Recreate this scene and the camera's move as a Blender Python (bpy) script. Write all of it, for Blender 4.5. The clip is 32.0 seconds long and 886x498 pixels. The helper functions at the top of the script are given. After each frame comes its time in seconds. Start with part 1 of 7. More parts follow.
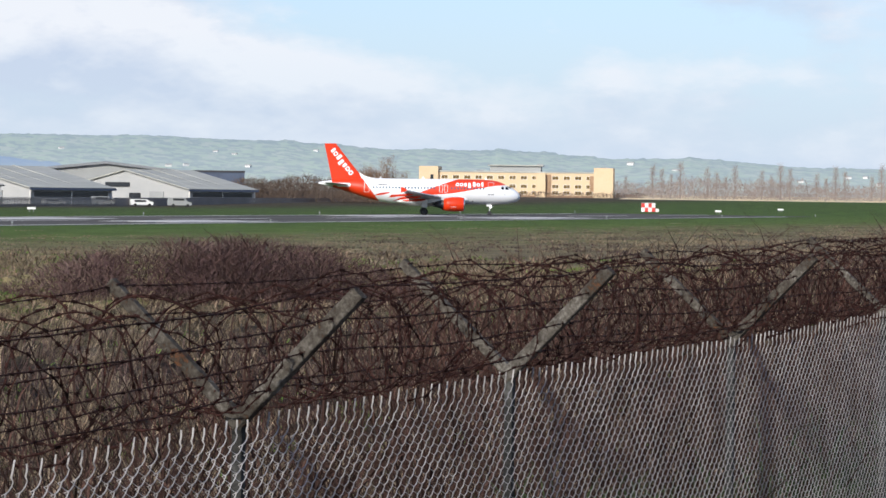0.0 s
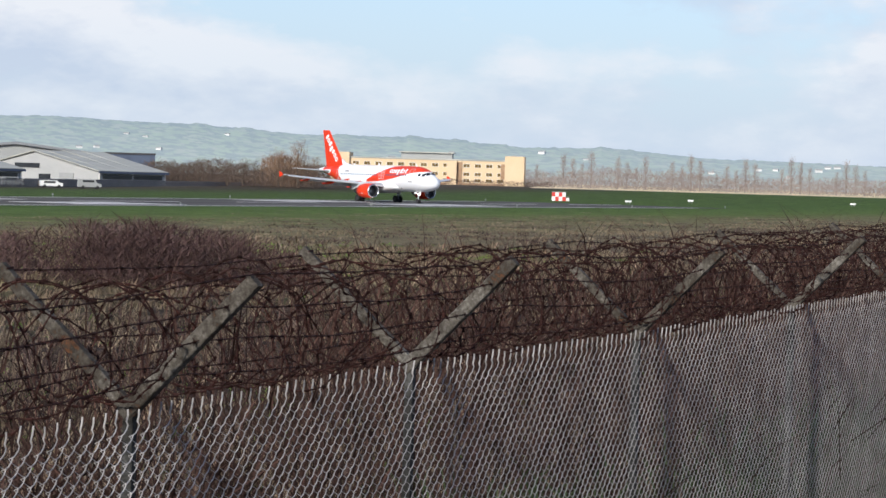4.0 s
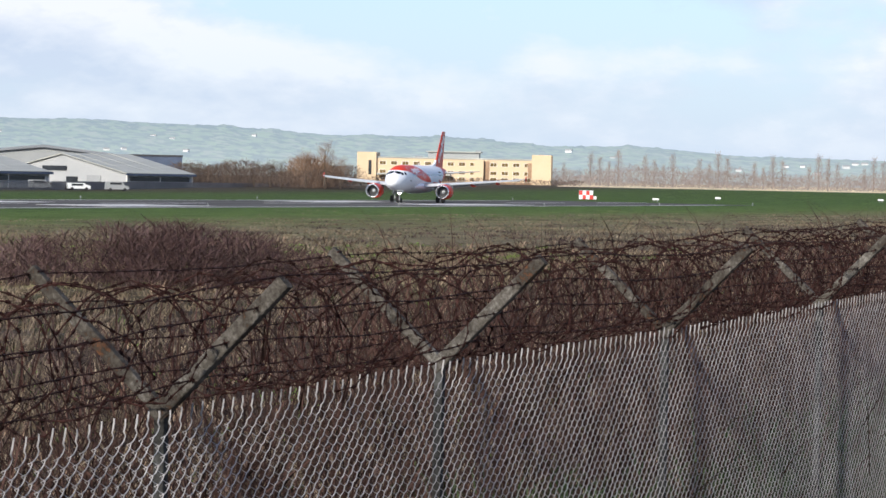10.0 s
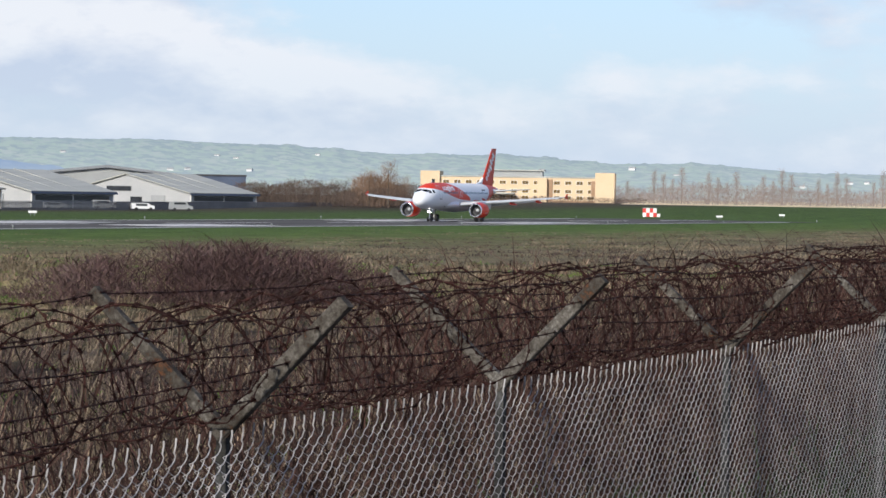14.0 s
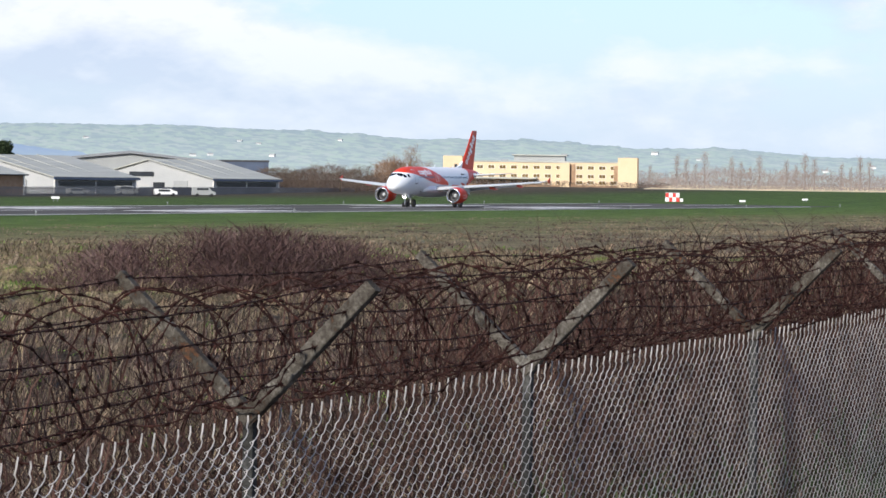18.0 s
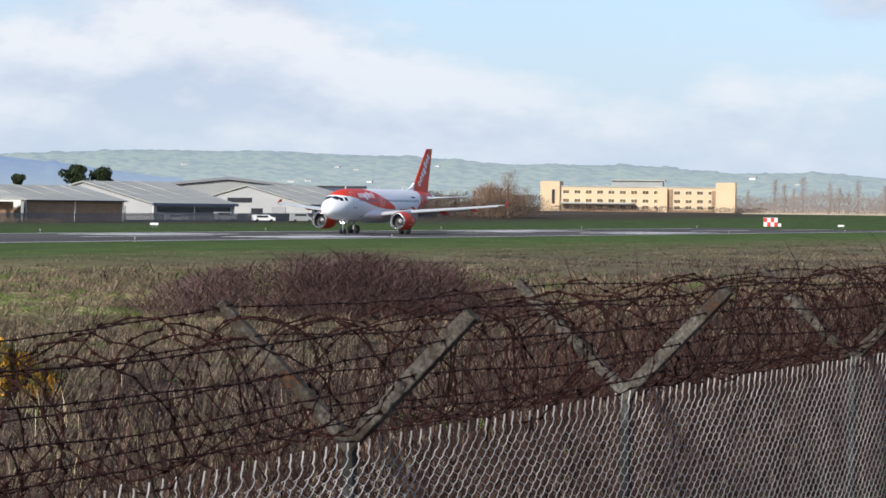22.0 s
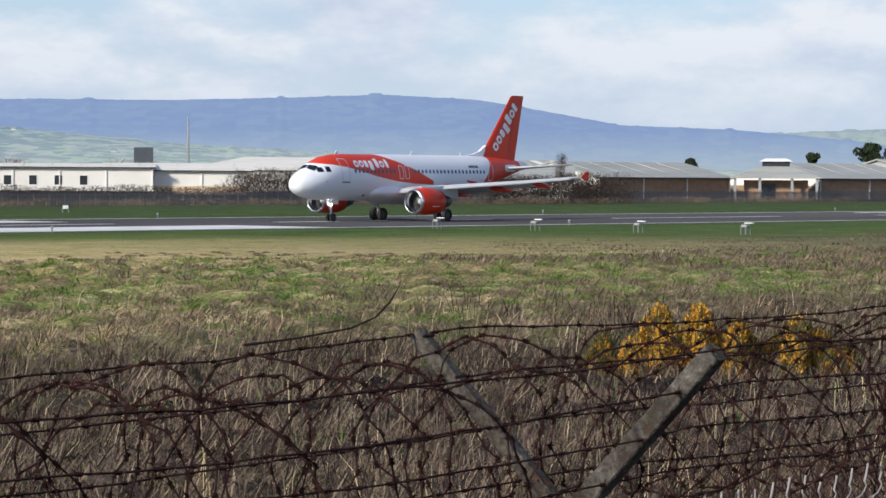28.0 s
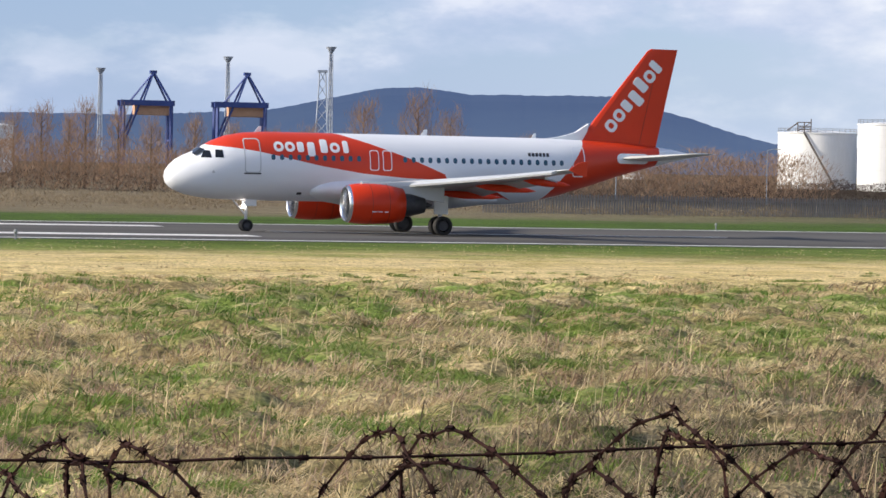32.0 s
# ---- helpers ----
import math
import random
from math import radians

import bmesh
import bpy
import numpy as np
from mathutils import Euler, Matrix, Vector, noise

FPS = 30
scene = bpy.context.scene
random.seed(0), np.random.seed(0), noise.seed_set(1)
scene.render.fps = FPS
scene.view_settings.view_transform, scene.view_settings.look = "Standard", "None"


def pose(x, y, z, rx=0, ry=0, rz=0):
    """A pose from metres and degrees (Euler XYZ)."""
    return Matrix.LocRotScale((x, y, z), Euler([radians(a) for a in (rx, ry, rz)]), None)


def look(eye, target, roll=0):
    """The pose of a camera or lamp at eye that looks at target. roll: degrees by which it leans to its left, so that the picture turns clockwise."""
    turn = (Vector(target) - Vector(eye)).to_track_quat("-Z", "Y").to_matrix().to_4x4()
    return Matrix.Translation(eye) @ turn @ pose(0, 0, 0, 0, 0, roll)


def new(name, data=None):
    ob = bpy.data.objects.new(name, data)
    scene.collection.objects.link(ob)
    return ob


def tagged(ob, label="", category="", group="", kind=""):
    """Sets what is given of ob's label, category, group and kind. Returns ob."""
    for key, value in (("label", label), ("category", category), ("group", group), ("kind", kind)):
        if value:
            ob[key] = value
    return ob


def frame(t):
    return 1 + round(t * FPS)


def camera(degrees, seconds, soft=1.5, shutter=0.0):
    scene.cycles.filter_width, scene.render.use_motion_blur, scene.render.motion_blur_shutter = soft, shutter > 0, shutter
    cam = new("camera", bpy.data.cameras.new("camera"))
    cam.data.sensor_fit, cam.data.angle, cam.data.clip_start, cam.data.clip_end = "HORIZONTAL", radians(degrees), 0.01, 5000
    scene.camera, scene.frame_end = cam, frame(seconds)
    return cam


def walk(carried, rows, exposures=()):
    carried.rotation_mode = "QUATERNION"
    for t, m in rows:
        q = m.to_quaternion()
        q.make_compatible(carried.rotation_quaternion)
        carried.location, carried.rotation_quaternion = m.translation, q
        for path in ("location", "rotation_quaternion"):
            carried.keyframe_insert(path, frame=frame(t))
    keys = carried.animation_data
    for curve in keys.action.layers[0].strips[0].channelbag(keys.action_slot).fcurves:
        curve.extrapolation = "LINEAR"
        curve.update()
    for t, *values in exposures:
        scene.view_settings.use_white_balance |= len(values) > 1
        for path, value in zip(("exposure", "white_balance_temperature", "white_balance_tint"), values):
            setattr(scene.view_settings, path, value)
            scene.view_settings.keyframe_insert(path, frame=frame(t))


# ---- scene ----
cam = camera(16.22, 32.0, soft=1.55, shutter=0.0)


def eye(x, y, z, yaw, pitch, roll):
    """A camera pose: yaw to the left of +Y, pitch upwards, roll, in degrees."""
    return pose(x, y, z, 90 + pitch, 0, yaw) @ pose(0, 0, 0, 0, 0, roll)


PATH = [
    (0.0, eye(-0.062, -0.013, 4.094, -67.853, -1.076, 0.746)),
    (0.5, eye(-0.017, -0.001, 4.098, -68.153, -0.954, 0.736)),
    (1.0, eye(0.024, 0.009, 4.107, -68.516, -1.241, 0.480)),
    (1.5, eye(0.055, 0.012, 4.114, -68.202, -0.975, 0.495)),
    (2.0, eye(0.078, 0.018, 4.107, -68.363, -1.089, 0.608)),
    (2.5, eye(0.102, 0.028, 4.107, -68.822, -0.627, 1.154)),
    (3.0, eye(0.129, 0.031, 4.099, -69.444, -1.071, 1.798)),
    (3.5, eye(0.152, 0.035, 4.098, -69.608, -1.318, 1.682)),
    (5.5, eye(0.142, 0.042, 4.100, -68.673, -1.234, 1.254)),
    (6.0, eye(0.135, 0.043, 4.101, -68.282, -1.542, 0.923)),
    (6.5, eye(0.135, 0.042, 4.100, -68.674, -1.466, 0.909)),
    (7.0, eye(0.137, 0.040, 4.096, -68.603, -1.520, 1.151)),
    (7.5, eye(0.136, 0.036, 4.095, -68.240, -1.758, 1.228)),
    (8.0, eye(0.131, 0.029, 4.094, -68.617, -1.891, 1.500)),
    (8.5, eye(0.122, 0.030, 4.094, -68.859, -1.737, 1.707)),
    (9.0, eye(0.095, 0.025, 4.095, -69.180, -1.053, 1.091)),
    (9.5, eye(0.108, 0.024, 4.099, -69.348, -1.091, 1.254)),
    (10.0, eye(0.112, 0.026, 4.100, -69.006, -1.312, 1.170)),
    (10.5, eye(0.111, 0.025, 4.100, -69.097, -1.480, 1.249)),
    (11.0, eye(0.111, 0.026, 4.103, -68.922, -1.151, 0.893)),
    (11.5, eye(0.105, 0.024, 4.103, -69.123, -0.478, 0.885)),
    (12.0, eye(0.100, 0.019, 4.104, -69.079, -0.297, 0.746)),
    (12.5, eye(0.096, 0.014, 4.104, -68.578, -0.422, 0.891)),
    (13.0, eye(0.093, 0.011, 4.107, -68.439, -0.055, 0.742)),
    (13.5, eye(0.090, 0.008, 4.107, -68.135, -0.194, 0.640)),
    (14.0, eye(0.094, 0.007, 4.103, -67.826, -0.992, 0.892)),
    (14.5, eye(0.097, 0.011, 4.099, -68.290, -0.516, 1.218)),
    (16.5, eye(0.139, 0.043, 4.097, -68.129, -1.090, 0.821)),
    (17.0, eye(0.146, 0.046, 4.097, -68.012, -1.077, 0.874)),
    (17.5, eye(0.144, 0.047, 4.096, -67.124, -1.324, 0.784)),
    (18.0, eye(0.140, 0.042, 4.097, -67.412, -1.272, 0.780)),
    (18.5, eye(0.139, 0.039, 4.096, -66.834, -1.411, 1.243)),
    (19.0, eye(0.141, 0.025, 4.095, -67.452, -1.463, 1.183)),
    (19.5, eye(0.136, 0.020, 4.091, -67.228, -0.865, 0.880)),
    (20.0, eye(0.142, 0.026, 4.089, -66.751, -1.035, 0.867)),
    (20.5, eye(0.149, 0.040, 4.087, -66.322, -1.005, 1.230)),
    (21.0, eye(0.145, 0.056, 4.087, -65.725, -1.069, 1.414)),
    (21.5, eye(0.125, 0.054, 4.095, -65.432, -1.078, 1.194)),
    (22.0, eye(0.080, 0.019, 4.108, -65.609, -0.825, 0.644)),
    (22.5, eye(0.054, -0.031, 4.115, -64.417, -0.990, 0.722)),
    (23.0, eye(0.030, -0.041, 4.113, -62.914, -1.559, 0.290)),
    (23.5, eye(0.011, -0.037, 4.110, -62.487, -0.971, 1.146)),
    (24.0, eye(-0.006, -0.033, 4.106, -61.933, -1.297, 1.069)),
    (24.5, eye(-0.030, -0.025, 4.104, -61.190, -1.505, 1.290)),
    (26.5, eye(-0.287, -0.157, 4.106, -55.701, -1.550, 0.806)),
    (27.0, eye(-0.307, -0.159, 4.109, -54.278, -1.474, 0.599)),
    (27.5, eye(-0.322, -0.156, 4.110, -53.157, -1.302, 0.413)),
    (28.0, eye(-0.336, -0.148, 4.110, -51.051, -1.346, 0.347)),
    (28.5, eye(-0.344, -0.129, 4.112, -48.407, -1.299, 0.318)),
    (29.0, eye(-0.335, -0.093, 4.109, -46.197, -1.335, 0.464)),
    (29.5, eye(-0.352, -0.065, 4.106, -43.255, -1.331, 0.950)),
    (30.0, eye(-0.360, -0.028, 4.098, -39.527, -1.330, 0.776)),
    (30.5, eye(-0.391, -0.008, 4.097, -34.904, -1.328, 1.175)),
    (31.0, eye(-0.426, 0.022, 4.090, -29.087, -0.978, 1.389)),
    (31.5, eye(-0.417, 0.022, 4.090, -24.080, -1.319, 1.222)),
    (32.0, eye(-0.413, 0.021, 4.090, -18.855, -1.503, 1.185)),
]

# the camera darkens and warms its picture a little now and then
EXPOSURES = [(0, 0.14, 6200, 10), (3, 0.05, 6200, 10), (6, 0.24, 6200, 10), (8, 0.32, 6200, 10), (9, 0.1, 6200, 10), (10, 0.24, 6200, 10), (11, 0.22, 6200, 10), (12, -0.07, 6100, 10), (13, -0.1, 6050, 10), (14, 0.1, 6200, 10), (17, 0.18, 6200, 10), (18, 0.3, 6200, 10), (20, 0.22, 6200, 10), (21, 0.2, 6200, 10), (22, 0.1, 6200, 10), (23, 0.3, 6200, 10), (24, 0.18, 6250, 10), (26.5, 0.14, 6200, 10), (28, 0.05, 6200, 10), (29, 0.03, 6280, 10), (30, 0.06, 6350, 10), (31, 0.18, 6500, 10), (31.5, 0.34, 6600, 10), (32, 0.4, 6650, 10)]
walk(cam, PATH, EXPOSURES)

# ---- daylight: a broken winter sky, the sun low behind the fence side ----
SUN_YAW, SUN_UP = 82.0, 26.0
world = bpy.data.worlds.new("world")
scene.world = world
world.use_nodes = True


def node_maker(tree):
    def make(kind, **values):
        n = tree.nodes.new(kind)
        for key, value in values.items():
            if key.startswith("i_"):
                n.inputs[key[2:].replace("_", " ")].default_value = value
        return n
    return make


def build_world():
    tree = world.node_tree
    tree.nodes.clear()
    make, link = node_maker(tree), tree.links.new
    sky = make("ShaderNodeTexSky")
    sky.sky_type, sky.sun_disc = "NISHITA", False
    sky.sun_elevation, sky.sun_rotation = radians(SUN_UP), radians(-SUN_YAW)
    sky.altitude, sky.air_density, sky.dust_density = 10, 1.0, 0.6
    coord = make("ShaderNodeTexCoord")
    # heaped cloud: one density field, lit where it is thinner above than below
    def density(shift):
        stretch = make("ShaderNodeMapping", i_Scale=(9.0, 9.0, 21), i_Location=(0.4, 2.3, 0.6 + shift))
        field = make("ShaderNodeTexNoise", i_Scale=1.0, i_Detail=8.0, i_Roughness=0.56)
        link(coord.outputs["Generated"], stretch.inputs[0])
        link(stretch.outputs[0], field.inputs["Vector"])
        return field.outputs["Fac"]

    here, above = density(0.0), density(0.2)
    cover = make("ShaderNodeValToRGB")
    cover.color_ramp.elements[0].position, cover.color_ramp.elements[1].position = 0.42, 0.55
    link(here, cover.inputs[0])
    lit = make("ShaderNodeMath")
    lit.operation = "SUBTRACT"
    link(here, lit.inputs[0])
    link(above, lit.inputs[1])
    shade = make("ShaderNodeValToRGB")
    shade.color_ramp.elements[0].color, shade.color_ramp.elements[1].color = (6.5, 7.25, 8.6, 1), (9.5, 9.65, 9.95, 1)
    span = make("ShaderNodeMapRange", i_From_Min=-0.09, i_From_Max=0.08)
    link(lit.outputs[0], span.inputs[0])
    link(span.outputs[0], shade.inputs[0])
    mix = make("ShaderNodeMix")
    mix.data_type = "RGBA"
    # the cloud thins out towards the zenith
    up = make("ShaderNodeSeparateXYZ")
    link(coord.outputs["Generated"], up.inputs[0])
    thin = make("ShaderNodeMapRange", i_From_Min=0.1, i_From_Max=0.55, i_To_Min=1.0, i_To_Max=0.25)
    link(up.outputs[2], thin.inputs[0])
    veil = make("ShaderNodeMath")
    veil.operation = "MULTIPLY"
    low = make("ShaderNodeMapRange", i_From_Min=0.005, i_From_Max=0.05, i_To_Min=0.35, i_To_Max=1.0)
    link(up.outputs[2], low.inputs[0])
    haze = make("ShaderNodeMath")
    haze.operation = "MULTIPLY"
    link(cover.outputs[0], haze.inputs[0])
    link(low.outputs[0], haze.inputs[1])
    link(haze.outputs[0], veil.inputs[0])
    link(thin.outputs[0], veil.inputs[1])
    link(veil.outputs[0], mix.inputs[0])
    cool = make("ShaderNodeMix")
    cool.data_type, cool.blend_type = "RGBA", "MULTIPLY"
    cool.inputs[0].default_value, cool.inputs[7].default_value = 1.0, (1.05, 1.22, 1.6, 1)
    link(sky.outputs[0], cool.inputs[6])
    # pale haze low over the horizon
    pale = make("ShaderNodeMix")
    pale.data_type = "RGBA"
    pale.inputs[7].default_value = (6.7, 7.8, 9.5, 1)
    depth = make("ShaderNodeMapRange", i_From_Min=0.0, i_From_Max=0.11, i_To_Min=0.85, i_To_Max=0.0)
    link(up.outputs[2], depth.inputs[0])
    link(depth.outputs[0], pale.inputs[0])
    link(cool.outputs[2], pale.inputs[6])
    link(pale.outputs[2], mix.inputs[6])
    link(shade.outputs[0], mix.inputs[7])
    # a greyer, bluer sky to the north
    bank = make("ShaderNodeMapRange", i_From_Min=0.78, i_From_Max=0.98, i_To_Min=0.0, i_To_Max=1.0)
    link(up.outputs[1], bank.inputs[0])
    grey = make("ShaderNodeMix")
    grey.data_type, grey.blend_type = "RGBA", "MULTIPLY"
    grey.inputs[7].default_value = (0.6, 0.67, 0.83, 1)
    heads = make("ShaderNodeMapRange", i_From_Min=0.55, i_From_Max=0.95, i_To_Min=1.0, i_To_Max=0.85)
    link(span.outputs[0], heads.inputs[0])
    dim = make("ShaderNodeMath")
    dim.operation = "MULTIPLY"
    link(bank.outputs[0], dim.inputs[0])
    link(heads.outputs[0], dim.inputs[1])
    link(dim.outputs[0], grey.inputs[0])
    link(mix.outputs[2], grey.inputs[6])
    back, out = make("ShaderNodeBackground", i_Strength=0.085), make("ShaderNodeOutputWorld")
    link(grey.outputs[2], back.inputs[0])
    link(back.outputs[0], out.inputs[0])


build_world()
sun = new("sun", bpy.data.lights.new("sun", "SUN"))
sun.data.energy, sun.data.angle, sun.data.color = 5.0, radians(7.0), (1.0, 0.91, 0.78)
sun.matrix_world = look((0, 0, 0), (math.sin(radians(SUN_YAW)), -math.cos(radians(SUN_YAW)), -math.tan(radians(SUN_UP))))


# ---- materials ----
def surface(name, colors, scale=3.0, rough=0.7, metal=0.0, bump=0.2, fine=40.0, coord="Object", stretch=(1, 1, 1), island=0.0, leafy=0.0):
    """A worn surface: two or three colours mixed by coarse and fine noise, with bump at both scales."""
    mat = bpy.data.materials.new(name)
    mat.use_nodes = True
    tree = mat.node_tree
    make, link = node_maker(tree), tree.links.new
    bsdf = tree.nodes["Principled BSDF"]
    bsdf.inputs["Roughness"].default_value, bsdf.inputs["Metallic"].default_value = rough, metal
    if rough > 0.8:
        bsdf.inputs["Specular IOR Level"].default_value = 0.15
    tc, mp = make("ShaderNodeTexCoord"), make("ShaderNodeMapping", i_Scale=stretch)
    link(tc.outputs[coord], mp.inputs[0])
    coarse = make("ShaderNodeTexNoise", i_Scale=scale, i_Detail=5.0, i_Roughness=0.6)
    grain = make("ShaderNodeTexNoise", i_Scale=fine, i_Detail=4.0, i_Roughness=0.65)
    for n in (coarse, grain):
        link(mp.outputs[0], n.inputs["Vector"])
    blend = make("ShaderNodeMix")
    blend.data_type = "FLOAT"
    blend.inputs[0].default_value = 0.4
    link(coarse.outputs["Fac"], blend.inputs[2])
    link(grain.outputs["Fac"], blend.inputs[3])
    ramp = make("ShaderNodeValToRGB")
    els = ramp.color_ramp.elements
    while len(els) < len(colors):
        els.new(0.5)
    for i, (el, c) in enumerate(zip(els, colors)):
        el.position, el.color = 0.36 + 0.28 * i / max(1, len(colors) - 1), (*c, 1)
    link(blend.outputs[0], ramp.inputs[0])
    last = ramp.outputs[0]
    if island:
        geo, hsv = make("ShaderNodeNewGeometry"), make("ShaderNodeHueSaturation")
        span = make("ShaderNodeMapRange", i_To_Min=1 - island, i_To_Max=1 + island)
        link(geo.outputs["Random Per Island"], span.inputs[0])
        link(span.outputs[0], hsv.inputs["Value"])
        link(last, hsv.inputs["Color"])
        last = hsv.outputs[0]
    link(last, bsdf.inputs["Base Color"])
    bp = make("ShaderNodeBump", i_Strength=bump, i_Distance=0.02)
    link(grain.outputs["Fac"], bp.inputs["Height"])
    link(bp.outputs[0], bsdf.inputs["Normal"])
    if leafy:
        thin, both, out = make("ShaderNodeBsdfTranslucent"), make("ShaderNodeMixShader"), tree.nodes["Material Output"]
        link(last, thin.inputs["Color"])
        both.inputs[0].default_value = leafy
        link(bsdf.outputs[0], both.inputs[1])
        link(thin.outputs[0], both.inputs[2])
        link(both.outputs[0], out.inputs["Surface"])
    return mat


def glow(name, color, strength):
    mat = bpy.data.materials.new(name)
    mat.use_nodes = True
    b = mat.node_tree.nodes["Principled BSDF"]
    b.inputs["Emission Color"].default_value = (*color, 1)
    b.inputs["Emission Strength"].default_value = strength
    b.inputs["Base Color"].default_value = (*color, 1)
    return mat


M_WHITE = surface("white_paint", [(0.76, 0.78, 0.8), (0.8, 0.81, 0.82)], 0.5, 0.28, bump=0.01)
M_ORANGE = surface("orange_paint", [(0.58, 0.034, 0.006), (0.64, 0.04, 0.007)], 0.5, 0.38, bump=0.01)
M_ORANGE.node_tree.nodes["Principled BSDF"].inputs["Specular IOR Level"].default_value = 0.3
M_GRAYP = surface("grey_paint", [(0.42, 0.44, 0.46), (0.5, 0.52, 0.53)], 0.6, 0.35, bump=0.02)
M_ALU = surface("bare_aluminium", [(0.62, 0.63, 0.64), (0.72, 0.72, 0.73)], 2.0, 0.25, 1.0, bump=0.01)
M_DARK = surface("dark_metal", [(0.03, 0.03, 0.035), (0.06, 0.06, 0.065)], 3.0, 0.5, 0.3)
M_RUBBER = surface("rubber", [(0.012, 0.012, 0.013), (0.022, 0.022, 0.023)], 6.0, 0.8)
M_GLASS = surface("cockpit_glass", [(0.008, 0.01, 0.014), (0.014, 0.016, 0.02)], 1.0, 0.06, bump=0.0)
M_CABIN = surface("cabin_window_glass", [(0.025, 0.075, 0.12), (0.045, 0.11, 0.16)], 1.0, 0.1, bump=0.0)
M_STEELF = surface("fan_titanium", [(0.1, 0.1, 0.105), (0.16, 0.16, 0.165)], 3.0, 0.4, 0.6)
M_SEAM = surface("dark_panel_seam", [(0.2, 0.025, 0.012), (0.26, 0.03, 0.015)], 3.0, 0.6)
M_LAMP = glow("landing_lamp", (1.0, 0.88, 0.8), 14.0)
# post shade painted into the colour: a darker copy of the arm concrete
M_POST = surface("shade_dark_concrete", [(0.018, 0.017, 0.015), (0.034, 0.033, 0.03), (0.056, 0.056, 0.053), (0.09, 0.09, 0.086)], 5.0, 0.9, bump=0.6, fine=60)
M_CONCRETE = surface("weathered_concrete", [(0.1, 0.045, 0.022), (0.036, 0.03, 0.024), (0.066, 0.058, 0.048), (0.108, 0.098, 0.084), (0.2, 0.188, 0.165)], 4.5, 0.9, bump=0.6, fine=60)
for matte in (M_POST, M_CONCRETE):
    matte.node_tree.nodes["Principled BSDF"].inputs["Specular IOR Level"].default_value = 0.15


# ---- mesh helpers ----
def mesh_of(name, bm, material, smooth=False):
    me = bpy.data.meshes.new(name)
    bm.to_mesh(me)
    bm.free()
    if smooth:
        me.polygons.foreach_set("use_smooth", [True] * len(me.polygons))
    for m in material if isinstance(material, (list, tuple)) else [material]:
        me.materials.append(m)
    return me


def part(name, bm, material, parent=None, label="", smooth=False, at=None):
    ob = new(name, mesh_of(name, bm, material, smooth))
    if at is not None:
        ob.matrix_basis = at
    if parent:
        ob.parent = parent
    if label:
        ob["label"] = label
    return ob


def raw(name, verts, faces, material, parent=None, smooth=False, label=""):
    me = bpy.data.meshes.new(name)
    me.from_pydata(verts, [], faces)
    me.update()
    if smooth:
        me.polygons.foreach_set("use_smooth", [True] * len(me.polygons))
    for m in material if isinstance(material, (list, tuple)) else [material]:
        me.materials.append(m)
    ob = new(name, me)
    if parent:
        ob.parent = parent
    if label:
        ob["label"] = label
    return ob


def thing(name, at, label, category, group="", kind=""):
    ob = new(name)
    ob.matrix_basis = at
    ob.empty_display_size = 0.2
    return tagged(ob, label, category, group, kind)


def box(sx, sy, sz, at=(0, 0, 0), bevel=0.0, bm=None, turn=None):
    """A box of that size, its centre at `at`."""
    own = bmesh.new()
    bmesh.ops.create_cube(own, size=1.0, matrix=Matrix.Diagonal((sx, sy, sz, 1)))
    if bevel:
        bmesh.ops.bevel(own, geom=own.edges[:], offset=bevel, segments=1, affect="EDGES")
    bmesh.ops.transform(own, matrix=Matrix.Translation(at) @ (turn or Matrix()), verts=own.verts)
    if bm is None:
        return own
    tmp = bpy.data.meshes.new("tmp")
    own.to_mesh(tmp)
    own.free()
    bm.from_mesh(tmp)
    bpy.data.meshes.remove(tmp)
    return bm


def tube(points, radius, sides=8, bm=None, radii=None, cap=True):
    """A round bar along the points."""
    bm = bm or bmesh.new()
    rings, up = [], Vector((0, 0, 1))
    pts = [Vector(p) for p in points]
    for i, p in enumerate(pts):
        d = (pts[min(i + 1, len(pts) - 1)] - pts[max(i - 1, 0)]).normalized()
        a = d.cross(up if abs(d.z) < 0.95 else Vector((1, 0, 0))).normalized()
        b = d.cross(a)
        r = radii[i] if radii else radius
        rings.append([bm.verts.new(p + r * (math.cos(u) * a + math.sin(u) * b)) for u in (2 * math.pi * k / sides for k in range(sides))])
    for r0, r1 in zip(rings, rings[1:]):
        for k in range(sides):
            bm.faces.new((r0[k], r0[(k + 1) % sides], r1[(k + 1) % sides], r1[k]))
    if cap:
        bm.faces.new(rings[0][::-1])
        bm.faces.new(rings[-1])
    bmesh.ops.recalc_face_normals(bm, faces=bm.faces[:])
    return bm


def loft(rings, cap=(True, True), closed=True):
    bm = bmesh.new()
    vs = [[bm.verts.new(p) for p in r] for r in rings]
    n = len(vs[0])
    for r0, r1 in zip(vs, vs[1:]):
        for k in range(n if closed else n - 1):
            bm.faces.new((r0[k], r0[(k + 1) % n], r1[(k + 1) % n], r1[k]))
    if cap[0]:
        bm.faces.new(vs[0][::-1])
    if cap[1]:
        bm.faces.new(vs[-1])
    bmesh.ops.recalc_face_normals(bm, faces=bm.faces[:])
    return bm


def polar(yaw, dist, z=0.0):
    """A place seen from the fence side under that yaw (degrees left of +Y)."""
    return Vector((-dist * math.sin(radians(yaw)), dist * math.cos(radians(yaw)), z))


# ---- ground ----
def ease(u):
    u = np.clip(u, 0.0, 1.0)
    return u * u * (3 - 2 * u)


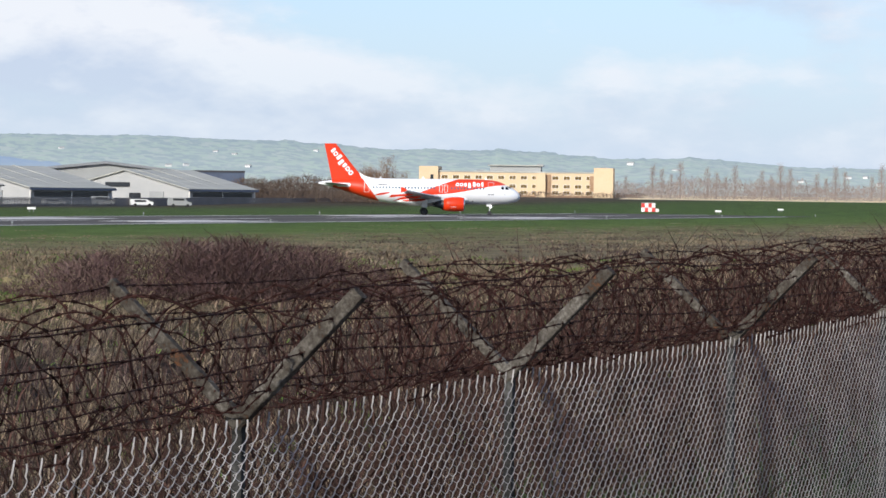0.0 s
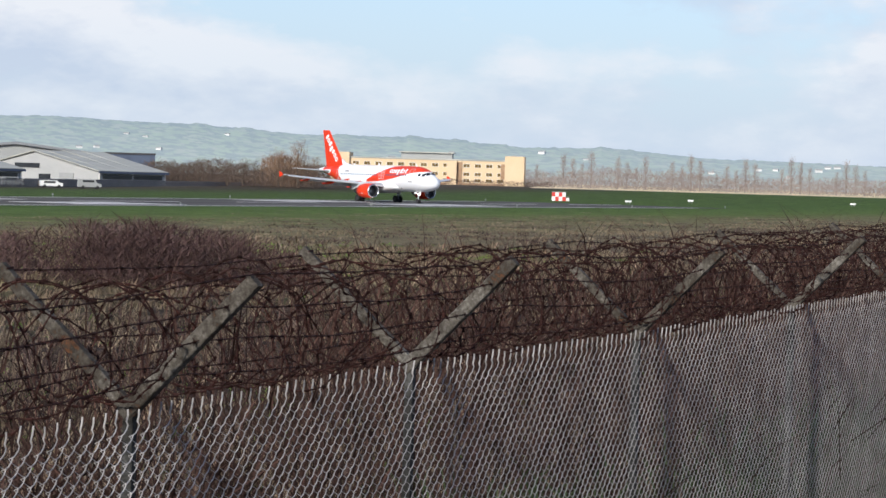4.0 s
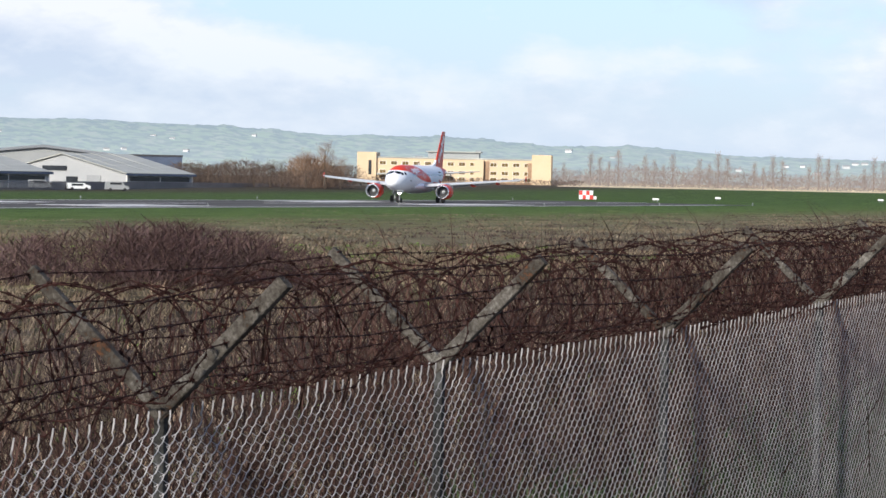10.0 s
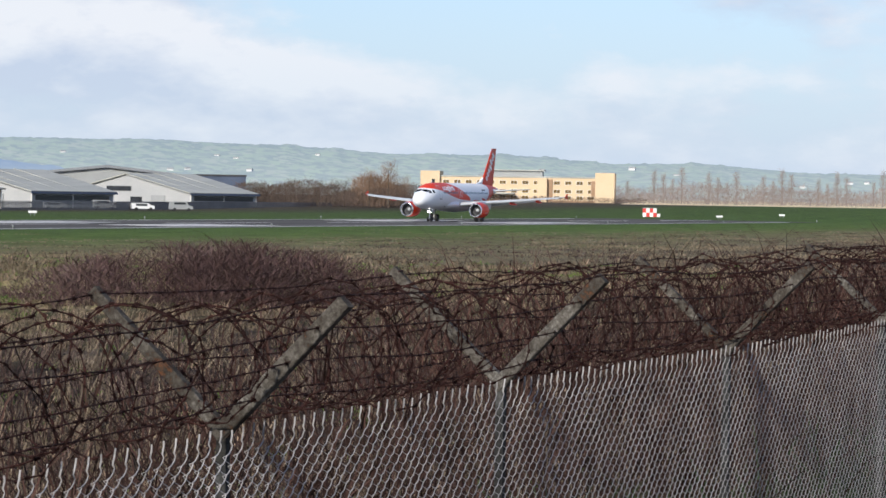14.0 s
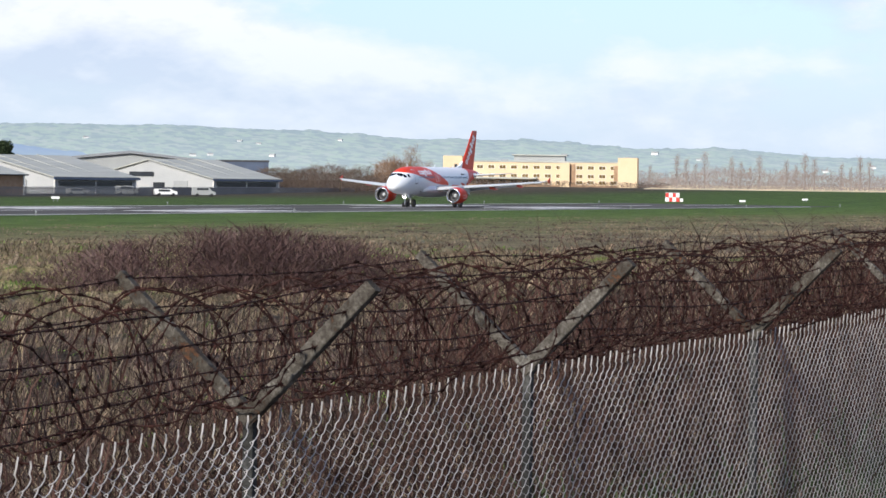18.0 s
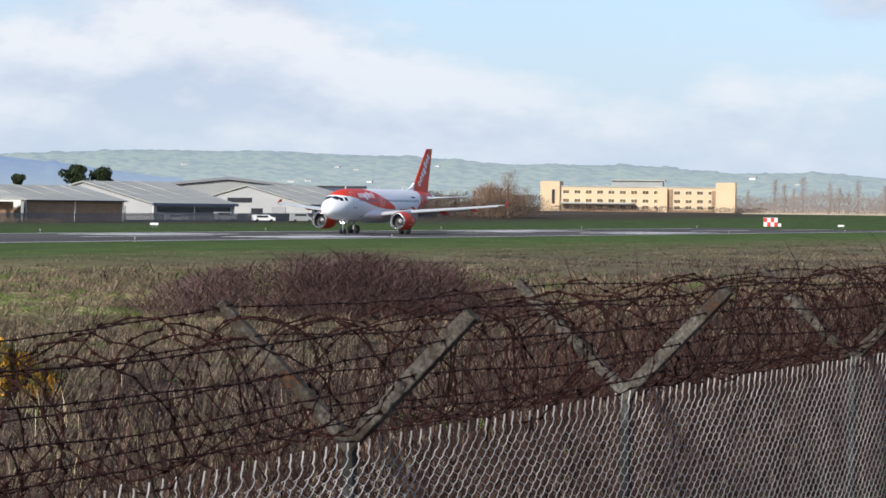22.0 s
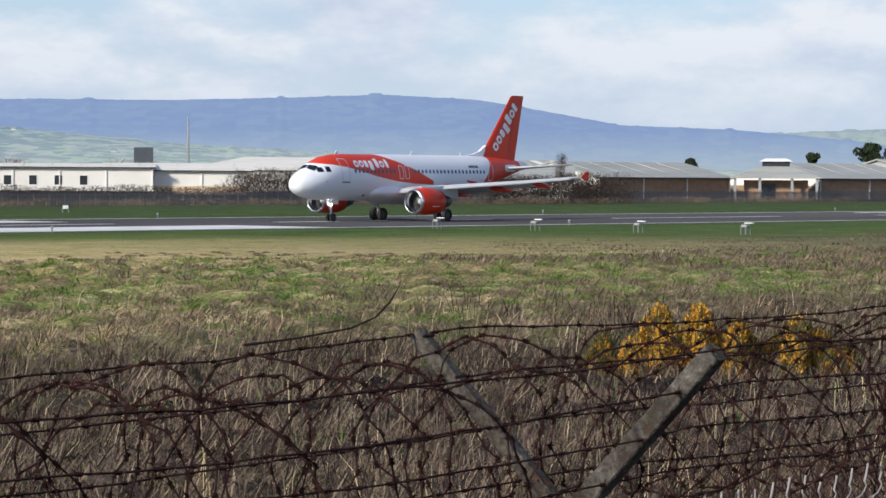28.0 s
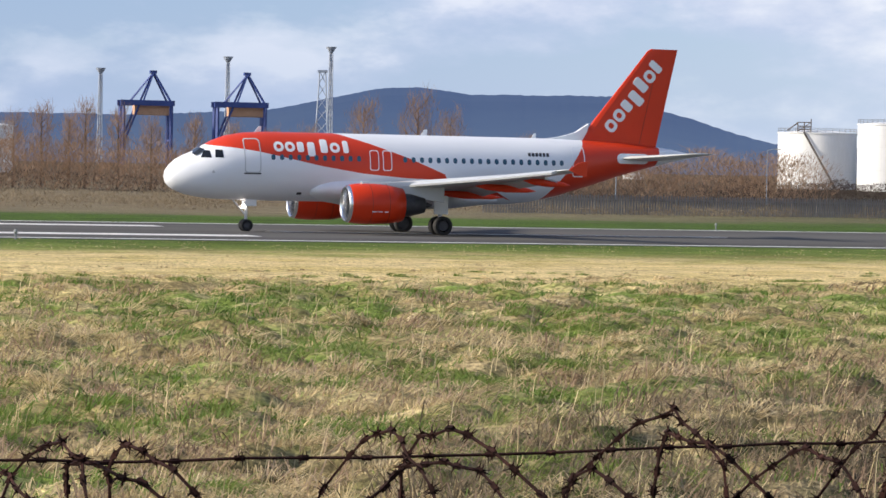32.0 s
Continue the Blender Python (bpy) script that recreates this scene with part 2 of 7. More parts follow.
def ground_zs(x, y):
    """The lie of the land: flat airfield, a rise towards the fence, the bank by the road, higher ground far out."""
    x, y = np.asarray(x, float), np.asarray(y, float)
    return 0.95 * ease((26 - y) / 21.5) + 1.5 * ease((3.6 - y) / 2.6) + 2.2 * ease((np.hypot(x, y) - 620) / 400)


def ground_z(x, y):
    return float(ground_zs(x, y))


def hashed(i, j, k):
    """A repeatable random number from 0 to 1 for each cell."""
    v = np.sin(i * 127.1 + j * 311.7 + k * 74.7) * 43758.5453
    return v - np.floor(v)


def lumps(x, y):
    """Height of the tussocky turf: rounded humps of grass, tipped over by the wind, with hollows between."""
    x, y = np.asarray(x, float), np.asarray(y, float)
    high = np.zeros_like(x)
    for size, tall, k0 in ((1.3, 0.52, 0), (0.62, 0.24, 5)):
        ci, cj = np.floor(x / size), np.floor(y / size)
        for di in (-1, 0, 1):
            for dj in (-1, 0, 1):
                i, j = ci + di, cj + dj
                h = tall * (0.25 + 0.75 * hashed(i, j, k0 + 1)) * (hashed(i, j, k0 + 4) > 0.22)
                px, py = (i + hashed(i, j, k0 + 2)) * size, (j + hashed(i, j, k0 + 3)) * size
                r = size * (0.45 + 0.4 * hashed(i, j, k0 + 6))
                dx, dy = (x - px) / (1.35 * r), (y - py) / r
                dx = dx - 0.25 * np.clip(1 - dx * dx - dy * dy, 0, 1)
                high = np.maximum(high, h * np.sqrt(np.clip(1 - dx * dx - dy * dy, 0, 1)))
    far = np.hypot(x, y)
    some = ease((y - 10) / 10) * (1 - 0.88 * ease((y - 90) / 20)) * (1 - ease((far - 125) / 45)) * (1 - ease((x - 100) / 45)) * (1 - ease((y - 140) / 10))
    return some * (high + 0.09 * (hashed(np.round(x * 40), np.round(y * 40), 3) - 0.5))


def field_material():
    """Airfield turf in belts along the runway: dead stems, rough grass, a dry mown strip, green verge."""
    mat = bpy.data.materials.new("airfield_turf")
    mat.use_nodes = True
    tree = mat.node_tree
    make, link = node_maker(tree), tree.links.new
    bsdf = tree.nodes["Principled BSDF"]
    bsdf.inputs["Roughness"].default_value = 0.95
    bsdf.inputs["Specular IOR Level"].default_value = 0.1
    tc, sep = make("ShaderNodeTexCoord"), make("ShaderNodeSeparateXYZ")
    link(tc.outputs["Object"], sep.inputs[0])
    wide = make("ShaderNodeTexNoise", i_Scale=0.035, i_Detail=6.0, i_Roughness=0.65)
    fine = make("ShaderNodeTexNoise", i_Scale=1.1, i_Detail=6.0, i_Roughness=0.7)
    patch = make("ShaderNodeTexNoise", i_Scale=0.16, i_Detail=5.0, i_Roughness=0.6)
    for n in (wide, fine, patch):
        link(tc.outputs["Object"], n.inputs["Vector"])

    def op(kind, a, b):
        n = make("ShaderNodeMath")
        n.operation = kind
        for k, v in enumerate((a, b)):
            if isinstance(v, (int, float)):
                n.inputs[k].default_value = v
            else:
                link(v, n.inputs[k])
        return n.outputs[0]

    shift = op("MULTIPLY", op("SUBTRACT", wide.outputs["Fac"], 0.5), 34.0)
    short = op("ADD", op("MULTIPLY", op("MAXIMUM", op("SUBTRACT", 28.0, sep.outputs[0]), 0.0), 1.25), op("MULTIPLY", op("MINIMUM", op("MAXIMUM", op("SUBTRACT", sep.outputs[0], 45.0), 0.0), 60.0), 0.12))
    short = op("MULTIPLY", short, op("LESS_THAN", sep.outputs[1], 90.0))
    where = op("DIVIDE", op("ADD", op("ADD", sep.outputs[1], short), shift), 400.0)

    def belts(stops):
        r = make("ShaderNodeValToRGB")
        els = r.color_ramp.elements
        while len(els) < len(stops):
            els.new(0.5)
        for el, (y, c) in zip(els, stops):
            el.position, el.color = y / 400, (*c, 1)
        link(where, r.inputs[0])
        return r.outputs[0]

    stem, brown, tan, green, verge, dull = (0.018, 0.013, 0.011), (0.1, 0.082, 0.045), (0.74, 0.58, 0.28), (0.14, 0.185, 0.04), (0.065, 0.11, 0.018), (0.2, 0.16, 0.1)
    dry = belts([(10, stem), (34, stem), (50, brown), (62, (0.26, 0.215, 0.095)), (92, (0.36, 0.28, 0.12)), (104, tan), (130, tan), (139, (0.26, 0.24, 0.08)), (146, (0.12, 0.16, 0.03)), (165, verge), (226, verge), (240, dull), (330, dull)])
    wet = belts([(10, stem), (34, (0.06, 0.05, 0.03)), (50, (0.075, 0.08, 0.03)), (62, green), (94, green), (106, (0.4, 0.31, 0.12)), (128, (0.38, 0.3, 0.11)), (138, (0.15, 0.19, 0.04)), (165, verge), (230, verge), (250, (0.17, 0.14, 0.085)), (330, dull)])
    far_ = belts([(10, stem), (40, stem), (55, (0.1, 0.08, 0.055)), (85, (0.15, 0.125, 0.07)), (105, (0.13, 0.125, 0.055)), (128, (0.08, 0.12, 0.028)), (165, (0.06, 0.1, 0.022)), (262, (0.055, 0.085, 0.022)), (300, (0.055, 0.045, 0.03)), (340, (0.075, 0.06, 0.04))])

    def blend(fac, a, b):
        m = make("ShaderNodeMix")
        m.data_type = "RGBA"
        link(fac, m.inputs[0])
        link(a, m.inputs[6])
        link(b, m.inputs[7])
        return m.outputs[2]

    edge = make("ShaderNodeMapRange", i_From_Min=0.44, i_From_Max=0.58)
    link(patch.outputs["Fac"], edge.inputs[0])
    away = make("ShaderNodeMapRange", i_From_Min=80.0, i_From_Max=180.0)
    link(sep.outputs[0], away.inputs[0])
    col = blend(away.outputs[0], blend(edge.outputs[0], dry, wet), far_)
    # a dry hay field beyond the end of the runway
    hay = op("MULTIPLY", op("GREATER_THAN", op("ADD", sep.outputs[0], op("MULTIPLY", sep.outputs[1], 0.26)), 1009.0), op("LESS_THAN", op("SUBTRACT", sep.outputs[1], op("MULTIPLY", sep.outputs[0], 0.33)), 12.0))
    tanbox = make("ShaderNodeRGB")
    tanbox.outputs[0].default_value = (0.7, 0.57, 0.37, 1)
    col = blend(hay, col, tanbox.outputs[0])
    # single tufts bleached or green, and streaks combed along the runway
    tuft = make("ShaderNodeTexNoise", i_Scale=0.9, i_Detail=4.0, i_Roughness=0.6)
    comb = make("ShaderNodeMapping", i_Scale=(0.12, 1.3, 1.0))
    streak = make("ShaderNodeTexNoise", i_Scale=1.0, i_Detail=5.0, i_Roughness=0.65)
    link(tc.outputs["Object"], tuft.inputs["Vector"])
    link(tc.outputs["Object"], comb.inputs[0])
    link(comb.outputs[0], streak.inputs["Vector"])
    pale = make("ShaderNodeMapRange", i_From_Min=0.46, i_From_Max=0.66, i_To_Max=0.75)
    link(tuft.outputs["Fac"], pale.inputs[0])
    bleach = belts([(10, (0.1, 0.07, 0.055)), (40, (0.16, 0.115, 0.085)), (56, (0.46, 0.35, 0.2)), (92, (0.5, 0.39, 0.2)), (104, (0.68, 0.52, 0.25)), (130, (0.62, 0.48, 0.23)), (142, (0.16, 0.19, 0.045)), (156, (0.1, 0.14, 0.03)), (165, verge), (232, verge), (250, dull), (330, dull)])
    close = op("MULTIPLY", pale.outputs[0], op("SUBTRACT", 1.0, away.outputs[0]))
    col = blend(close, col, bleach)
    lane = make("ShaderNodeMapRange", i_From_Min=0.3, i_From_Max=0.7, i_To_Min=0.72, i_To_Max=1.28)
    link(streak.outputs["Fac"], lane.inputs[0])
    tiny = make("ShaderNodeTexNoise", i_Scale=7.0, i_Detail=3.0, i_Roughness=0.7)
    link(tc.outputs["Object"], tiny.inputs["Vector"])
    gaps = make("ShaderNodeMapRange", i_From_Min=0.35, i_From_Max=0.65, i_To_Min=0.45, i_To_Max=1.5)
    link(tiny.outputs["Fac"], gaps.inputs[0])
    dark = make("ShaderNodeMapRange", i_To_Min=0.6, i_To_Max=1.4)
    link(fine.outputs["Fac"], dark.inputs[0])
    hsv = make("ShaderNodeHueSaturation")
    blotch = make("ShaderNodeMapRange", i_From_Min=0.35, i_From_Max=0.65, i_To_Min=0.75, i_To_Max=1.25)
    link(patch.outputs["Fac"], blotch.inputs[0])
    link(op("MULTIPLY", op("MULTIPLY", lane.outputs[0], gaps.outputs[0]), op("MULTIPLY", dark.outputs[0], blotch.outputs[0])), hsv.inputs["Value"])
    link(col, hsv.inputs["Color"])
    link(hsv.outputs[0], bsdf.inputs["Base Color"])
    bump = make("ShaderNodeBump", i_Strength=0.9, i_Distance=0.3)
    link(fine.outputs["Fac"], bump.inputs["Height"])
    link(bump.outputs[0], bsdf.inputs["Normal"])
    return mat


M_FIELD = field_material()
M_ASPHALT = surface("runway_asphalt", [(0.078, 0.077, 0.077), (0.108, 0.106, 0.104), (0.138, 0.134, 0.13)], 0.05, 1.0, bump=0.3, fine=5, stretch=(0.15, 1.5, 1))
M_ASPHALT.node_tree.nodes["Principled BSDF"].inputs["Specular IOR Level"].default_value = 0.0
M_LINE = surface("worn_white_marking", [(0.56, 0.54, 0.51), (0.78, 0.76, 0.72)], 0.3, 0.8, bump=0.1, fine=4)
RUNWAY_Y, HALF = 180.3, 22.5


def build_ground():
    yaws = np.concatenate([np.arange(-82, -6, 0.19), np.arange(-6, 278, 5.0)])
    radii = np.concatenate([[0.05], np.arange(0.6, 26, 0.6), np.exp(np.arange(math.log(26), math.log(172), 0.0064)), np.arange(178, 400, 12), [430, 480, 540, 600, 640, 680, 720, 760, 800, 850, 900, 960, 1020, 1100, 1300, 1700, 2500, 4000, 6500]])
    a, r = np.meshgrid(np.radians(yaws), radii)
    x, y = -r * np.sin(a), r * np.cos(a)
    z = ground_zs(x, y) + lumps(x, y)
    verts = np.stack([x, y, z], -1).reshape(-1, 3)
    w, n = len(yaws), len(radii)
    i, j = np.meshgrid(np.arange(w), np.arange(n - 1))
    faces = np.stack([j * w + i, j * w + (i + 1) % w, (j + 1) * w + (i + 1) % w, (j + 1) * w + i], -1).reshape(-1, 4)[:, ::-1]
    verts, faces = verts.tolist(), faces.tolist()
    verts.append((0.0, 0.0, ground_z(0, 0)))
    faces += [(len(verts) - 1, k, (k + 1) % w) for k in range(w)]
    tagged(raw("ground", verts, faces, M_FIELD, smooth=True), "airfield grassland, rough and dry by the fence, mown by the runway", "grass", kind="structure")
    tagged(part("runway", box(1900, 2 * HALF, 0.12, (-370, RUNWAY_Y, -0.035)), M_ASPHALT), "dark grey asphalt runway with worn white markings", "runway", kind="structure")
    run = bpy.data.objects["runway"]
    # aiming bars, touchdown bars, centre line and edge stripes
    bars = [(130, 184, 160.2, 171.0), (130, 184, 189.6, 197.1), (-30, 46, 167.2, 170.4), (-30, 46, 190.2, 193.4)]
    for x0, x1 in ((321, 349), (433, 469)):
        for y in (165.4, 169.2, 173.0, 187.6, 191.4, 195.2):
            bars += [(x0, x1, y - 1.2, y + 1.2)]
    bars += [(x, x + 30, 179.9, 180.75) for x in range(-300, 560, 50)]
    bars += [(-1000, 560, 158.6, 159.5), (-1000, 560, 201.1, 202.0)]
    for x0, x1, y0, y1 in bars:
        part("marking", box(x1 - x0, y1 - y0, 0.012, ((x0 + x1) / 2, (y0 + y1) / 2, 0.031)), M_LINE, run, "worn white runway marking")


build_ground()


# ---- the boundary fence: concrete Y posts, chain link, barbed wire and a rusty coil ----
M_GALV = surface("galvanised_wire", [(0.2, 0.19, 0.184), (0.325, 0.31, 0.302), (0.46, 0.44, 0.43)], 3.0, 0.6, 0.0, bump=0.05, fine=25)
M_RUST = surface("rusty_wire", [(0.012, 0.006, 0.005), (0.027, 0.0115, 0.0095), (0.056, 0.023, 0.018)], 9.0, 0.9, 0.1, bump=0.2, fine=90)
POSTS = [(-0.35, -0.125), (2.635, -0.085), (5.43, -0.049), (8.63, 0.01), (11.12, 0.032), (14.27, 0.032), (17.53, 0.061), (20.6, 0.09), (23.6, 0.11)]


def fence_y(x):
    return 4.02 + 0.021 * x


def fence_dz(x):
    xs, zs = [p[0] for p in POSTS], [p[1] for p in POSTS]
    return float(np.interp(x, xs, zs))


TOP, TIP, NEAR_W, FAR_W = 3.365, 3.79, 0.405, 0.456


def beam(a, b, w0, w1, d0, d1):
    """A bevelled square bar from a to b, tapering."""
    a, b = Vector(a), Vector(b)
    d = (b - a).normalized()
    u = Vector((1, 0, 0))
    v = d.cross(u).normalized()
    rings = []
    for p, w, t in ((a, w0, d0), (b, w1, d1)):
        ring = []
        for su, sv in ((1, 0.86), (0.86, 1), (-0.86, 1), (-1, 0.86), (-1, -0.86), (-0.86, -1), (0.86, -1), (1, -0.86)):
            ring.append(p + u * (su * w / 2) + v * (sv * t / 2))
        rings.append(ring)
    return loft(rings)


def strand_mesh(points, radius, barb_step, barb, seed, sides=4):
    """Twisted wire along the points with small barbs, as plain vertex lists."""
    rng = np.random.default_rng(seed)
    p = np.array(points)
    d = np.gradient(p, axis=0)
    d /= np.linalg.norm(d, axis=1)[:, None]
    a = np.cross(d, np.array([0.13, 0.2, 1.0]))
    a /= np.linalg.norm(a, axis=1)[:, None]
    b = np.cross(d, a)
    ang = 2 * np.pi * np.arange(sides) / sides
    ring = (np.cos(ang)[None, :, None] * a[:, None] + np.sin(ang)[None, :, None] * b[:, None]) * radius + p[:, None]
    n = len(p)
    verts = ring.reshape(-1, 3).tolist()
    faces = [(i * sides + k, i * sides + (k + 1) % sides, (i + 1) * sides + (k + 1) % sides, (i + 1) * sides + k) for i in range(n - 1) for k in range(sides)]
    run = np.concatenate([[0], np.cumsum(np.linalg.norm(np.diff(p, axis=0), axis=1))])
    for s in np.arange(0.03, run[-1], barb_step):
        i = min(n - 1, int(np.searchsorted(run, s + rng.uniform(-0.01, 0.01))))
        for q in range(2):
            t = rng.uniform(0, np.pi)
            v = (np.cos(t) * a[i] + np.sin(t) * b[i]) * barb + d[i] * rng.uniform(-0.4, 0.4) * barb
            w = np.cross(v, d[i])
            w = w / (np.linalg.norm(w) + 1e-9) * radius * 0.8
            base = len(verts)
            off = d[i] * 0.004 * (1 if q else -1)
            verts += [(p[i] - v + off).tolist(), (p[i] + w + off).tolist(), (p[i] - w + off).tolist(), (p[i] + d[i] * radius + off).tolist(), (p[i] + v + off).tolist()]
            faces += [(base, base + 1, base + 3), (base, base + 3, base + 2), (base, base + 2, base + 1), (base + 4, base + 3, base + 1), (base + 4, base + 2, base + 3), (base + 4, base + 1, base + 2)]
        # the wound knot of the barb
        base = len(verts)
        for s0 in (-1, 1):
            for k in range(4):
                e = (math.cos(k * math.pi / 2) * a[i] + math.sin(k * math.pi / 2) * b[i]) * radius * 1.9
                verts.append((p[i] + d[i] * s0 * 0.008 + e).tolist())
        faces += [(base + k, base + (k + 1) % 4, base + 4 + (k + 1) % 4, base + 4 + k) for k in range(4)]
    return verts, faces


def build_fence():
    fence = thing("boundary_fence", pose(0, 0, 0), "concrete-post chain-link fence topped with rusty barbed wire", "fence")
    for i, (x, dz) in enumerate(POSTS):
        y, rng = fence_y(x), random.Random(40 + i)
        post = part("post", beam((x, y, 0.6), (x, y, TOP + dz + 0.03), 0.036, 0.034, 0.036, 0.034), M_POST, fence, "concrete fence post with shade painted in as dark grey")
        part("arm", beam((x, y + 0.02, TOP + dz - 0.02), (x, y - NEAR_W, TIP + dz - 0.02), 0.046, 0.042, 0.05, 0.046), M_CONCRETE, post, "slanting concrete arm")
        part("arm", beam((x, y - 0.02, TOP + dz - 0.02), (x, y + FAR_W, TIP + dz - 0.01), 0.036, 0.034, 0.042, 0.038), M_CONCRETE, post, "slanting concrete arm")
        for f in (0.2, 0.47, 0.74, 0.96):
            for s, w in ((-1, NEAR_W), (1, FAR_W)):
                part("staple", tube([(x - 0.02, y + s * (w * f - 0.016), TOP + dz + 0.425 * f + 0.002), (x + 0.02, y + s * (w * f - 0.016), TOP + dz + 0.425 * f + 0.004)], 0.004, 4), M_RUST, post)
    # strands
    xs = np.arange(-1.2, 24.0, 0.1)
    seed = 0
    for s, w in ((-1, NEAR_W), (1, FAR_W)):
        for f in (0.2, 0.46, 0.71, 0.95 if s < 0 else 0.92):
            seed += 1
            rng = np.random.default_rng(seed)
            wob = np.convolve(rng.normal(0, 1, len(xs) + 20), np.ones(21) / 21, "valid")[:len(xs)] * 0.03
            sag = np.array([(-0.008 if x < 2.6 else -0.03) * math.sin(math.pi * min(1, max(0, (x + 0.35) % 3.0 / 3.0))) for x in xs])
            pts = [(x, fence_y(x) + s * (w * f + 0.035), TOP + fence_dz(x) + 0.425 * f + 0.017 + wob[i] + sag[i]) for i, x in enumerate(xs)]
            raw("barbed_wire", *strand_mesh(pts, 0.0023, 0.078, 0.018, seed), M_RUST, fence, label="taut strand of rusty barbed wire")
    # coils lying in the V of the arms
    for k, (rad, pitch, zc) in enumerate(((0.2, 0.24, 0.205), (0.165, 0.42, 0.195))):
        rng = np.random.default_rng(70 + k)
        pts, x, a = [], -1.2, rng.uniform(0, 6)
        m = int(28 / pitch * 30)
        wob = np.convolve(rng.normal(0, 1, (m + 80)), np.ones(37) / 37, "valid")
        wob2 = np.convolve(rng.normal(0, 1, (m + 80)), np.ones(25) / 25, "valid")
        kink = np.convolve(rng.normal(0, 1, (m + 80)), np.ones(4) / 4, "valid")
        for i in range(m):
            a += 2 * math.pi / 30
            # neighbouring loops are clipped together in pairs, so the wire runs up steeply and over in flat arches
            x += pitch / 30 * (1 + 0.75 * math.cos(2 * a + 0.6) + 1.3 * wob2[i]) * (0.72 if x < 5 else 1.0)
            if x > 24:
                break
            r = rad * (1 + 0.28 * wob[i])
            cy = fence_y(x) + 0.02 + 0.25 * wob2[i]
            cz = TOP + fence_dz(x) + zc + 0.065 * min(1, max(0, (4.5 - x) / 3)) + 0.1 * wob[(i * 3) % m]
            lean = 0.07 * math.sin(a) * (1 if int(a / (2 * math.pi)) % 2 else -1)
            pts.append((x + lean + 0.1 * wob[i] + 0.003 * kink[i], cy + r * 1.1 * math.cos(a), cz + r * math.sin(a) + 0.004 * kink[(i + 9) % m]))
        raw("razor_coil", *strand_mesh(pts, 0.0025, 0.034, 0.0165, 80 + k), M_RUST, fence, label="tangled coil of rusty barbed wire")
    # chain link: flattened spirals, every slanting leg in front bowed and linked to the next wire
    verts, faces = [], []
    pitch, rise = 0.039, 0.029
    rng = np.random.default_rng(9)
    ang = 2 * np.pi / 3 * np.arange(3)
    for c in range(int((23.5 - 2.0) / pitch)):
        x = 2.0 + c * pitch
        top = TOP + fence_dz(x) - 0.035 + 0.004 * math.sin(c * 0.7)
        y = fence_y(x) - 0.06
        low = 1.9 if x > 4.5 else 2.5
        path, rad, z = [], [], top
        if c % 2:
            e = rng.uniform(-0.006, 0.006)
            path += [(x + pitch + 0.004 + e, y - 0.006, z + 0.052 + e), (x + pitch + 0.001, y - 0.006, z + 0.03), (x + pitch - 0.004, y - 0.004, z + 0.012)]
            rad += [0.0036, 0.0038, 0.0036]
        else:
            z -= rise
        while z > low:
            j = rng.uniform(-0.0015, 0.0015)
            far = x > 9
            for u, w in ((1.04, 0.0), (0.6, 0.72), (0.06, 1.0)) if far else ((1.06, 0.0), (0.84, 0.44), (0.48, 0.8), (0.06, 1.0)):
                path.append((x + pitch * u + j, y - 0.006, z - rise * w))
                rad.append(0.0026)
            # rear legs drawn thinner, their weak sunlight put into the shape
            path += [(x + pitch * 0.5, y + 0.006, z - rise * 1.55)] if far else [(x - 0.003, y + 0.004, z - rise * 1.12), (x + pitch * 0.5, y + 0.006, z - rise * 1.55), (x + pitch + 0.003, y + 0.004, z - rise * 1.92)]
            rad += [0.001] if far else [0.0018, 0.001, 0.0018]
            z -= 2 * rise
        p = np.array(path)
        d = np.gradient(p, axis=0)
        d /= np.linalg.norm(d, axis=1)[:, None]
        a = np.cross(d, np.array([0.0, 1.0, 0.0]))
        a /= np.linalg.norm(a, axis=1)[:, None]
        b = np.cross(d, a)
        rings = p[:, None] + np.array(rad)[:, None, None] * (np.cos(ang)[None, :, None] * a[:, None] + np.sin(ang)[None, :, None] * b[:, None])
        base = len(verts)
        verts += rings.reshape(-1, 3).tolist()
        faces += [(base + 3 * i + q, base + 3 * i + (q + 1) % 3, base + 3 * i + 3 + (q + 1) % 3, base + 3 * i + 3 + q) for i in range(len(p) - 1) for q in range(3)]
    raw("chain_link", verts, faces, M_GALV, fence, smooth=True, label="galvanised chain-link mesh with bent wire ends")


build_fence()


# ---- the airliner: x forward from the nose wheel, y to its left, z up from the runway ----
NOSE = 5.07
SECTIONS = [(0.0, 3.3, 3.12, 0.08), (0.12, 3.68, 2.82, 0.5), (0.35, 3.98, 2.58, 0.8), (0.7, 4.28, 2.38, 1.05), (1.2, 4.55, 2.2, 1.3), (1.8, 4.8, 2.08, 1.5), (2.3, 5.1, 2.0, 1.62),
            (2.9, 5.45, 1.95, 1.74), (3.7, 5.75, 1.91, 1.85), (4.8, 5.94, 1.89, 1.93), (6.2, 6.02, 1.88, 1.975), (14, 6.02, 1.88, 1.975), (21.5, 6.02, 1.88, 1.975), (23.2, 6.02, 2.08, 1.95),
            (25, 6.0, 2.5, 1.85), (27, 5.95, 3.1, 1.6), (29, 5.86, 3.75, 1.25), (31, 5.7, 4.32, 0.85), (32.6, 5.5, 4.7, 0.5), (33.7, 5.27, 4.92, 0.2), (33.84, 5.18, 5.0, 0.08)]


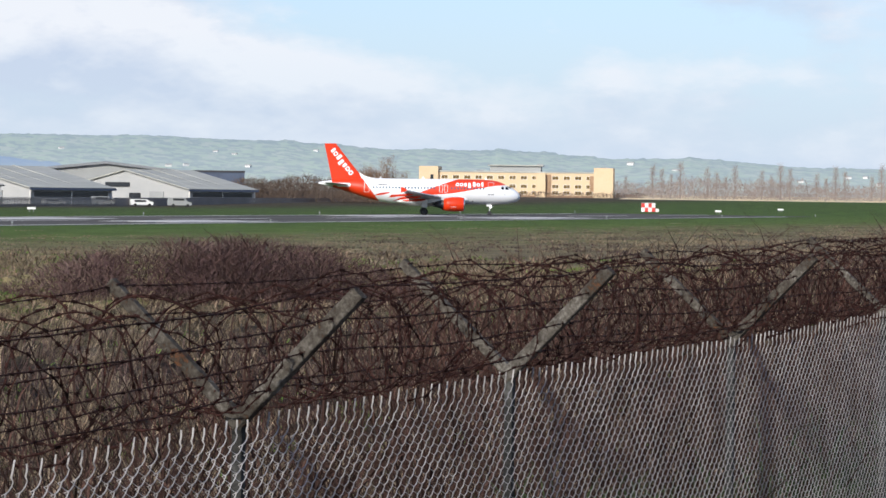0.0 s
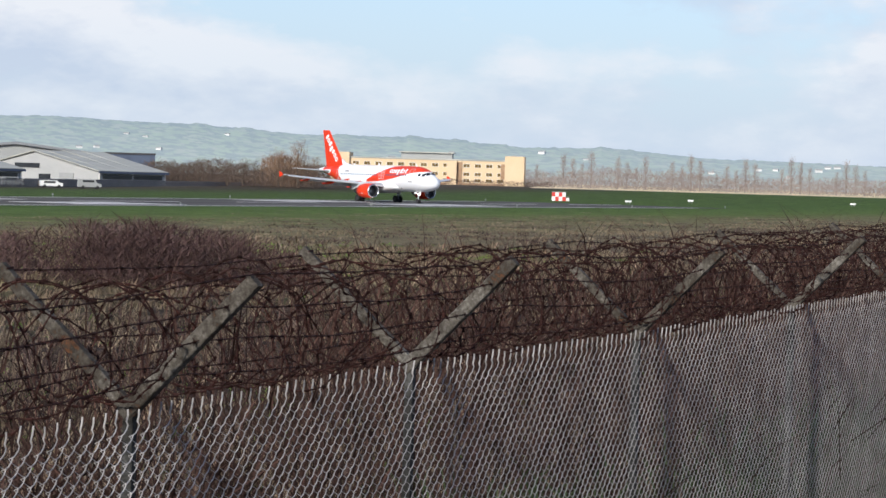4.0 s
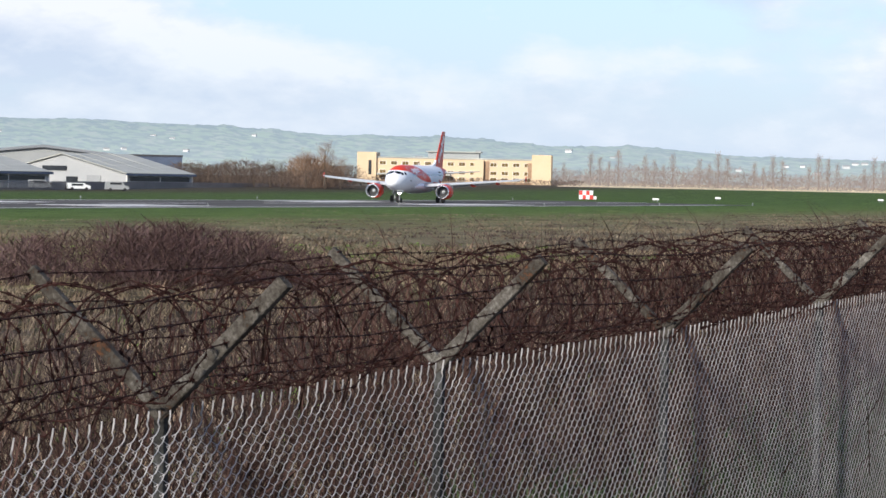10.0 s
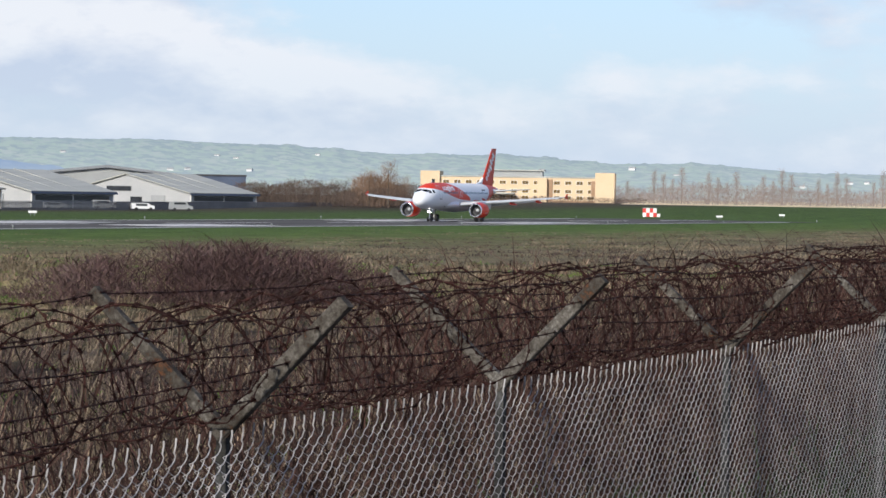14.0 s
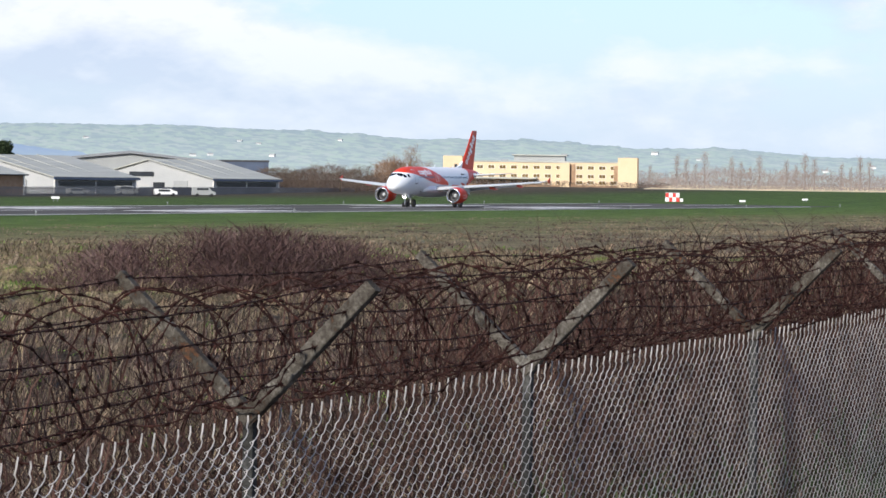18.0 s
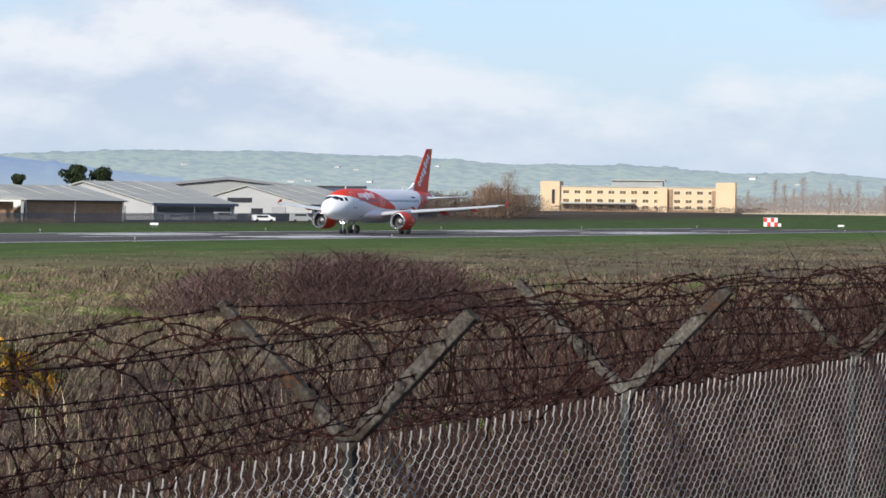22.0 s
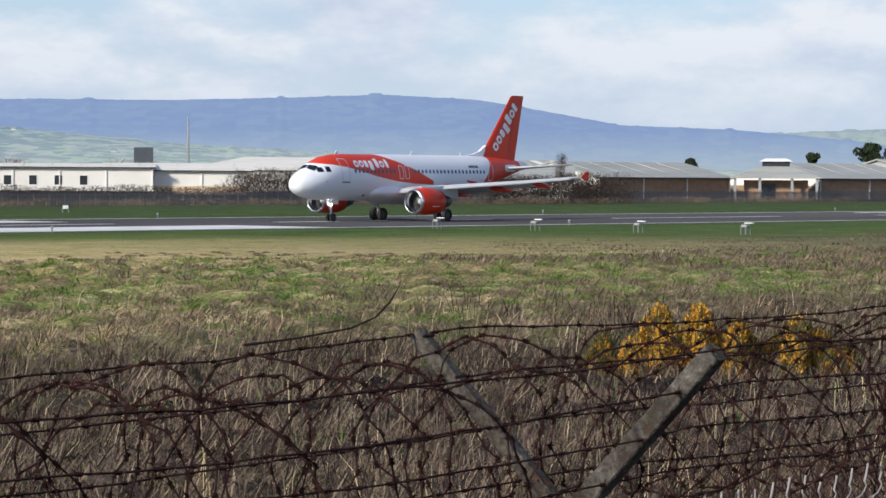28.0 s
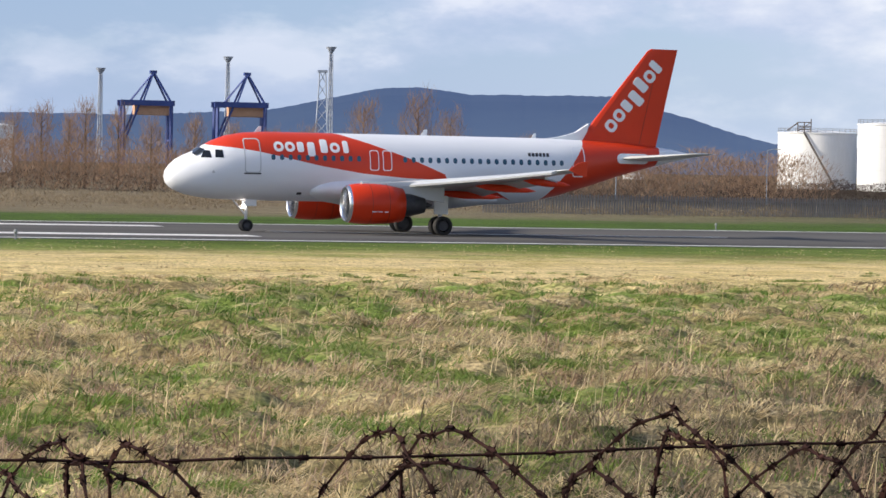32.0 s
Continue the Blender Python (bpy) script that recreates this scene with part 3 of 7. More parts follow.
def section(aft):
    """Top, bottom and half width of the fuselage, smoothly between the stations."""
    i = max(0, min(len(SECTIONS) - 2, sum(1 for s in SECTIONS if s[0] <= aft) - 1))
    a, b = SECTIONS[i], SECTIONS[i + 1]
    u = max(0.0, min(1.0, (aft - a[0]) / (b[0] - a[0])))
    return [a[k] + u * (b[k] - a[k]) for k in (1, 2, 3)]


def skin(aft, z, side, out=0.0):
    """A point on the fuselage's skin, `out` proud of it."""
    top, low, half = section(aft)
    mid, tall = (top + low) / 2, (top - low) / 2
    q = max(-0.995, min(0.995, (z - mid) / tall))
    c = math.sqrt(1 - q * q)
    n = Vector((0, c / half, q / tall)).normalized() * out
    return Vector((NOSE - aft, side * (half * c + n.y), z + n.z))


def livery_material():
    """White paint with the orange swoosh from the cockpit to the wing, the orange tail and white tail cone."""
    mat = bpy.data.materials.new("airliner_livery")
    mat.use_nodes = True
    tree = mat.node_tree
    make, link = node_maker(tree), tree.links.new
    bsdf = tree.nodes["Principled BSDF"]
    bsdf.inputs["Roughness"].default_value = 0.45
    tc, sep = make("ShaderNodeTexCoord"), make("ShaderNodeSeparateXYZ")
    link(tc.outputs["Object"], sep.inputs[0])

    def op(kind, a, b=None):
        n = make("ShaderNodeMath")
        n.operation = kind
        for k, v in enumerate((a, b)):
            if v is None:
                continue
            if isinstance(v, (int, float)):
                n.inputs[k].default_value = v
            else:
                link(v, n.inputs[k])
        return n.outputs[0]

    aft = op("SUBTRACT", NOSE, sep.outputs[0])
    z = sep.outputs[2]

    def curve(pairs):
        """z as a function of aft, by a ramp over 0 to 34 m and 0 to 8 m."""
        r = make("ShaderNodeValToRGB")
        els = r.color_ramp.elements
        while len(els) < len(pairs):
            els.new(0.5)
        for el, (a, h) in zip(els, pairs):
            el.position, el.color = a / 34, (h / 8, h / 8, h / 8, 1)
        link(op("DIVIDE", aft, 34.0), r.inputs[0])
        return op("MULTIPLY", r.outputs[0], 8.0)

    lower = curve([(1.9, 5.3), (2.6, 5.14), (4.0, 5.0), (5.3, 4.82), (6.9, 4.5), (9.2, 4.02), (11.8, 3.62), (14.4, 3.4), (17.3, 3.3)])
    upper = curve([(1.9, 7.5), (9.8, 7.0), (10.3, 6.05), (12.4, 5.4), (14.7, 4.6), (17.1, 3.62), (17.5, 1.0)])
    band = op("MULTIPLY", op("GREATER_THAN", z, lower), op("LESS_THAN", z, upper))
    band = op("MULTIPLY", band, op("MULTIPLY", op("GREATER_THAN", aft, 2.05), op("LESS_THAN", aft, 17.2)))
    slant = op("ADD", 22.05, op("MULTIPLY", z, 0.74))
    tail = op("MULTIPLY", op("GREATER_THAN", aft, slant), op("LESS_THAN", aft, op("ADD", 30.6, op("MULTIPLY", z, 0.18))))
    # three flame-like tongues running aft from under the wing

    def tongue(first, last, above, below):
        inside = op("MULTIPLY", op("LESS_THAN", z, curve(above)), op("GREATER_THAN", z, curve(below)))
        return op("MULTIPLY", inside, op("MULTIPLY", op("GREATER_THAN", aft, first), op("LESS_THAN", aft, last)))

    teeth = op("MAXIMUM", tongue(21.9, 24.8, [(21.9, 3.75), (23.4, 3.6), (24.8, 3.1)], [(21.9, 3.6), (23.2, 3.22), (24.8, 3.1)]),
               op("MAXIMUM", tongue(18.6, 22.1, [(18.6, 3.4), (21.6, 3.32), (22.1, 2.78)], [(18.6, 3.15), (20.6, 2.98), (22.1, 2.78)]),
                  tongue(18.4, 21.6, [(18.4, 3.0), (20.0, 2.88), (21.6, 2.12)], [(18.4, 2.62), (20.6, 2.42), (21.6, 2.12)])))
    any_ = op("MAXIMUM", band, op("MAXIMUM", tail, teeth))
    noise_ = make("ShaderNodeTexNoise", i_Scale=0.8, i_Detail=5.0)
    streak = make("ShaderNodeMapping", i_Scale=(0.6, 2, 3))
    link(tc.outputs["Object"], streak.inputs[0])
    link(streak.outputs[0], noise_.inputs["Vector"])
    mix = make("ShaderNodeMix")
    mix.data_type = "RGBA"
    mix.inputs[6].default_value, mix.inputs[7].default_value = (0.77, 0.79, 0.82, 1), (0.62, 0.037, 0.006, 1)
    link(any_, mix.inputs[0])
    dirt = make("ShaderNodeMix")
    dirt.data_type, dirt.blend_type = "RGBA", "MULTIPLY"
    link(op("MULTIPLY", noise_.outputs["Fac"], 0.25), dirt.inputs[0])
    link(mix.outputs[2], dirt.inputs[6])
    dirt.inputs[7].default_value = (0.72, 0.7, 0.68, 1)
    link(dirt.outputs[2], bsdf.inputs["Base Color"])
    return mat


M_LIVERY = livery_material()


def wing_mesh(stations, side):
    """Lofts an aerofoil along stations of (y, z, leading edge aft, chord, thickness)."""
    prof = [(1, 0.0), (0.75, 0.035), (0.45, 0.06), (0.2, 0.058), (0.06, 0.035), (0, 0), (0.06, -0.025), (0.25, -0.04), (0.55, -0.035), (0.8, -0.012)]
    rings = []
    for y, z, lead, chord, thick in stations:
        rings.append([(NOSE - lead - u * chord, side * y, z + v * chord * thick) for u, v in prof])
    return loft(rings)


def blade(points, thick):
    """A flat plate with those (x, z) corners, thick across y, thinner at its edges."""
    c = Vector((sum(p[0] for p in points) / len(points), 0, sum(p[1] for p in points) / len(points)))
    rings = []
    for y, s in ((-thick / 2, 0.97), (-thick / 2.6, 1.0), (thick / 2.6, 1.0), (thick / 2, 0.97)):
        rings.append([(c.x + s * (x - c.x), y, c.z + s * (z - c.z)) for x, z in points])
    return loft(rings)


def rounded_bar(w, h, r=0.3, steps=4):
    """A plain rounded tile in the x-z plane."""
    r = min(r, w / 2, h / 2)
    pts = []
    for cx, cz, a0 in ((w / 2 - r, h / 2 - r, 0), (-w / 2 + r, h / 2 - r, 90), (-w / 2 + r, -h / 2 + r, 180), (w / 2 - r, -h / 2 + r, 270)):
        for k in range(steps + 1):
            a = radians(a0 + 90 * k / steps)
            pts.append((cx + r * math.cos(a), cz + r * math.sin(a)))
    return pts


def dense(pts, step=0.11):
    """The outline with points added along its long sides."""
    out = []
    for p, q in zip(pts, pts[1:] + pts[:1]):
        n = max(1, int(math.hypot(q[0] - p[0], q[1] - p[1]) / step))
        out += [(p[0] + (q[0] - p[0]) * k / n, p[1] + (q[1] - p[1]) * k / n) for k in range(n)]
    return out


def skin_patch(name, pts, aft, z, side, material, parent, out=0.012, label=""):
    """A thin painted plate on the fuselage, its outline given in the plate's own (aft, height)."""
    bm = bmesh.new()
    pts = dense(pts)
    n = len(pts)
    rings = [[bm.verts.new(skin(aft + u * s, z + v * s, side, o)) for u, v in pts] for s, o in ((1, -0.01), (1, out), (0.7, out), (0.35, out))]
    mid = bm.verts.new(skin(aft, z, side, out))
    for k in range(n):
        j = (k + 1) % n
        for r, q in zip(rings, rings[1:]):
            bm.faces.new((r[k], r[j], q[j], q[k]))
        bm.faces.new((rings[3][k], rings[3][j], mid))
    bmesh.ops.recalc_face_normals(bm, faces=bm.faces[:])
    return part(name, bm, material, parent, label)


def skin_frame(name, w, h, r, width, aft, z, side, material, parent, label=""):
    outer = dense(rounded_bar(w, h, r))
    bm = bmesh.new()
    a = [bm.verts.new(skin(aft + u, z + v, side, 0.013)) for u, v in outer]
    b = [bm.verts.new(skin(aft + u * (1 - 2 * width / w), z + v * (1 - 2 * width / h), side, 0.013)) for u, v in outer]
    n = len(a)
    for k in range(n):
        bm.faces.new((a[k], a[(k + 1) % n], b[(k + 1) % n], b[k]))
    bmesh.ops.recalc_face_normals(bm, faces=bm.faces[:])
    return part(name, bm, material, parent, label)


def wheel(name, x, y, radius, width, parent):
    w = part(name, bmesh.new(), M_RUBBER, parent)
    prof = [(-0.5, 0.62), (-0.5, 0.86), (-0.36, 0.98), (0, 1.0), (0.36, 0.98), (0.5, 0.86), (0.5, 0.62)]
    n = 22
    rings = [[(x + r * radius * math.cos(a), y + u * width, radius + r * radius * math.sin(a)) for u, r in prof] for a in (2 * math.pi * k / n for k in range(n))]
    part("tyre", loft(rings + rings[:1], cap=(False, False)), M_RUBBER, w, smooth=True)
    hub = bmesh.new()
    bmesh.ops.create_cone(hub, cap_ends=True, segments=18, radius1=radius * 0.62, radius2=radius * 0.5, depth=width * 0.7)
    bmesh.ops.transform(hub, matrix=Matrix.Translation((x, y, radius)) @ Matrix.Rotation(radians(90 if y < 0 else -90), 4, "X"), verts=hub.verts)
    part("rim", hub, M_DARK, w)
    return w


def engine(side, parent):
    y, z, lip = side * 5.75, 1.83, 9.5
    e = part("engine", bmesh.new(), M_ORANGE, parent, "orange engine nacelle with a bare metal lip")

    def ring(aft, r, zc=z, n=32, squash=1.0):
        return [(NOSE - aft, y + r * math.cos(a), zc + r * math.sin(a) * (squash if math.sin(a) < 0 else 1)) for a in (2 * math.pi * k / n for k in range(n))]

    part("cowling", loft([ring(lip + 0.2, 1.12, squash=0.97), ring(lip + 0.6, 1.2, squash=0.95), ring(lip + 1.3, 1.24, squash=0.95), ring(lip + 2.0, 1.22, squash=0.95), ring(lip + 2.7, 1.13), ring(lip + 3.5, 0.98), ring(lip + 3.48, 0.93), ring(lip + 2.9, 0.9)], cap=(False, False)), M_ORANGE, e, smooth=True)
    part("intake_lip", loft([ring(lip + 0.5, 0.88), ring(lip + 0.15, 0.9), ring(lip + 0.02, 0.95), ring(lip, 1.01), ring(lip + 0.07, 1.07, squash=0.97), ring(lip + 0.2, 1.122, squash=0.97)], cap=(False, False)), M_ALU, e, smooth=True)
    part("intake_duct", loft([ring(lip + 0.5, 0.88), ring(lip + 1.3, 0.87)], cap=(False, False)), M_DARK, e, smooth=True)
    part("fan", loft([ring(lip + 1.05, 0.87), ring(lip + 1.15, 0.3)], cap=(False, True)), M_DARK, e)
    part("spinner", loft([ring(lip + 1.14, 0.3), ring(lip + 0.9, 0.2), ring(lip + 0.72, 0.03)], cap=(False, True)), M_GRAYP, e, smooth=True)
    for k in range(18):
        a = 2 * math.pi * k / 18
        bl = box(0.03, 0.13, 0.58, (0, 0, 0.56), turn=Matrix.Rotation(0.6, 4, "Z"))
        bmesh.ops.transform(bl, matrix=Matrix.Translation((NOSE - lip - 1.02, y, z)) @ Matrix.Rotation(a, 4, "X"), verts=bl.verts)
        part("fan_blade", bl, M_STEELF, e)
    for a0 in (1.36, 2.42):
        part("cowl_seam", loft([ring(lip + a0, 1.243, squash=0.951), ring(lip + a0 + 0.03, 1.245, squash=0.951)], cap=(False, False)), M_SEAM, e)
    part("core_nozzle", loft([ring(lip + 2.9, 0.72), ring(lip + 4.0, 0.68), ring(lip + 4.9, 0.46), ring(lip + 4.88, 0.42)], cap=(False, True)), M_DARK, e, smooth=True)
    part("exhaust_plug", loft([ring(lip + 4.6, 0.32), ring(lip + 5.4, 0.06)], cap=(True, True)), M_DARK, e, smooth=True)
    part("pylon", loft([[(NOSE - 10.5, y - w, h0), (NOSE - 10.5, y + w, h0), (NOSE - 15.6, y + w, h1), (NOSE - 15.6, y - w, h1)] for w, h0, h1 in ((0.2, 2.7, 2.0), (0.22, 3.0, 2.9), (0.12, 3.16, 3.25))]), M_GRAYP, e)
    part("strake", loft([[(NOSE - lip - 0.9, y - side * 0.92, z + 0.84), (NOSE - lip - 1.9, y - side * 1.06, z + 1.06), (NOSE - lip - 1.9, y - side * 0.9, z + 0.82)], [(NOSE - lip - 0.9, y - side * 0.94, z + 0.82), (NOSE - lip - 1.9, y - side * 1.08, z + 1.04), (NOSE - lip - 1.9, y - side * 0.92, z + 0.8)]]), M_ORANGE, e)
    for k, (w, h) in enumerate(((0.3, 0.05), (0.26, 0.05), (0.24, 0.05))):
        part("placard", box(w, 0.01, h, (NOSE - lip - 1.5 - 0.36 * k, y + side * 1.17, z - 0.42)), M_WHITE, e, "white illegible placard lettering")
    return e


def build_airliner():
    jet = thing("airliner", pose(0, 0, 0), "white and orange twin-engined jet airliner rolling on the runway", "airliner")
    # fuselage
    stations = sorted({s[0] for s in SECTIONS} | {0.05, 0.22, 0.5, 0.95, 1.5} | {4 + 0.75 * k for k in range(40)} - {34.0})
    rings, n = [], 40
    for s in stations:
        top, low, half = section(s)
        rings.append([(NOSE - s, half * math.cos(a), (top + low) / 2 + (top - low) / 2 * math.sin(a)) for a in (2 * math.pi * k / n for k in range(n))])
    part("fuselage", loft(rings), M_LIVERY, jet, "white fuselage with an orange swoosh and orange tail", smooth=True)
    fair = []
    for s, w, h, zc in ((8.45, 0.5, 0.1, 2.45), (8.7, 1.5, 0.46, 2.58), (9.2, 1.86, 0.66, 2.65), (10.0, 2.12, 0.82, 2.68), (11.2, 2.3, 0.95, 2.62), (12.4, 2.32, 1.0, 2.54), (15, 2.28, 0.94, 2.42), (18, 2.1, 0.74, 2.32), (20, 1.5, 0.42, 2.25), (21.3, 0.6, 0.1, 2.15)):
        fair.append([(NOSE - s, w * math.cos(a), zc + h * math.sin(a)) for a in (2 * math.pi * k / 24 for k in range(24))])
    part("belly_fairing", loft(fair), M_WHITE, jet, smooth=True)
    # cockpit windows
    for side in (1, -1):
        for u, v, w, h, lean in ((2.24, 4.6, 0.6, 0.42, 0.12), (2.98, 4.64, 0.5, 0.46, 0.03)):
            pts = [(-w / 2, -h / 2), (w / 2, -h / 2), (w / 2 - 0.04, h / 2), (-w / 2 + lean * 2, h / 2)]
            skin_patch("cockpit_window", pts, u, v, side, M_GLASS, jet, 0.01)
    for side in (1, -1):
        pane = loft([[(NOSE - 1.56, side * 0.06, 4.66), (NOSE - 1.56, side * 0.55, 4.63), (NOSE - 1.66, side * 0.95, 4.52)], [(NOSE - 2.06, side * 0.06, 5.03), (NOSE - 2.06, side * 0.62, 4.98), (NOSE - 2.2, side * 1.0, 4.88)]], cap=(False, False), closed=False)
        part("windscreen", pane, M_GLASS, jet)
    # cabin windows
    spots = [14.45 + 0.533 * k for k in range(20)] + [6.2 + 0.533 * k for k in range(11)]
    for side in (1, -1):
        for u in spots:
            skin_patch("cabin_window", rounded_bar(0.25, 0.34, 0.11, steps=3), u, 4.5, side, M_CABIN, jet, 0.01)
        for u, w, h, v in ((4.95, 1.0, 2.05, 4.56), (25.75, 0.85, 1.9, 4.62)):
            skin_frame("cabin_door", w, h, 0.18, 0.06, u, v, side, M_WHITE if u > 20 else M_GRAYP, jet, "door outlined in pale paint")
        for u in (12.5, 13.32):
            skin_frame("overwing_exit", 0.58, 1.22, 0.14, 0.05, u, 4.42, side, M_WHITE, jet, "exit outlined in white")
        for k in range(6):
            skin_patch("registration_bar", rounded_bar(0.17, 0.22, 0.03, steps=1), 22.5 + 0.24 * k, 4.98, side, M_DARK, jet, 0.012, label="dark registration bar")
        skin_patch("service_panel", rounded_bar(0.3, 0.14, 0.03, steps=1), 8.0, 2.35, side, M_DARK, jet)
        skin_patch("door_sill", rounded_bar(1.05, 0.09, 0.03, steps=1), 4.95, 3.5, side, M_DARK, jet)
        skin_patch("static_port", rounded_bar(0.16, 0.16, 0.07, steps=3), 2.6, 3.55, side, M_GRAYP, jet)
        skin_patch("tailplane_fairing", rounded_bar(2.3, 0.62, 0.3), 29.6, 4.86, side, M_WHITE, jet, 0.02)
        # the airline's title: plain white rings and bars
        for dx, dz, w, h, hole in ((0.0, 0, 0.62, 0.6, 0.42), (0.7, 0, 0.62, 0.6, 0.42), (1.36, 0, 0.5, 0.6, 0), (2.02, -0.12, 0.56, 0.84, 0), (2.82, 0.08, 0.56, 0.8, 0), (3.5, 0, 0.62, 0.6, 0.42), (4.18, 0.06, 0.42, 0.74, 0)):
            u = 6.28 + dx + 0.3 if side > 0 else 6.28 + 4.6 - dx - 0.3
            if hole:
                skin_frame("title_ring", w, h, 0.28, 0.17, u, 5.13 + dz, side, M_WHITE, jet)
            else:
                skin_patch("title_bar", rounded_bar(w * 0.8, h, 0.12), u, 5.13 + dz, side, M_WHITE, jet, 0.014)
    # wings
    for side in (1, -1):
        w = part("wing", wing_mesh([(1.5, 2.62, 11.2, 6.9, 1.15), (6.4, 3.12, 13.9, 4.1, 1.05), (12, 3.6, 16.75, 2.7, 1.0), (16.7, 4.05, 18.85, 1.55, 0.9), (16.95, 4.08, 19.1, 1.2, 0.7)], side), M_GRAYP, jet, "swept wing, pale grey", smooth=True)
        slat = loft([[(NOSE - lead - 0.5, side * y, z + 0.12), (NOSE - lead - 0.1, side * y, z + 0.1), (NOSE - lead + 0.28, side * y, z - 0.06), (NOSE - lead + 0.22, side * y, z - 0.16), (NOSE - lead - 0.1, side * y, z - 0.08)] for y, z, lead in ((2.4, 2.68, 11.7), (6.4, 3.1, 13.9), (12, 3.58, 16.75), (16.3, 3.98, 18.68))])
        part("slat", slat, M_GRAYP, w, "pale grey leading-edge slat, lowered")
        flap = loft([[(NOSE - te + 0.2, side * y, z + 0.06), (NOSE - te + 0.15, side * y, z - 0.1), (NOSE - te - 1.0 * c, side * y, z - 0.42 * c), (NOSE - te - 1.02 * c, side * y, z - 0.36 * c)] for y, z, te, c in ((2.4, 2.6, 17.6, 1.0), (6.4, 3.06, 17.9, 0.9), (12.6, 3.62, 19.6, 0.62))])
        part("flap", flap, M_GRAYP, w, "grey flap, partly lowered")
        for y, a, ln in ((4.0, 15.4, 4.6), (8.6, 16.6, 3.8), (12.4, 18.2, 2.9)):
            z = 2.62 + (y - 1.5) * 0.102 - 0.3
            cone = loft([[(NOSE - a - u * ln, side * y + r * 0.16 * math.cos(t), z - 0.25 * u + r * 0.24 * math.sin(t)) for t in (2 * math.pi * k / 10 for k in range(10))] for u, r in ((0, 0.1), (0.2, 0.8), (0.5, 1), (0.85, 0.6), (1, 0.05))])
            part("flap_fairing", cone, M_ORANGE, w, smooth=True)
        fence = blade([(NOSE - 19.2, 4.08), (NOSE - 19.8, 4.5), (NOSE - 20.35, 4.62), (NOSE - 20.3, 4.08), (NOSE - 20.3, 3.7), (NOSE - 19.8, 3.8)], 0.07)
        bmesh.ops.transform(fence, matrix=Matrix.Translation((0, side * 16.98, 0)), verts=fence.verts)
        part("wingtip_fence", fence, M_ORANGE, w, "small orange wingtip fence")
        part("tailplane", wing_mesh([(0.6, 4.82, 28.35, 4.0, 0.9), (3.4, 5.02, 30.1, 2.6, 0.85), (6.2, 5.22, 31.55, 1.35, 0.7)], side), M_GRAYP, jet, "swept tailplane, pale grey", smooth=True)
        engine(side, jet)
        # main gear
        leg = part("main_gear", tube([(NOSE - 16.0, side * 3.8, 2.6), (NOSE - 16.11, side * 3.8, 0.6)], 0.13, 10), M_GRAYP, jet, "main landing gear leg")
        part("brace", tube([(NOSE - 16.0, side * 2.2, 2.3), (NOSE - 16.08, side * 3.75, 1.5)], 0.07, 8), M_GRAYP, leg)
        part("gear_door", box(0.9, 0.06, 1.35, (NOSE - 16.05, side * 4.05, 1.95), 0.02), M_WHITE, leg)
        part("axle", tube([(NOSE - 16.11, side * 3.2, 0.585), (NOSE - 16.11, side * 4.4, 0.585)], 0.09, 8), M_DARK, leg)
        for dy in (-0.46, 0.46):
            wheel("wheel", NOSE - 16.11, side * 3.8 + dy, 0.585, 0.42, leg)
    # fin with dorsal fillet
    half = [(0, 0), (0.015, 0.016), (0.08, 0.033), (0.25, 0.045), (0.45, 0.042), (0.7, 0.026), (1, 0.003)]
    outline = half + [(u, -v) for u, v in reversed(half[1:])]
    fin = loft([[(NOSE - lead - u * (back - lead), v * (back - lead), z) for u, v in outline] for z, lead, back in ((5.6, 26.3, 31.55), (7.1, 27.25, 31.88), (9.4, 29.1, 32.38), (11.62, 30.85, 32.87), (11.76, 31.1, 32.9))])
    part("fin", fin, M_ORANGE, jet, "orange tail fin")
    part("rudder_seam", box(0.03, 0.24, 5.3, (NOSE - 30.95, 0, 8.35), turn=Matrix.Rotation(-0.214, 4, "Y")), M_SEAM, jet)
    part("dorsal_fillet", blade([(NOSE - 23.7, 5.95), (NOSE - 25.0, 6.12), (NOSE - 26.1, 6.42), (NOSE - 27.0, 7.0), (NOSE - 26.9, 6.5), (NOSE - 26.5, 5.8)], 0.3), M_WHITE, jet, "white fillet before the fin")
    for side in (1, -1):
        fin_up, along = Vector((NOSE - 32.1, 0, 11.25)), Vector((3.45, 0, -4.25)).normalized()
        across = Vector((along.z, 0, -along.x))
        for d, off, w, h, hole in ((5.6, 0, 0.72, 0.8, 1), (4.76, 0, 0.72, 0.8, 1), (3.98, 0, 0.52, 0.8, 0), (3.2, -0.18, 0.56, 1.1, 0), (2.36, 0.12, 0.56, 1.05, 0), (1.56, 0, 0.72, 0.8, 1), (0.84, 0.08, 0.44, 0.95, 0)):
            c = fin_up + along * d + Vector((0.12, 0, 0.0)) - across * off
            outline = rounded_bar(w, h, 0.3 if hole else 0.14)
            rings = [[(c.x + along.x * u * f - across.x * v * f, side * (q + 0.235 - 0.0235 * (c.z - 5.7)), c.z + along.z * u * f - across.z * v * f) for u, v in outline] for f, q in ((1, -0.05), (1, 0.01), (0.46 if hole else 0.02, 0.01), (0.46 if hole else 0.02, -0.05))]
            part("title_ring" if hole else "title_bar", loft(rings, cap=(False, False)), M_WHITE, jet)
    # nose gear
    leg = part("nose_gear", tube([(-0.05, 0, 2.2), (0, 0, 0.42)], 0.09, 10), M_GRAYP, jet, "nose landing gear leg")
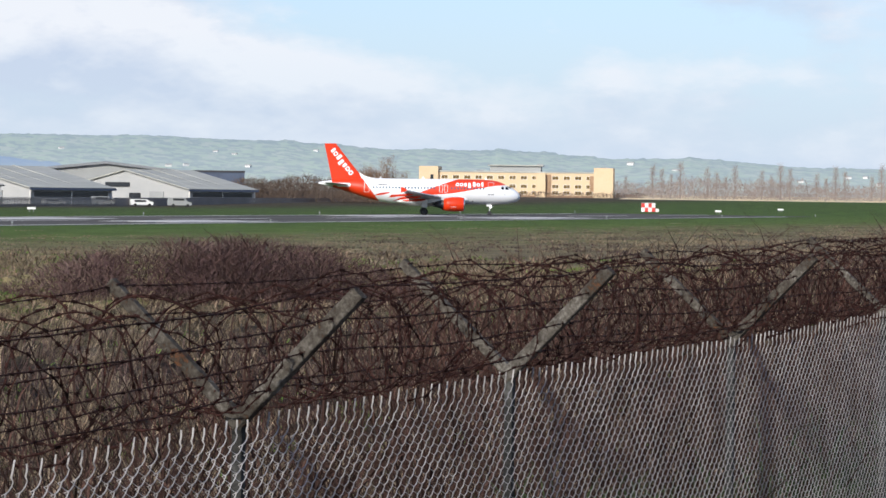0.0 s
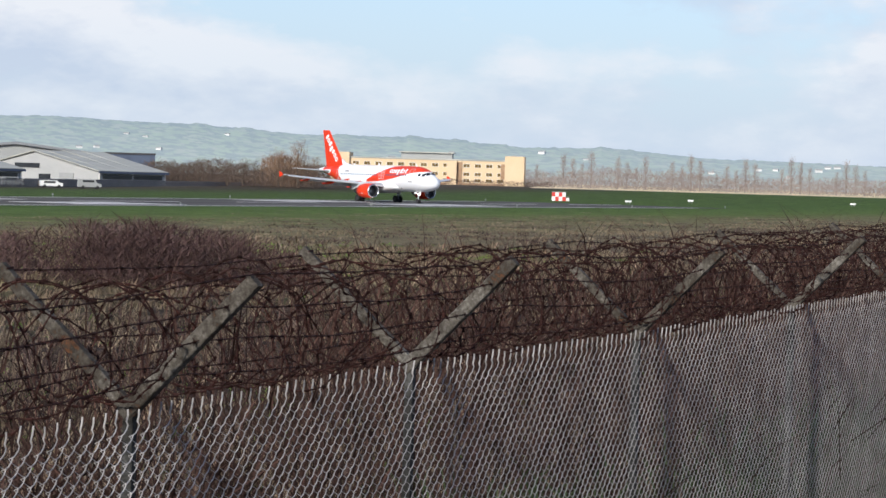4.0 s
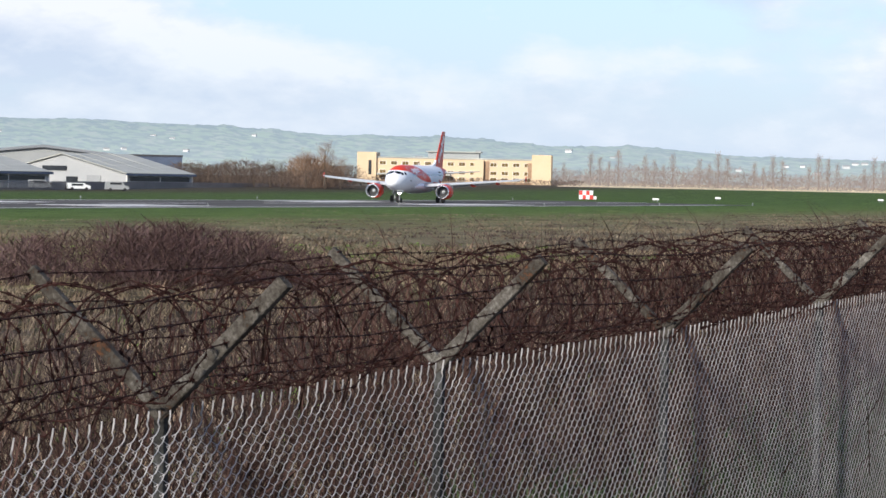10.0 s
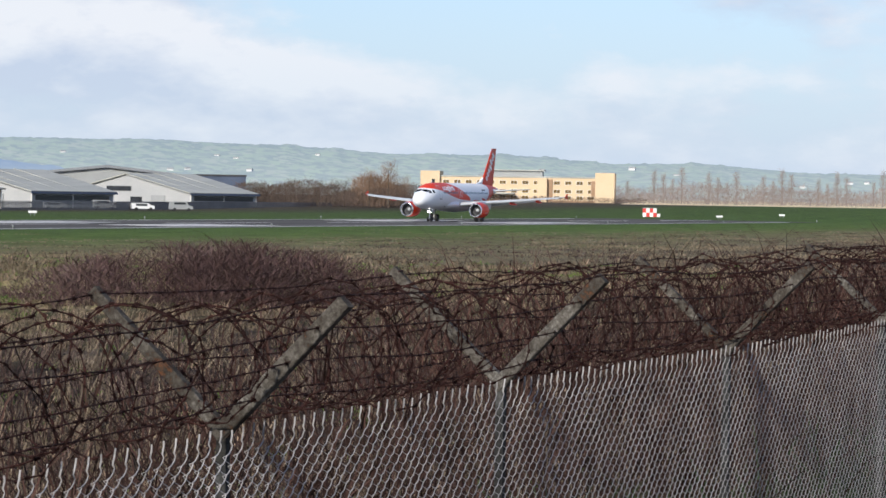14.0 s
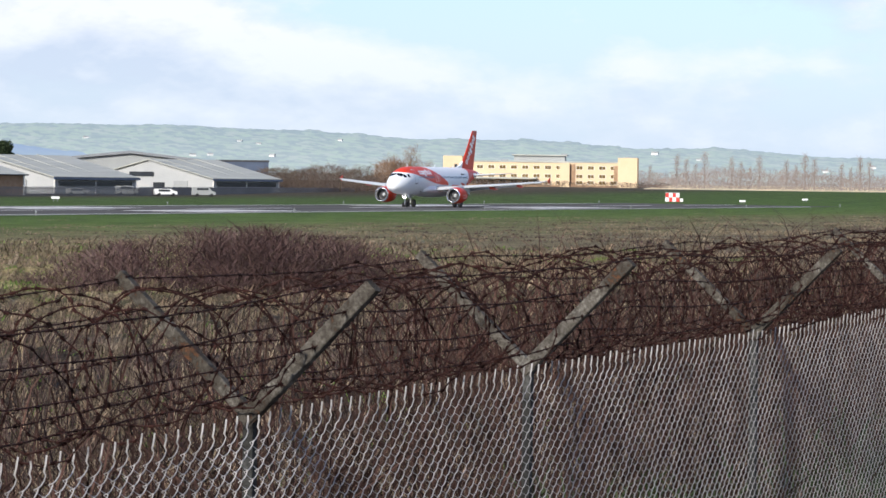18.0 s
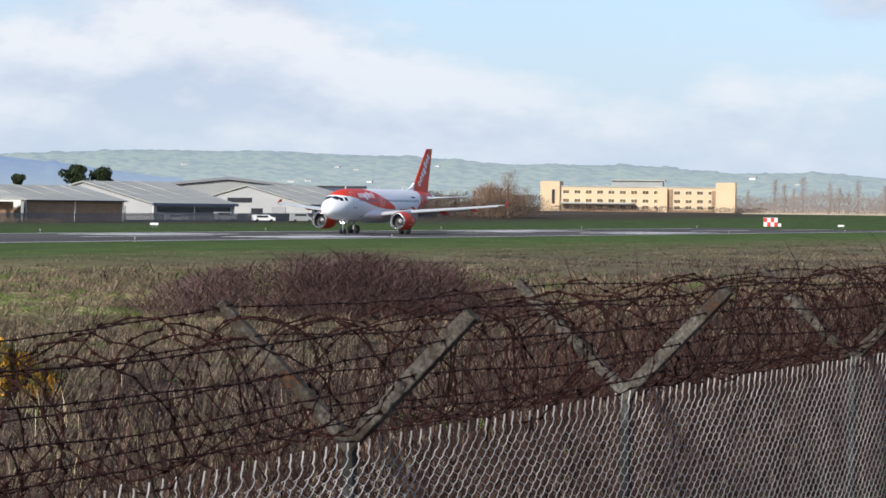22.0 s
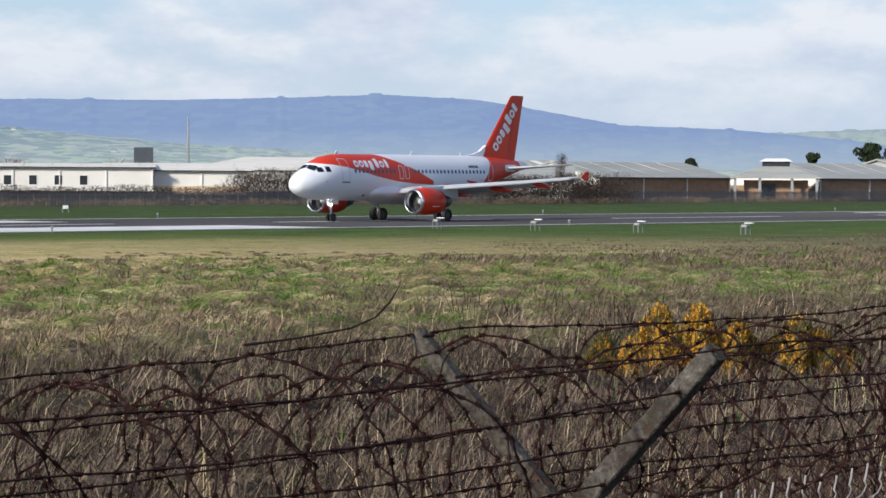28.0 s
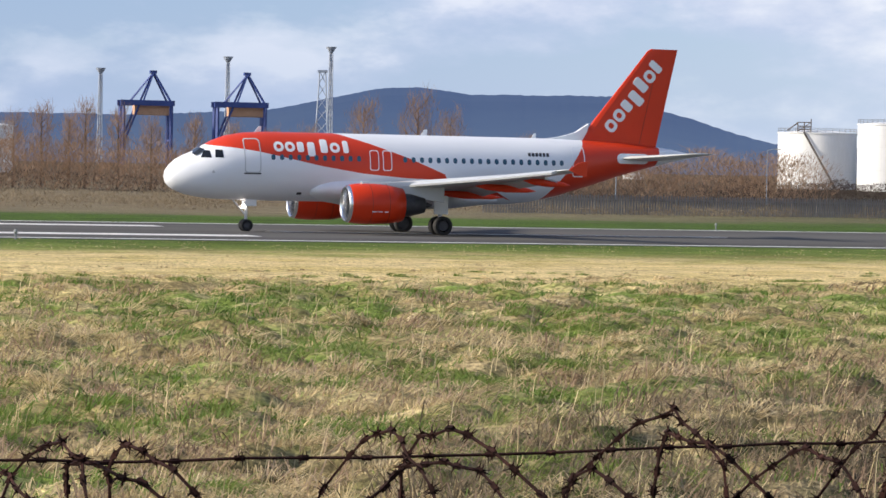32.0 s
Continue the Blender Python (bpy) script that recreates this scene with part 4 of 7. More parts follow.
    part("drag_strut", tube([(0.9, 0, 2.0), (0.02, 0, 1.0)], 0.05, 8), M_GRAYP, leg)
    part("axle", tube([(0, -0.3, 0.38), (0, 0.3, 0.38)], 0.06, 8), M_DARK, leg)
    for y in (-0.25, 0.25):
        wheel("wheel", 0, y, 0.38, 0.22, leg)
        part("gear_door", box(0.7, 0.04, 0.42, (-0.2, y * 1.6, 1.75), 0.01), M_WHITE, leg)
    for y, z in ((-0.17, 1.5), (0.17, 1.5)):
        lens = bmesh.new()
        bmesh.ops.create_uvsphere(lens, u_segments=12, v_segments=8, radius=0.11)
        bmesh.ops.transform(lens, matrix=Matrix.Translation((0.16, y, z)) @ Matrix.Diagonal((0.6, 1, 1, 1)), verts=lens.verts)
        part("taxi_lamp", lens, M_LAMP, leg, "lit taxi lamp")
    part("antenna", blade([(NOSE - 16.0, 6.0), (NOSE - 16.25, 6.38), (NOSE - 16.45, 6.38), (NOSE - 16.4, 6.0)], 0.05), M_WHITE, jet)
    part("antenna", blade([(NOSE - 5.5, 5.96), (NOSE - 5.75, 6.34), (NOSE - 5.95, 6.34), (NOSE - 5.9, 5.96)], 0.05), M_WHITE, jet)
    part("antenna", blade([(NOSE - 23.2, 6.0), (NOSE - 23.4, 6.3), (NOSE - 23.55, 6.3), (NOSE - 23.5, 6.0)], 0.05), M_WHITE, jet)
    part("antenna", blade([(NOSE - 12.0, 1.95), (NOSE - 12.2, 1.6), (NOSE - 12.35, 1.6), (NOSE - 12.3, 1.95)], 0.05), M_WHITE, jet)
    return jet


plane = build_airliner()


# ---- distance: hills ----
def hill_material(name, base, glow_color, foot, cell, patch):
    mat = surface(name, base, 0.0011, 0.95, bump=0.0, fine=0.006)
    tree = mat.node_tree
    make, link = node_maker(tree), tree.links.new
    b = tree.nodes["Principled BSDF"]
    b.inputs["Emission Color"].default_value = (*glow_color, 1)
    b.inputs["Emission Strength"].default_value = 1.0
    # haze is painted as emission, thicker over the hill's foot than its crest
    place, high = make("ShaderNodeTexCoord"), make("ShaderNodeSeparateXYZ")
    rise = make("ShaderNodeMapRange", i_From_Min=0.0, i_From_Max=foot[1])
    haze_glow = make("ShaderNodeMix")
    haze_glow.data_type = "RGBA"
    haze_glow.inputs[6].default_value, haze_glow.inputs[7].default_value = (*foot[0], 1), (*glow_color, 1)
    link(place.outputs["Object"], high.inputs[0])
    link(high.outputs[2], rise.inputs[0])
    link(rise.outputs[0], haze_glow.inputs[0])
    link(haze_glow.outputs[2], b.inputs["Emission Color"])
    if patch:
        tc, mp = make("ShaderNodeTexCoord"), make("ShaderNodeMapping", i_Scale=(cell * 0.35, cell, cell * 3))
        spin = make("ShaderNodeMapping", i_Rotation=(0, 0, radians(-38)))
        v = make("ShaderNodeTexVoronoi")
        v.distance = "CHEBYCHEV"
        link(tc.outputs["Object"], spin.inputs[0])
        link(spin.outputs[0], mp.inputs[0])
        link(mp.outputs[0], v.inputs["Vector"])
        mix = make("ShaderNodeMix")
        mix.data_type = "RGBA"
        sep = make("ShaderNodeSeparateColor")
        link(v.outputs["Color"], sep.inputs[0])
        ramp = make("ShaderNodeValToRGB")
        cols = patch
        els = ramp.color_ramp.elements
        while len(els) < len(cols):
            els.new(0.5)
        ramp.color_ramp.interpolation = "CONSTANT"
        for i, (el, c) in enumerate(zip(els, cols)):
            el.position, el.color = i / len(cols), (*c, 1)
        link(sep.outputs[0], ramp.inputs[0])
        old = b.inputs["Base Color"].links[0].from_socket
        mix.inputs[0].default_value = 0.55
        link(old, mix.inputs[6])
        link(ramp.outputs[0], mix.inputs[7])
        link(mix.outputs[2], b.inputs["Base Color"])
    return mat


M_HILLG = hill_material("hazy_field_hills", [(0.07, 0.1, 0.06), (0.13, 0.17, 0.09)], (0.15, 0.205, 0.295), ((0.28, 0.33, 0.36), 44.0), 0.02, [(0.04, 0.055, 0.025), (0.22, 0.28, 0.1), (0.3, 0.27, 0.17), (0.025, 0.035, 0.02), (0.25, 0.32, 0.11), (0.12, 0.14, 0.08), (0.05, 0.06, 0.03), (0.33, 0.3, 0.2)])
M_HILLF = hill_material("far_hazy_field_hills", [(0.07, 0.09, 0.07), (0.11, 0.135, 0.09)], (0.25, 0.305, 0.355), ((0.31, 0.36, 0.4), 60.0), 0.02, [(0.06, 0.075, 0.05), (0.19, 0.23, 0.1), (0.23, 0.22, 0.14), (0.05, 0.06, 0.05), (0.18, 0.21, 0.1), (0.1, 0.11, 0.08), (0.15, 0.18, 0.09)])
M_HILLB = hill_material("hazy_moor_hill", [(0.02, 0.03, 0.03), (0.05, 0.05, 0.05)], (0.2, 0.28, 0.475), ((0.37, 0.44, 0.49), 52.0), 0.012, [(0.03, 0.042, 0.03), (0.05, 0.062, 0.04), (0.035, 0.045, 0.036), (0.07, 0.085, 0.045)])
M_HILLC = hill_material("hazy_wooded_hill", [(0.006, 0.01, 0.011), (0.018, 0.024, 0.022)], (0.033, 0.062, 0.155), ((0.06, 0.098, 0.19), 80.0), 0.009, None)


def hill(name, line, dist, deep, material, label, seed, rough, wooded=0.0):
    """A ridge seen under the given yaws and heights in degrees, rising from the plain."""
    rng = np.random.default_rng(seed)
    line = sorted(line)
    yaws = np.arange(line[0][0], line[-1][0], 0.06)
    el = np.interp(yaws, [p[0] for p in line], [p[1] for p in line])
    wob = np.convolve(rng.normal(0, 1, len(yaws) + 12), np.ones(9) / 9, "valid")[:len(yaws)] * rough + rng.normal(0, 1, len(yaws)) * rough * 0.35
    # hedgerow trees and copses stand up from the crest
    wob += wooded * np.clip([6 * noise.noise(Vector((yw * 2.3, seed, 1.0))) - 1.2 + 2 * noise.noise(Vector((yw * 7, seed, 3.0))) for yw in yaws], 0, 1)
    verts, rows = [], 9
    for j in range(rows):
        u = j / (rows - 1)
        for i, yw in enumerate(yaws):
            d = dist - deep * (1 - u)
            h = (4.1 + dist * math.tan(radians(el[i] + wob[i] * u))) * (u ** 0.9) - 4 * (1 - u)
            h += 6 * noise.noise(Vector((yw * 0.8, u * 4, seed))) * u * (1 - u)
            verts.append(tuple(polar(yw, d, h)))
    w = len(yaws)
    faces = [(j * w + i, j * w + i + 1, (j + 1) * w + i + 1, (j + 1) * w + i) for j in range(rows - 1) for i in range(w - 1)]
    # the far side falls away again
    base = len(verts)
    for yw in yaws:
        verts.append(tuple(polar(yw, dist + 150, -5)))
    faces += [((rows - 1) * w + i, (rows - 1) * w + i + 1, base + i + 1, base + i) for i in range(w - 1)]
    return tagged(raw(name, verts, faces, material, smooth=True), label, "hill", kind="structure")


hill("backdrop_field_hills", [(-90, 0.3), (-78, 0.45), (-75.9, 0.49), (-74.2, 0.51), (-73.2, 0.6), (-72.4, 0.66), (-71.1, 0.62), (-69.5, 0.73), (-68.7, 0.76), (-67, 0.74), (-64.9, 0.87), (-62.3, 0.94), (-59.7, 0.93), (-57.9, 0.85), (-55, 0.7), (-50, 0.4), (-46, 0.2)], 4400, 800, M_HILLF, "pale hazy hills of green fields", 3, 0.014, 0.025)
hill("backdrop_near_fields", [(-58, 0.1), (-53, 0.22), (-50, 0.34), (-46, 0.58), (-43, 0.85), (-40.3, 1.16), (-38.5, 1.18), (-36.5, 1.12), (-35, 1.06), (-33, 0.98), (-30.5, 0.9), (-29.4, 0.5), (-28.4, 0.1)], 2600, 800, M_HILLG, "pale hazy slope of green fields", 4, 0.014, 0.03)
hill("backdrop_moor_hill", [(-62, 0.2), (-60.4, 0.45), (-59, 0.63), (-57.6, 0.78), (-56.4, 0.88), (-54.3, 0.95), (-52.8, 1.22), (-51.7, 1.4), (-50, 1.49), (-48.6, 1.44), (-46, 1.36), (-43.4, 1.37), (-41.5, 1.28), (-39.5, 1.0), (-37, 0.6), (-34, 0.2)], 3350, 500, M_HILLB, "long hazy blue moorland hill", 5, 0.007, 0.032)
hill("backdrop_wooded_hill", [(-30, 0.3), (-28, 0.48), (-25.4, 0.52), (-24.85, 0.56), (-24.2, 0.72), (-23.5, 0.95), (-22.5, 1.2), (-21.9, 1.36), (-21.2, 1.37), (-19.3, 1.34), (-18.3, 1.47), (-17.6, 1.42), (-16.9, 1.28), (-15.6, 0.99), (-14, 0.9), (-13, 0.85), (-10.7, 0.85), (-6, 0.8), (0, 0.5), (12, 0.3)], 3900, 900, M_HILLC, "dark wooded hill, blue with painted haze", 6, 0.012)

M_BRICK = surface("brown_brick", [(0.29, 0.185, 0.11), (0.39, 0.265, 0.175)], 0.8, 0.9, bump=0.3, fine=6)
M_ROOF = surface("pale_roof_sheeting", [(0.27, 0.275, 0.25), (0.34, 0.345, 0.31), (0.41, 0.41, 0.37)], 0.08, 0.7, bump=0.1, fine=1.5, stretch=(1, 6, 1))
M_ROOFP = surface("white_roof_sheeting", [(0.62, 0.6, 0.53), (0.7, 0.67, 0.59), (0.77, 0.73, 0.64)], 0.08, 0.7, bump=0.1, fine=1.5, stretch=(1, 6, 1))
M_CREAM = surface("cream_render", [(0.6, 0.45, 0.285), (0.66, 0.515, 0.345)], 0.1, 0.9, bump=0.05, fine=3)
M_WHITEW = surface("white_wall_cladding", [(0.68, 0.66, 0.6), (0.78, 0.76, 0.7)], 0.1, 0.8, bump=0.05, fine=4)
M_PALEW = surface("pale_grey_cladding", [(0.33, 0.34, 0.34), (0.42, 0.42, 0.41)], 0.1, 0.8, bump=0.05, fine=3)
M_SLATE = surface("dark_slate_cladding", [(0.05, 0.06, 0.075), (0.08, 0.09, 0.105)], 0.3, 0.7, bump=0.05, fine=3)
M_BLUEW = surface("blue_cladding", [(0.05, 0.068, 0.11), (0.07, 0.095, 0.15)], 0.2, 0.6, bump=0.05, fine=3)
M_GREYW = surface("grey_cladding", [(0.26, 0.27, 0.27), (0.34, 0.35, 0.34)], 0.1, 0.8, bump=0.05, fine=3)
M_PANE = surface("dark_window_glass", [(0.02, 0.022, 0.025), (0.04, 0.045, 0.05)], 0.3, 0.15, bump=0.0)
M_PANEW = surface("curtained_window_glass", [(0.1, 0.065, 0.022), (0.2, 0.135, 0.05)], 0.25, 0.2, bump=0.0)
M_RED = surface("red_paint", [(0.5, 0.03, 0.025), (0.6, 0.045, 0.03)], 2.0, 0.5, bump=0.03)
M_SIGNW = surface("white_board_paint", [(0.72, 0.72, 0.7), (0.8, 0.8, 0.78)], 2.0, 0.5, bump=0.03)
M_STEEL = surface("grey_steel", [(0.2, 0.21, 0.22), (0.3, 0.31, 0.32)], 2.0, 0.5, 0.5, bump=0.05)
# far steel: distance haze is mixed into these base colours
M_MAST = surface("haze_blue_grey_steel", [(0.19, 0.235, 0.29), (0.25, 0.3, 0.36)], 0.2, 0.7, bump=0.05)
M_TOWER = surface("haze_tinted_grey_steel", [(0.3, 0.34, 0.41), (0.37, 0.41, 0.48)], 0.2, 0.7, bump=0.05)
M_BLUES = surface("blue_crane_paint", [(0.03, 0.055, 0.19), (0.045, 0.08, 0.27)], 0.2, 0.6, bump=0.05)
M_OCHRE = surface("orange_crane_paint", [(0.48, 0.26, 0.15), (0.58, 0.34, 0.21)], 0.2, 0.6, bump=0.05)


def gable(w, d, h, ridge, over=0.6):
    """A pitched roof solid over a w x d plan, ridge along x."""
    hw, hd = w / 2 + over, d / 2 + over
    rings = [[(x, -hd, h), (x, 0, h + ridge), (x, hd, h), (x, hd, h - 0.25), (x, 0, h + ridge - 0.3), (x, -hd, h - 0.25)] for x in (-hw, hw)]
    return loft(rings)


def gable_wall(w, d, h, ridge):
    """Walls of a gabled block, ridge along x."""
    return loft([[(x, -d / 2, 0), (x, -d / 2, h), (x, 0, h + ridge), (x, d / 2, h), (x, d / 2, 0)] for x in (-w / 2, w / 2)])


def face_to(yaw, dist, z=0.0, turn=0.0):
    """Stands at that bearing with its -y side turned to the fence, plus a turn."""
    return Matrix.Translation(polar(yaw, dist, z)) @ pose(0, 0, 0, 0, 0, yaw + turn)


def window_unit(parent, x, z, w, h, y, mullions=1, pane=M_PANE):
    wn = part("window", box(w + 0.16, 0.12, h + 0.16, (x, y, z)), M_SIGNW, parent)
    n = mullions + 1
    for k in range(n):
        pw = w / n - 0.06
        part("pane", box(pw, 0.1, h, (x - w / 2 + (k + 0.5) * w / n, y - 0.03, z)), pane, wn)


def build_hotel():
    b = thing("hotel_building", face_to(-69.2, 1100, 2.1, -4), "three-storey cream rendered building with flat roof and end towers", "building")
    part("wall", box(56, 13, 8.6, (0, 0.8, 4.3)), M_CREAM, b)
    part("end_tower", box(6.8, 14, 10.6, (-30.8, 0.2, 5.3)), M_CREAM, b)
    part("end_tower", box(6.8, 14, 10.6, (30.8, 0.2, 5.3)), M_CREAM, b)
    part("parapet", box(56.4, 13.4, 0.5, (0, 0.8, 8.85)), M_ROOF, b)
    part("plant_room", box(18, 8, 2.2, (-0.5, 2, 9.9)), M_GREYW, b)
    part("plant_roof", box(19.5, 9.5, 0.4, (-0.5, 2, 11.2)), M_ROOF, b)
    part("stair_bay", box(3.4, 2.0, 8.4, (8.8, -6.5, 4.2)), M_CREAM, b)
    # dark brown strips stand proud of the main wall at the bays
    part("brown_bay_strip", box(1.9, 0.4, 7.4, (11.4, -5.9, 4.4)), M_BRICK, b, "dark brown strip on the wall face")
    part("brown_bay_strip", box(2.0, 0.4, 5.4, (27.0, -6.3, 5.0)), M_BRICK, b, "dark brown strip on the wall face")
    part("plinth", box(68.6, 14.2, 0.7, (0, 0.7, 0.35)), M_BRICK, b)
    for z in (6.9, 3.9, 1.7):
        for k in range(9):
            x = -25.2 + k * 4.0
            if x < 8:
                window_unit(b, x, z, 2.2, 1.15, -5.7, 1, M_PANEW)
        for k in range(4):
            window_unit(b, 13.9 + k * 4.0, z, 2.2, 1.15, -5.7, 1, M_PANEW)
    part("window_strip", box(1.0, 0.3, 5.0, (-29.6, -6.9, 5.2)), M_PANE, b)
    part("canopy", box(26, 4, 0.5, (-14, -8, 3.0)), M_ROOF, b)


def hall_place(yaw0, yaw1, dist, d, turn):
    """Pose and length of a hall whose near corner stands at yaw0 and whose long side ends at yaw1."""
    c, a = polar(yaw0, dist), radians(yaw0 + turn)
    u, v = Vector((math.cos(a), math.sin(a), 0)), Vector((-math.sin(a), math.cos(a), 0))
    r = Vector((math.cos(radians(yaw1)), math.sin(radians(yaw1)), 0))
    w = -c.dot(r) / u.dot(r)
    mid = c + u * (w / 2) + v * (d / 2)
    return Matrix.Translation((mid.x, mid.y, 0)) @ pose(0, 0, 0, 0, 0, yaw0 + turn), w


def build_shed(name, yaw, dist, w, d, h, ridge, wall, roof, turn, label, windows=0, z=0.0, at=None):
    b = thing(name, at if at else face_to(yaw, dist, z, turn), label, "building")
    part("wall", gable_wall(w, d, h, ridge), wall, b)
    rf = part("roof", gable(w, d, h + 0.12, ridge), roof, b)
    for k in range(int(w / 6)):
        x = -w / 2 + 3 + k * 6.0
        for s in (-1, 1):
            rib = box(0.12, math.hypot(d / 2, ridge) + 0.6, 0.1, (0, 0, 0))
            bmesh.ops.transform(rib, matrix=Matrix.Translation((x, s * d / 4, h + ridge / 2 + 0.2)) @ Matrix.Rotation(-s * math.atan2(ridge, d / 2), 4, "X"), verts=rib.verts)
            part("seam", rib, roof, rf)
    # gutter in a dark colour that also paints the shadow under the eaves
    part("eave_shadow_gutter", box(w + 1.2, 0.22, 0.2, (0, -d / 2 - 0.7, h - 0.05)), M_DARK, b)
    for k in range(windows):
        x = -w / 2 + (k + 0.5) * w / windows
        window_unit(b, x, h * 0.55, min(2.4, w / windows * 0.6), 1.2, -d / 2, 1)
    for k in range(max(2, int(w / 9)) + 1):
        x = -w / 2 + k * w / max(2, int(w / 9))
        part("downpipe", box(0.22, 0.25, h, (x * 0.995, -d / 2 - 0.1, h / 2)), M_WHITEW, b)
    return b


def build_buildings():
    build_hotel()
    # the big hangar, gable end to the runway, and its neighbours
    hg = thing("hangar", face_to(-61.64, 850, 0.9, 0), "large grey steel hangar with a low gable roof", "building")
    part("wall", loft([[(-23.5, y, 0), (-23.5, y, 7.0), (0, y, 9.4), (23.5, y, 7.0), (23.5, y, 0)] for y in (0, 60)]), M_GREYW, hg)
    part("roof", loft([[(-24.2, y, 7.0), (0, y, 9.55), (24.2, y, 7.0), (24.2, y, 7.35), (0, y, 9.95), (-24.2, y, 7.35)] for y in (-0.6, 60)]), M_ROOF, hg)
    part("verge", loft([[(-24.3, y, 6.75), (0, y, 9.3), (24.3, y, 6.75), (24.3, y, 7.4), (0, y, 10.02), (-24.3, y, 7.4)] for y in (-0.95, -0.65)]), M_STEEL, hg)
    for k in range(6):
        part("door_leaf", box(6.2, 0.3, 5.6, (-16 + k * 6.4, -0.2, 2.8), 0.05), M_GREYW, hg)
    an = thing("hangar_annex", face_to(-63.7, 860, 1.0, 0), "dark blue clad box annex of the hangar", "building")
    part("wall", box(14.5, 30, 7.4, (0, 15, 3.7)), M_BLUEW, an)
    part("parapet", box(14.8, 30.3, 0.5, (0, 15, 7.6)), M_DARK, an)
    for k in range(5):
        part("cladding_rib", box(0.2, 0.2, 7.2, (-6 + k * 3, -0.05, 3.6)), M_BLUEW, an)
    for y0, y1, ds, d, rg in ((-63.17, -64.37, 745, 46, 4.6), (-60.27, -61.75, 655, 44, 4.6)):
        at, w = hall_place(y0, y1, ds, d, 42)
        b = build_shed("workshop", 0, 0, w, d, 3.6, rg, M_PALEW, M_ROOF, 0, "low pale workshop with a wide sheet roof", 0, at=at)
        part("window_band", box(w * 0.9, 0.2, 1.0, (0, -d / 2 - 0.12, 2.3)), M_PANE, b)
        part("fascia", box(w + 1.3, 0.3, 0.45, (0, -d / 2 - 0.75, 3.35)), M_BLUEW, b)
        part("lower_wall", box(w * 0.96, 0.16, 1.6, (0, -d / 2 - 0.1, 0.85)), M_GREYW, b)
        part("gable_door", box(0.3, 5, 3.0, (-w / 2 - 0.1, -d / 4, 1.5)), M_GREYW, b)
        part("gable_door", box(0.3, 4, 2.6, (-w / 2 - 0.1, -d / 4 + 8, 1.3)), M_PANE, b)
        part("gable_window", box(0.25, 9, 1.1, (-w / 2 - 0.08, 3, 4.6)), M_PANE, b)
    for y0, y1, ds, d in ((-53.9, -56.3, 585, 27), (-57.95, -59.72, 600, 27)):
        at, w = hall_place(y0, y1, ds, d, 42)
        b = build_shed("terminal_hall", 0, 0, w, d, 4.0, 2.9, M_BRICK, M_ROOF, 0, "long low brick hall with a pale roof", 0, at=at)
        part("gable_cladding", loft([[(x, -d / 2, 2.6), (x, -d / 2, 3.95), (x, 0, 6.8), (x, d / 2, 3.95), (x, d / 2, 2.6)] for x in (-w / 2 - 0.16, -w / 2 - 0.02)]), M_WHITEW, b)
    build_shed("terminal_hall", -51.9, 575, 30, 24, 3.6, 2.4, M_WHITEW, M_ROOF, 0, "long low white hall with a pale roof", 0)
    pv = thing("entrance_pavilion", face_to(-57.15, 585), "low brick pavilion with wide roof and roof lantern", "building")
    part("wall", box(12, 10, 3.7, (0, 6, 1.85)), M_BRICK, pv)
    part("roof", loft([[(-8.5, -2, 4.0), (8.5, -2, 4.0), (8.5, 14, 4.0), (-8.5, 14, 4.0)], [(-8.5, -2, 4.25), (8.5, -2, 4.25), (8.5, 14, 4.25), (-8.5, 14, 4.25)], [(-3, 4, 6.3), (3, 4, 6.3), (3, 8, 6.3), (-3, 8, 6.3)]]), M_ROOF, pv)
    part("lantern", box(5.2, 3.4, 0.9, (0, 6, 6.75)), M_PANE, pv)
    part("lantern_roof", loft([[(-3.2, 3.8, 7.2), (3.2, 3.8, 7.2), (3.2, 8.2, 7.2), (-3.2, 8.2, 7.2)], [(-2, 5, 7.8), (2, 5, 7.8), (2, 7, 7.8), (-2, 7, 7.8)]]), M_SIGNW, pv)
    for x in (-7.6, -3.0, 3.0, 7.6):
        part("column", box(0.5, 0.5, 4.0, (x, -1.4, 2.0)), M_GREYW, pv)
    part("doorway", box(2.6, 0.2, 3.0, (-1.4, 0.95, 1.5)), M_PANE, pv)
    # long white industrial building with small dark windows
    fb = build_shed("factory_building", -43.62, 660, 48, 26, 4.9, 0.7, M_WHITEW, M_ROOFP, -2, "long white factory building with small dark windows", 0, 0.6)
    for k in range(7):
        window_unit(fb, -21.5 + 5.2 * k, 2.2, 1.6, 1.9, -13, 0)
    at, w = hall_place(-44.8, -47.5, 650, 22, -2)
    nw = build_shed("factory_building", 0, 0, w, 22, 4.9, 1.5, M_WHITEW, M_ROOFP, 0, "plain white factory wing with a tan-stained foot", 0, at=at)
    part("plinth", box(w * 0.97, 0.12, 1.7, (0, -11.08, 0.85)), M_CREAM, nw)
    part("wall_vent", box(1.2, 0.2, 0.8, (-w * 0.18, -11.1, 3.4)), M_PANE, nw)
    # a broad hipped roof beyond it, then a row of saw-tooth bays
    at, w = hall_place(-46.3, -50.6, 715, 36, -2)
    hw = thing("warehouse", at, "long warehouse under a broad pale hipped roof", "building")
    part("wall", box(w, 36, 5.2, (0, 0, 2.6)), M_WHITEW, hw)
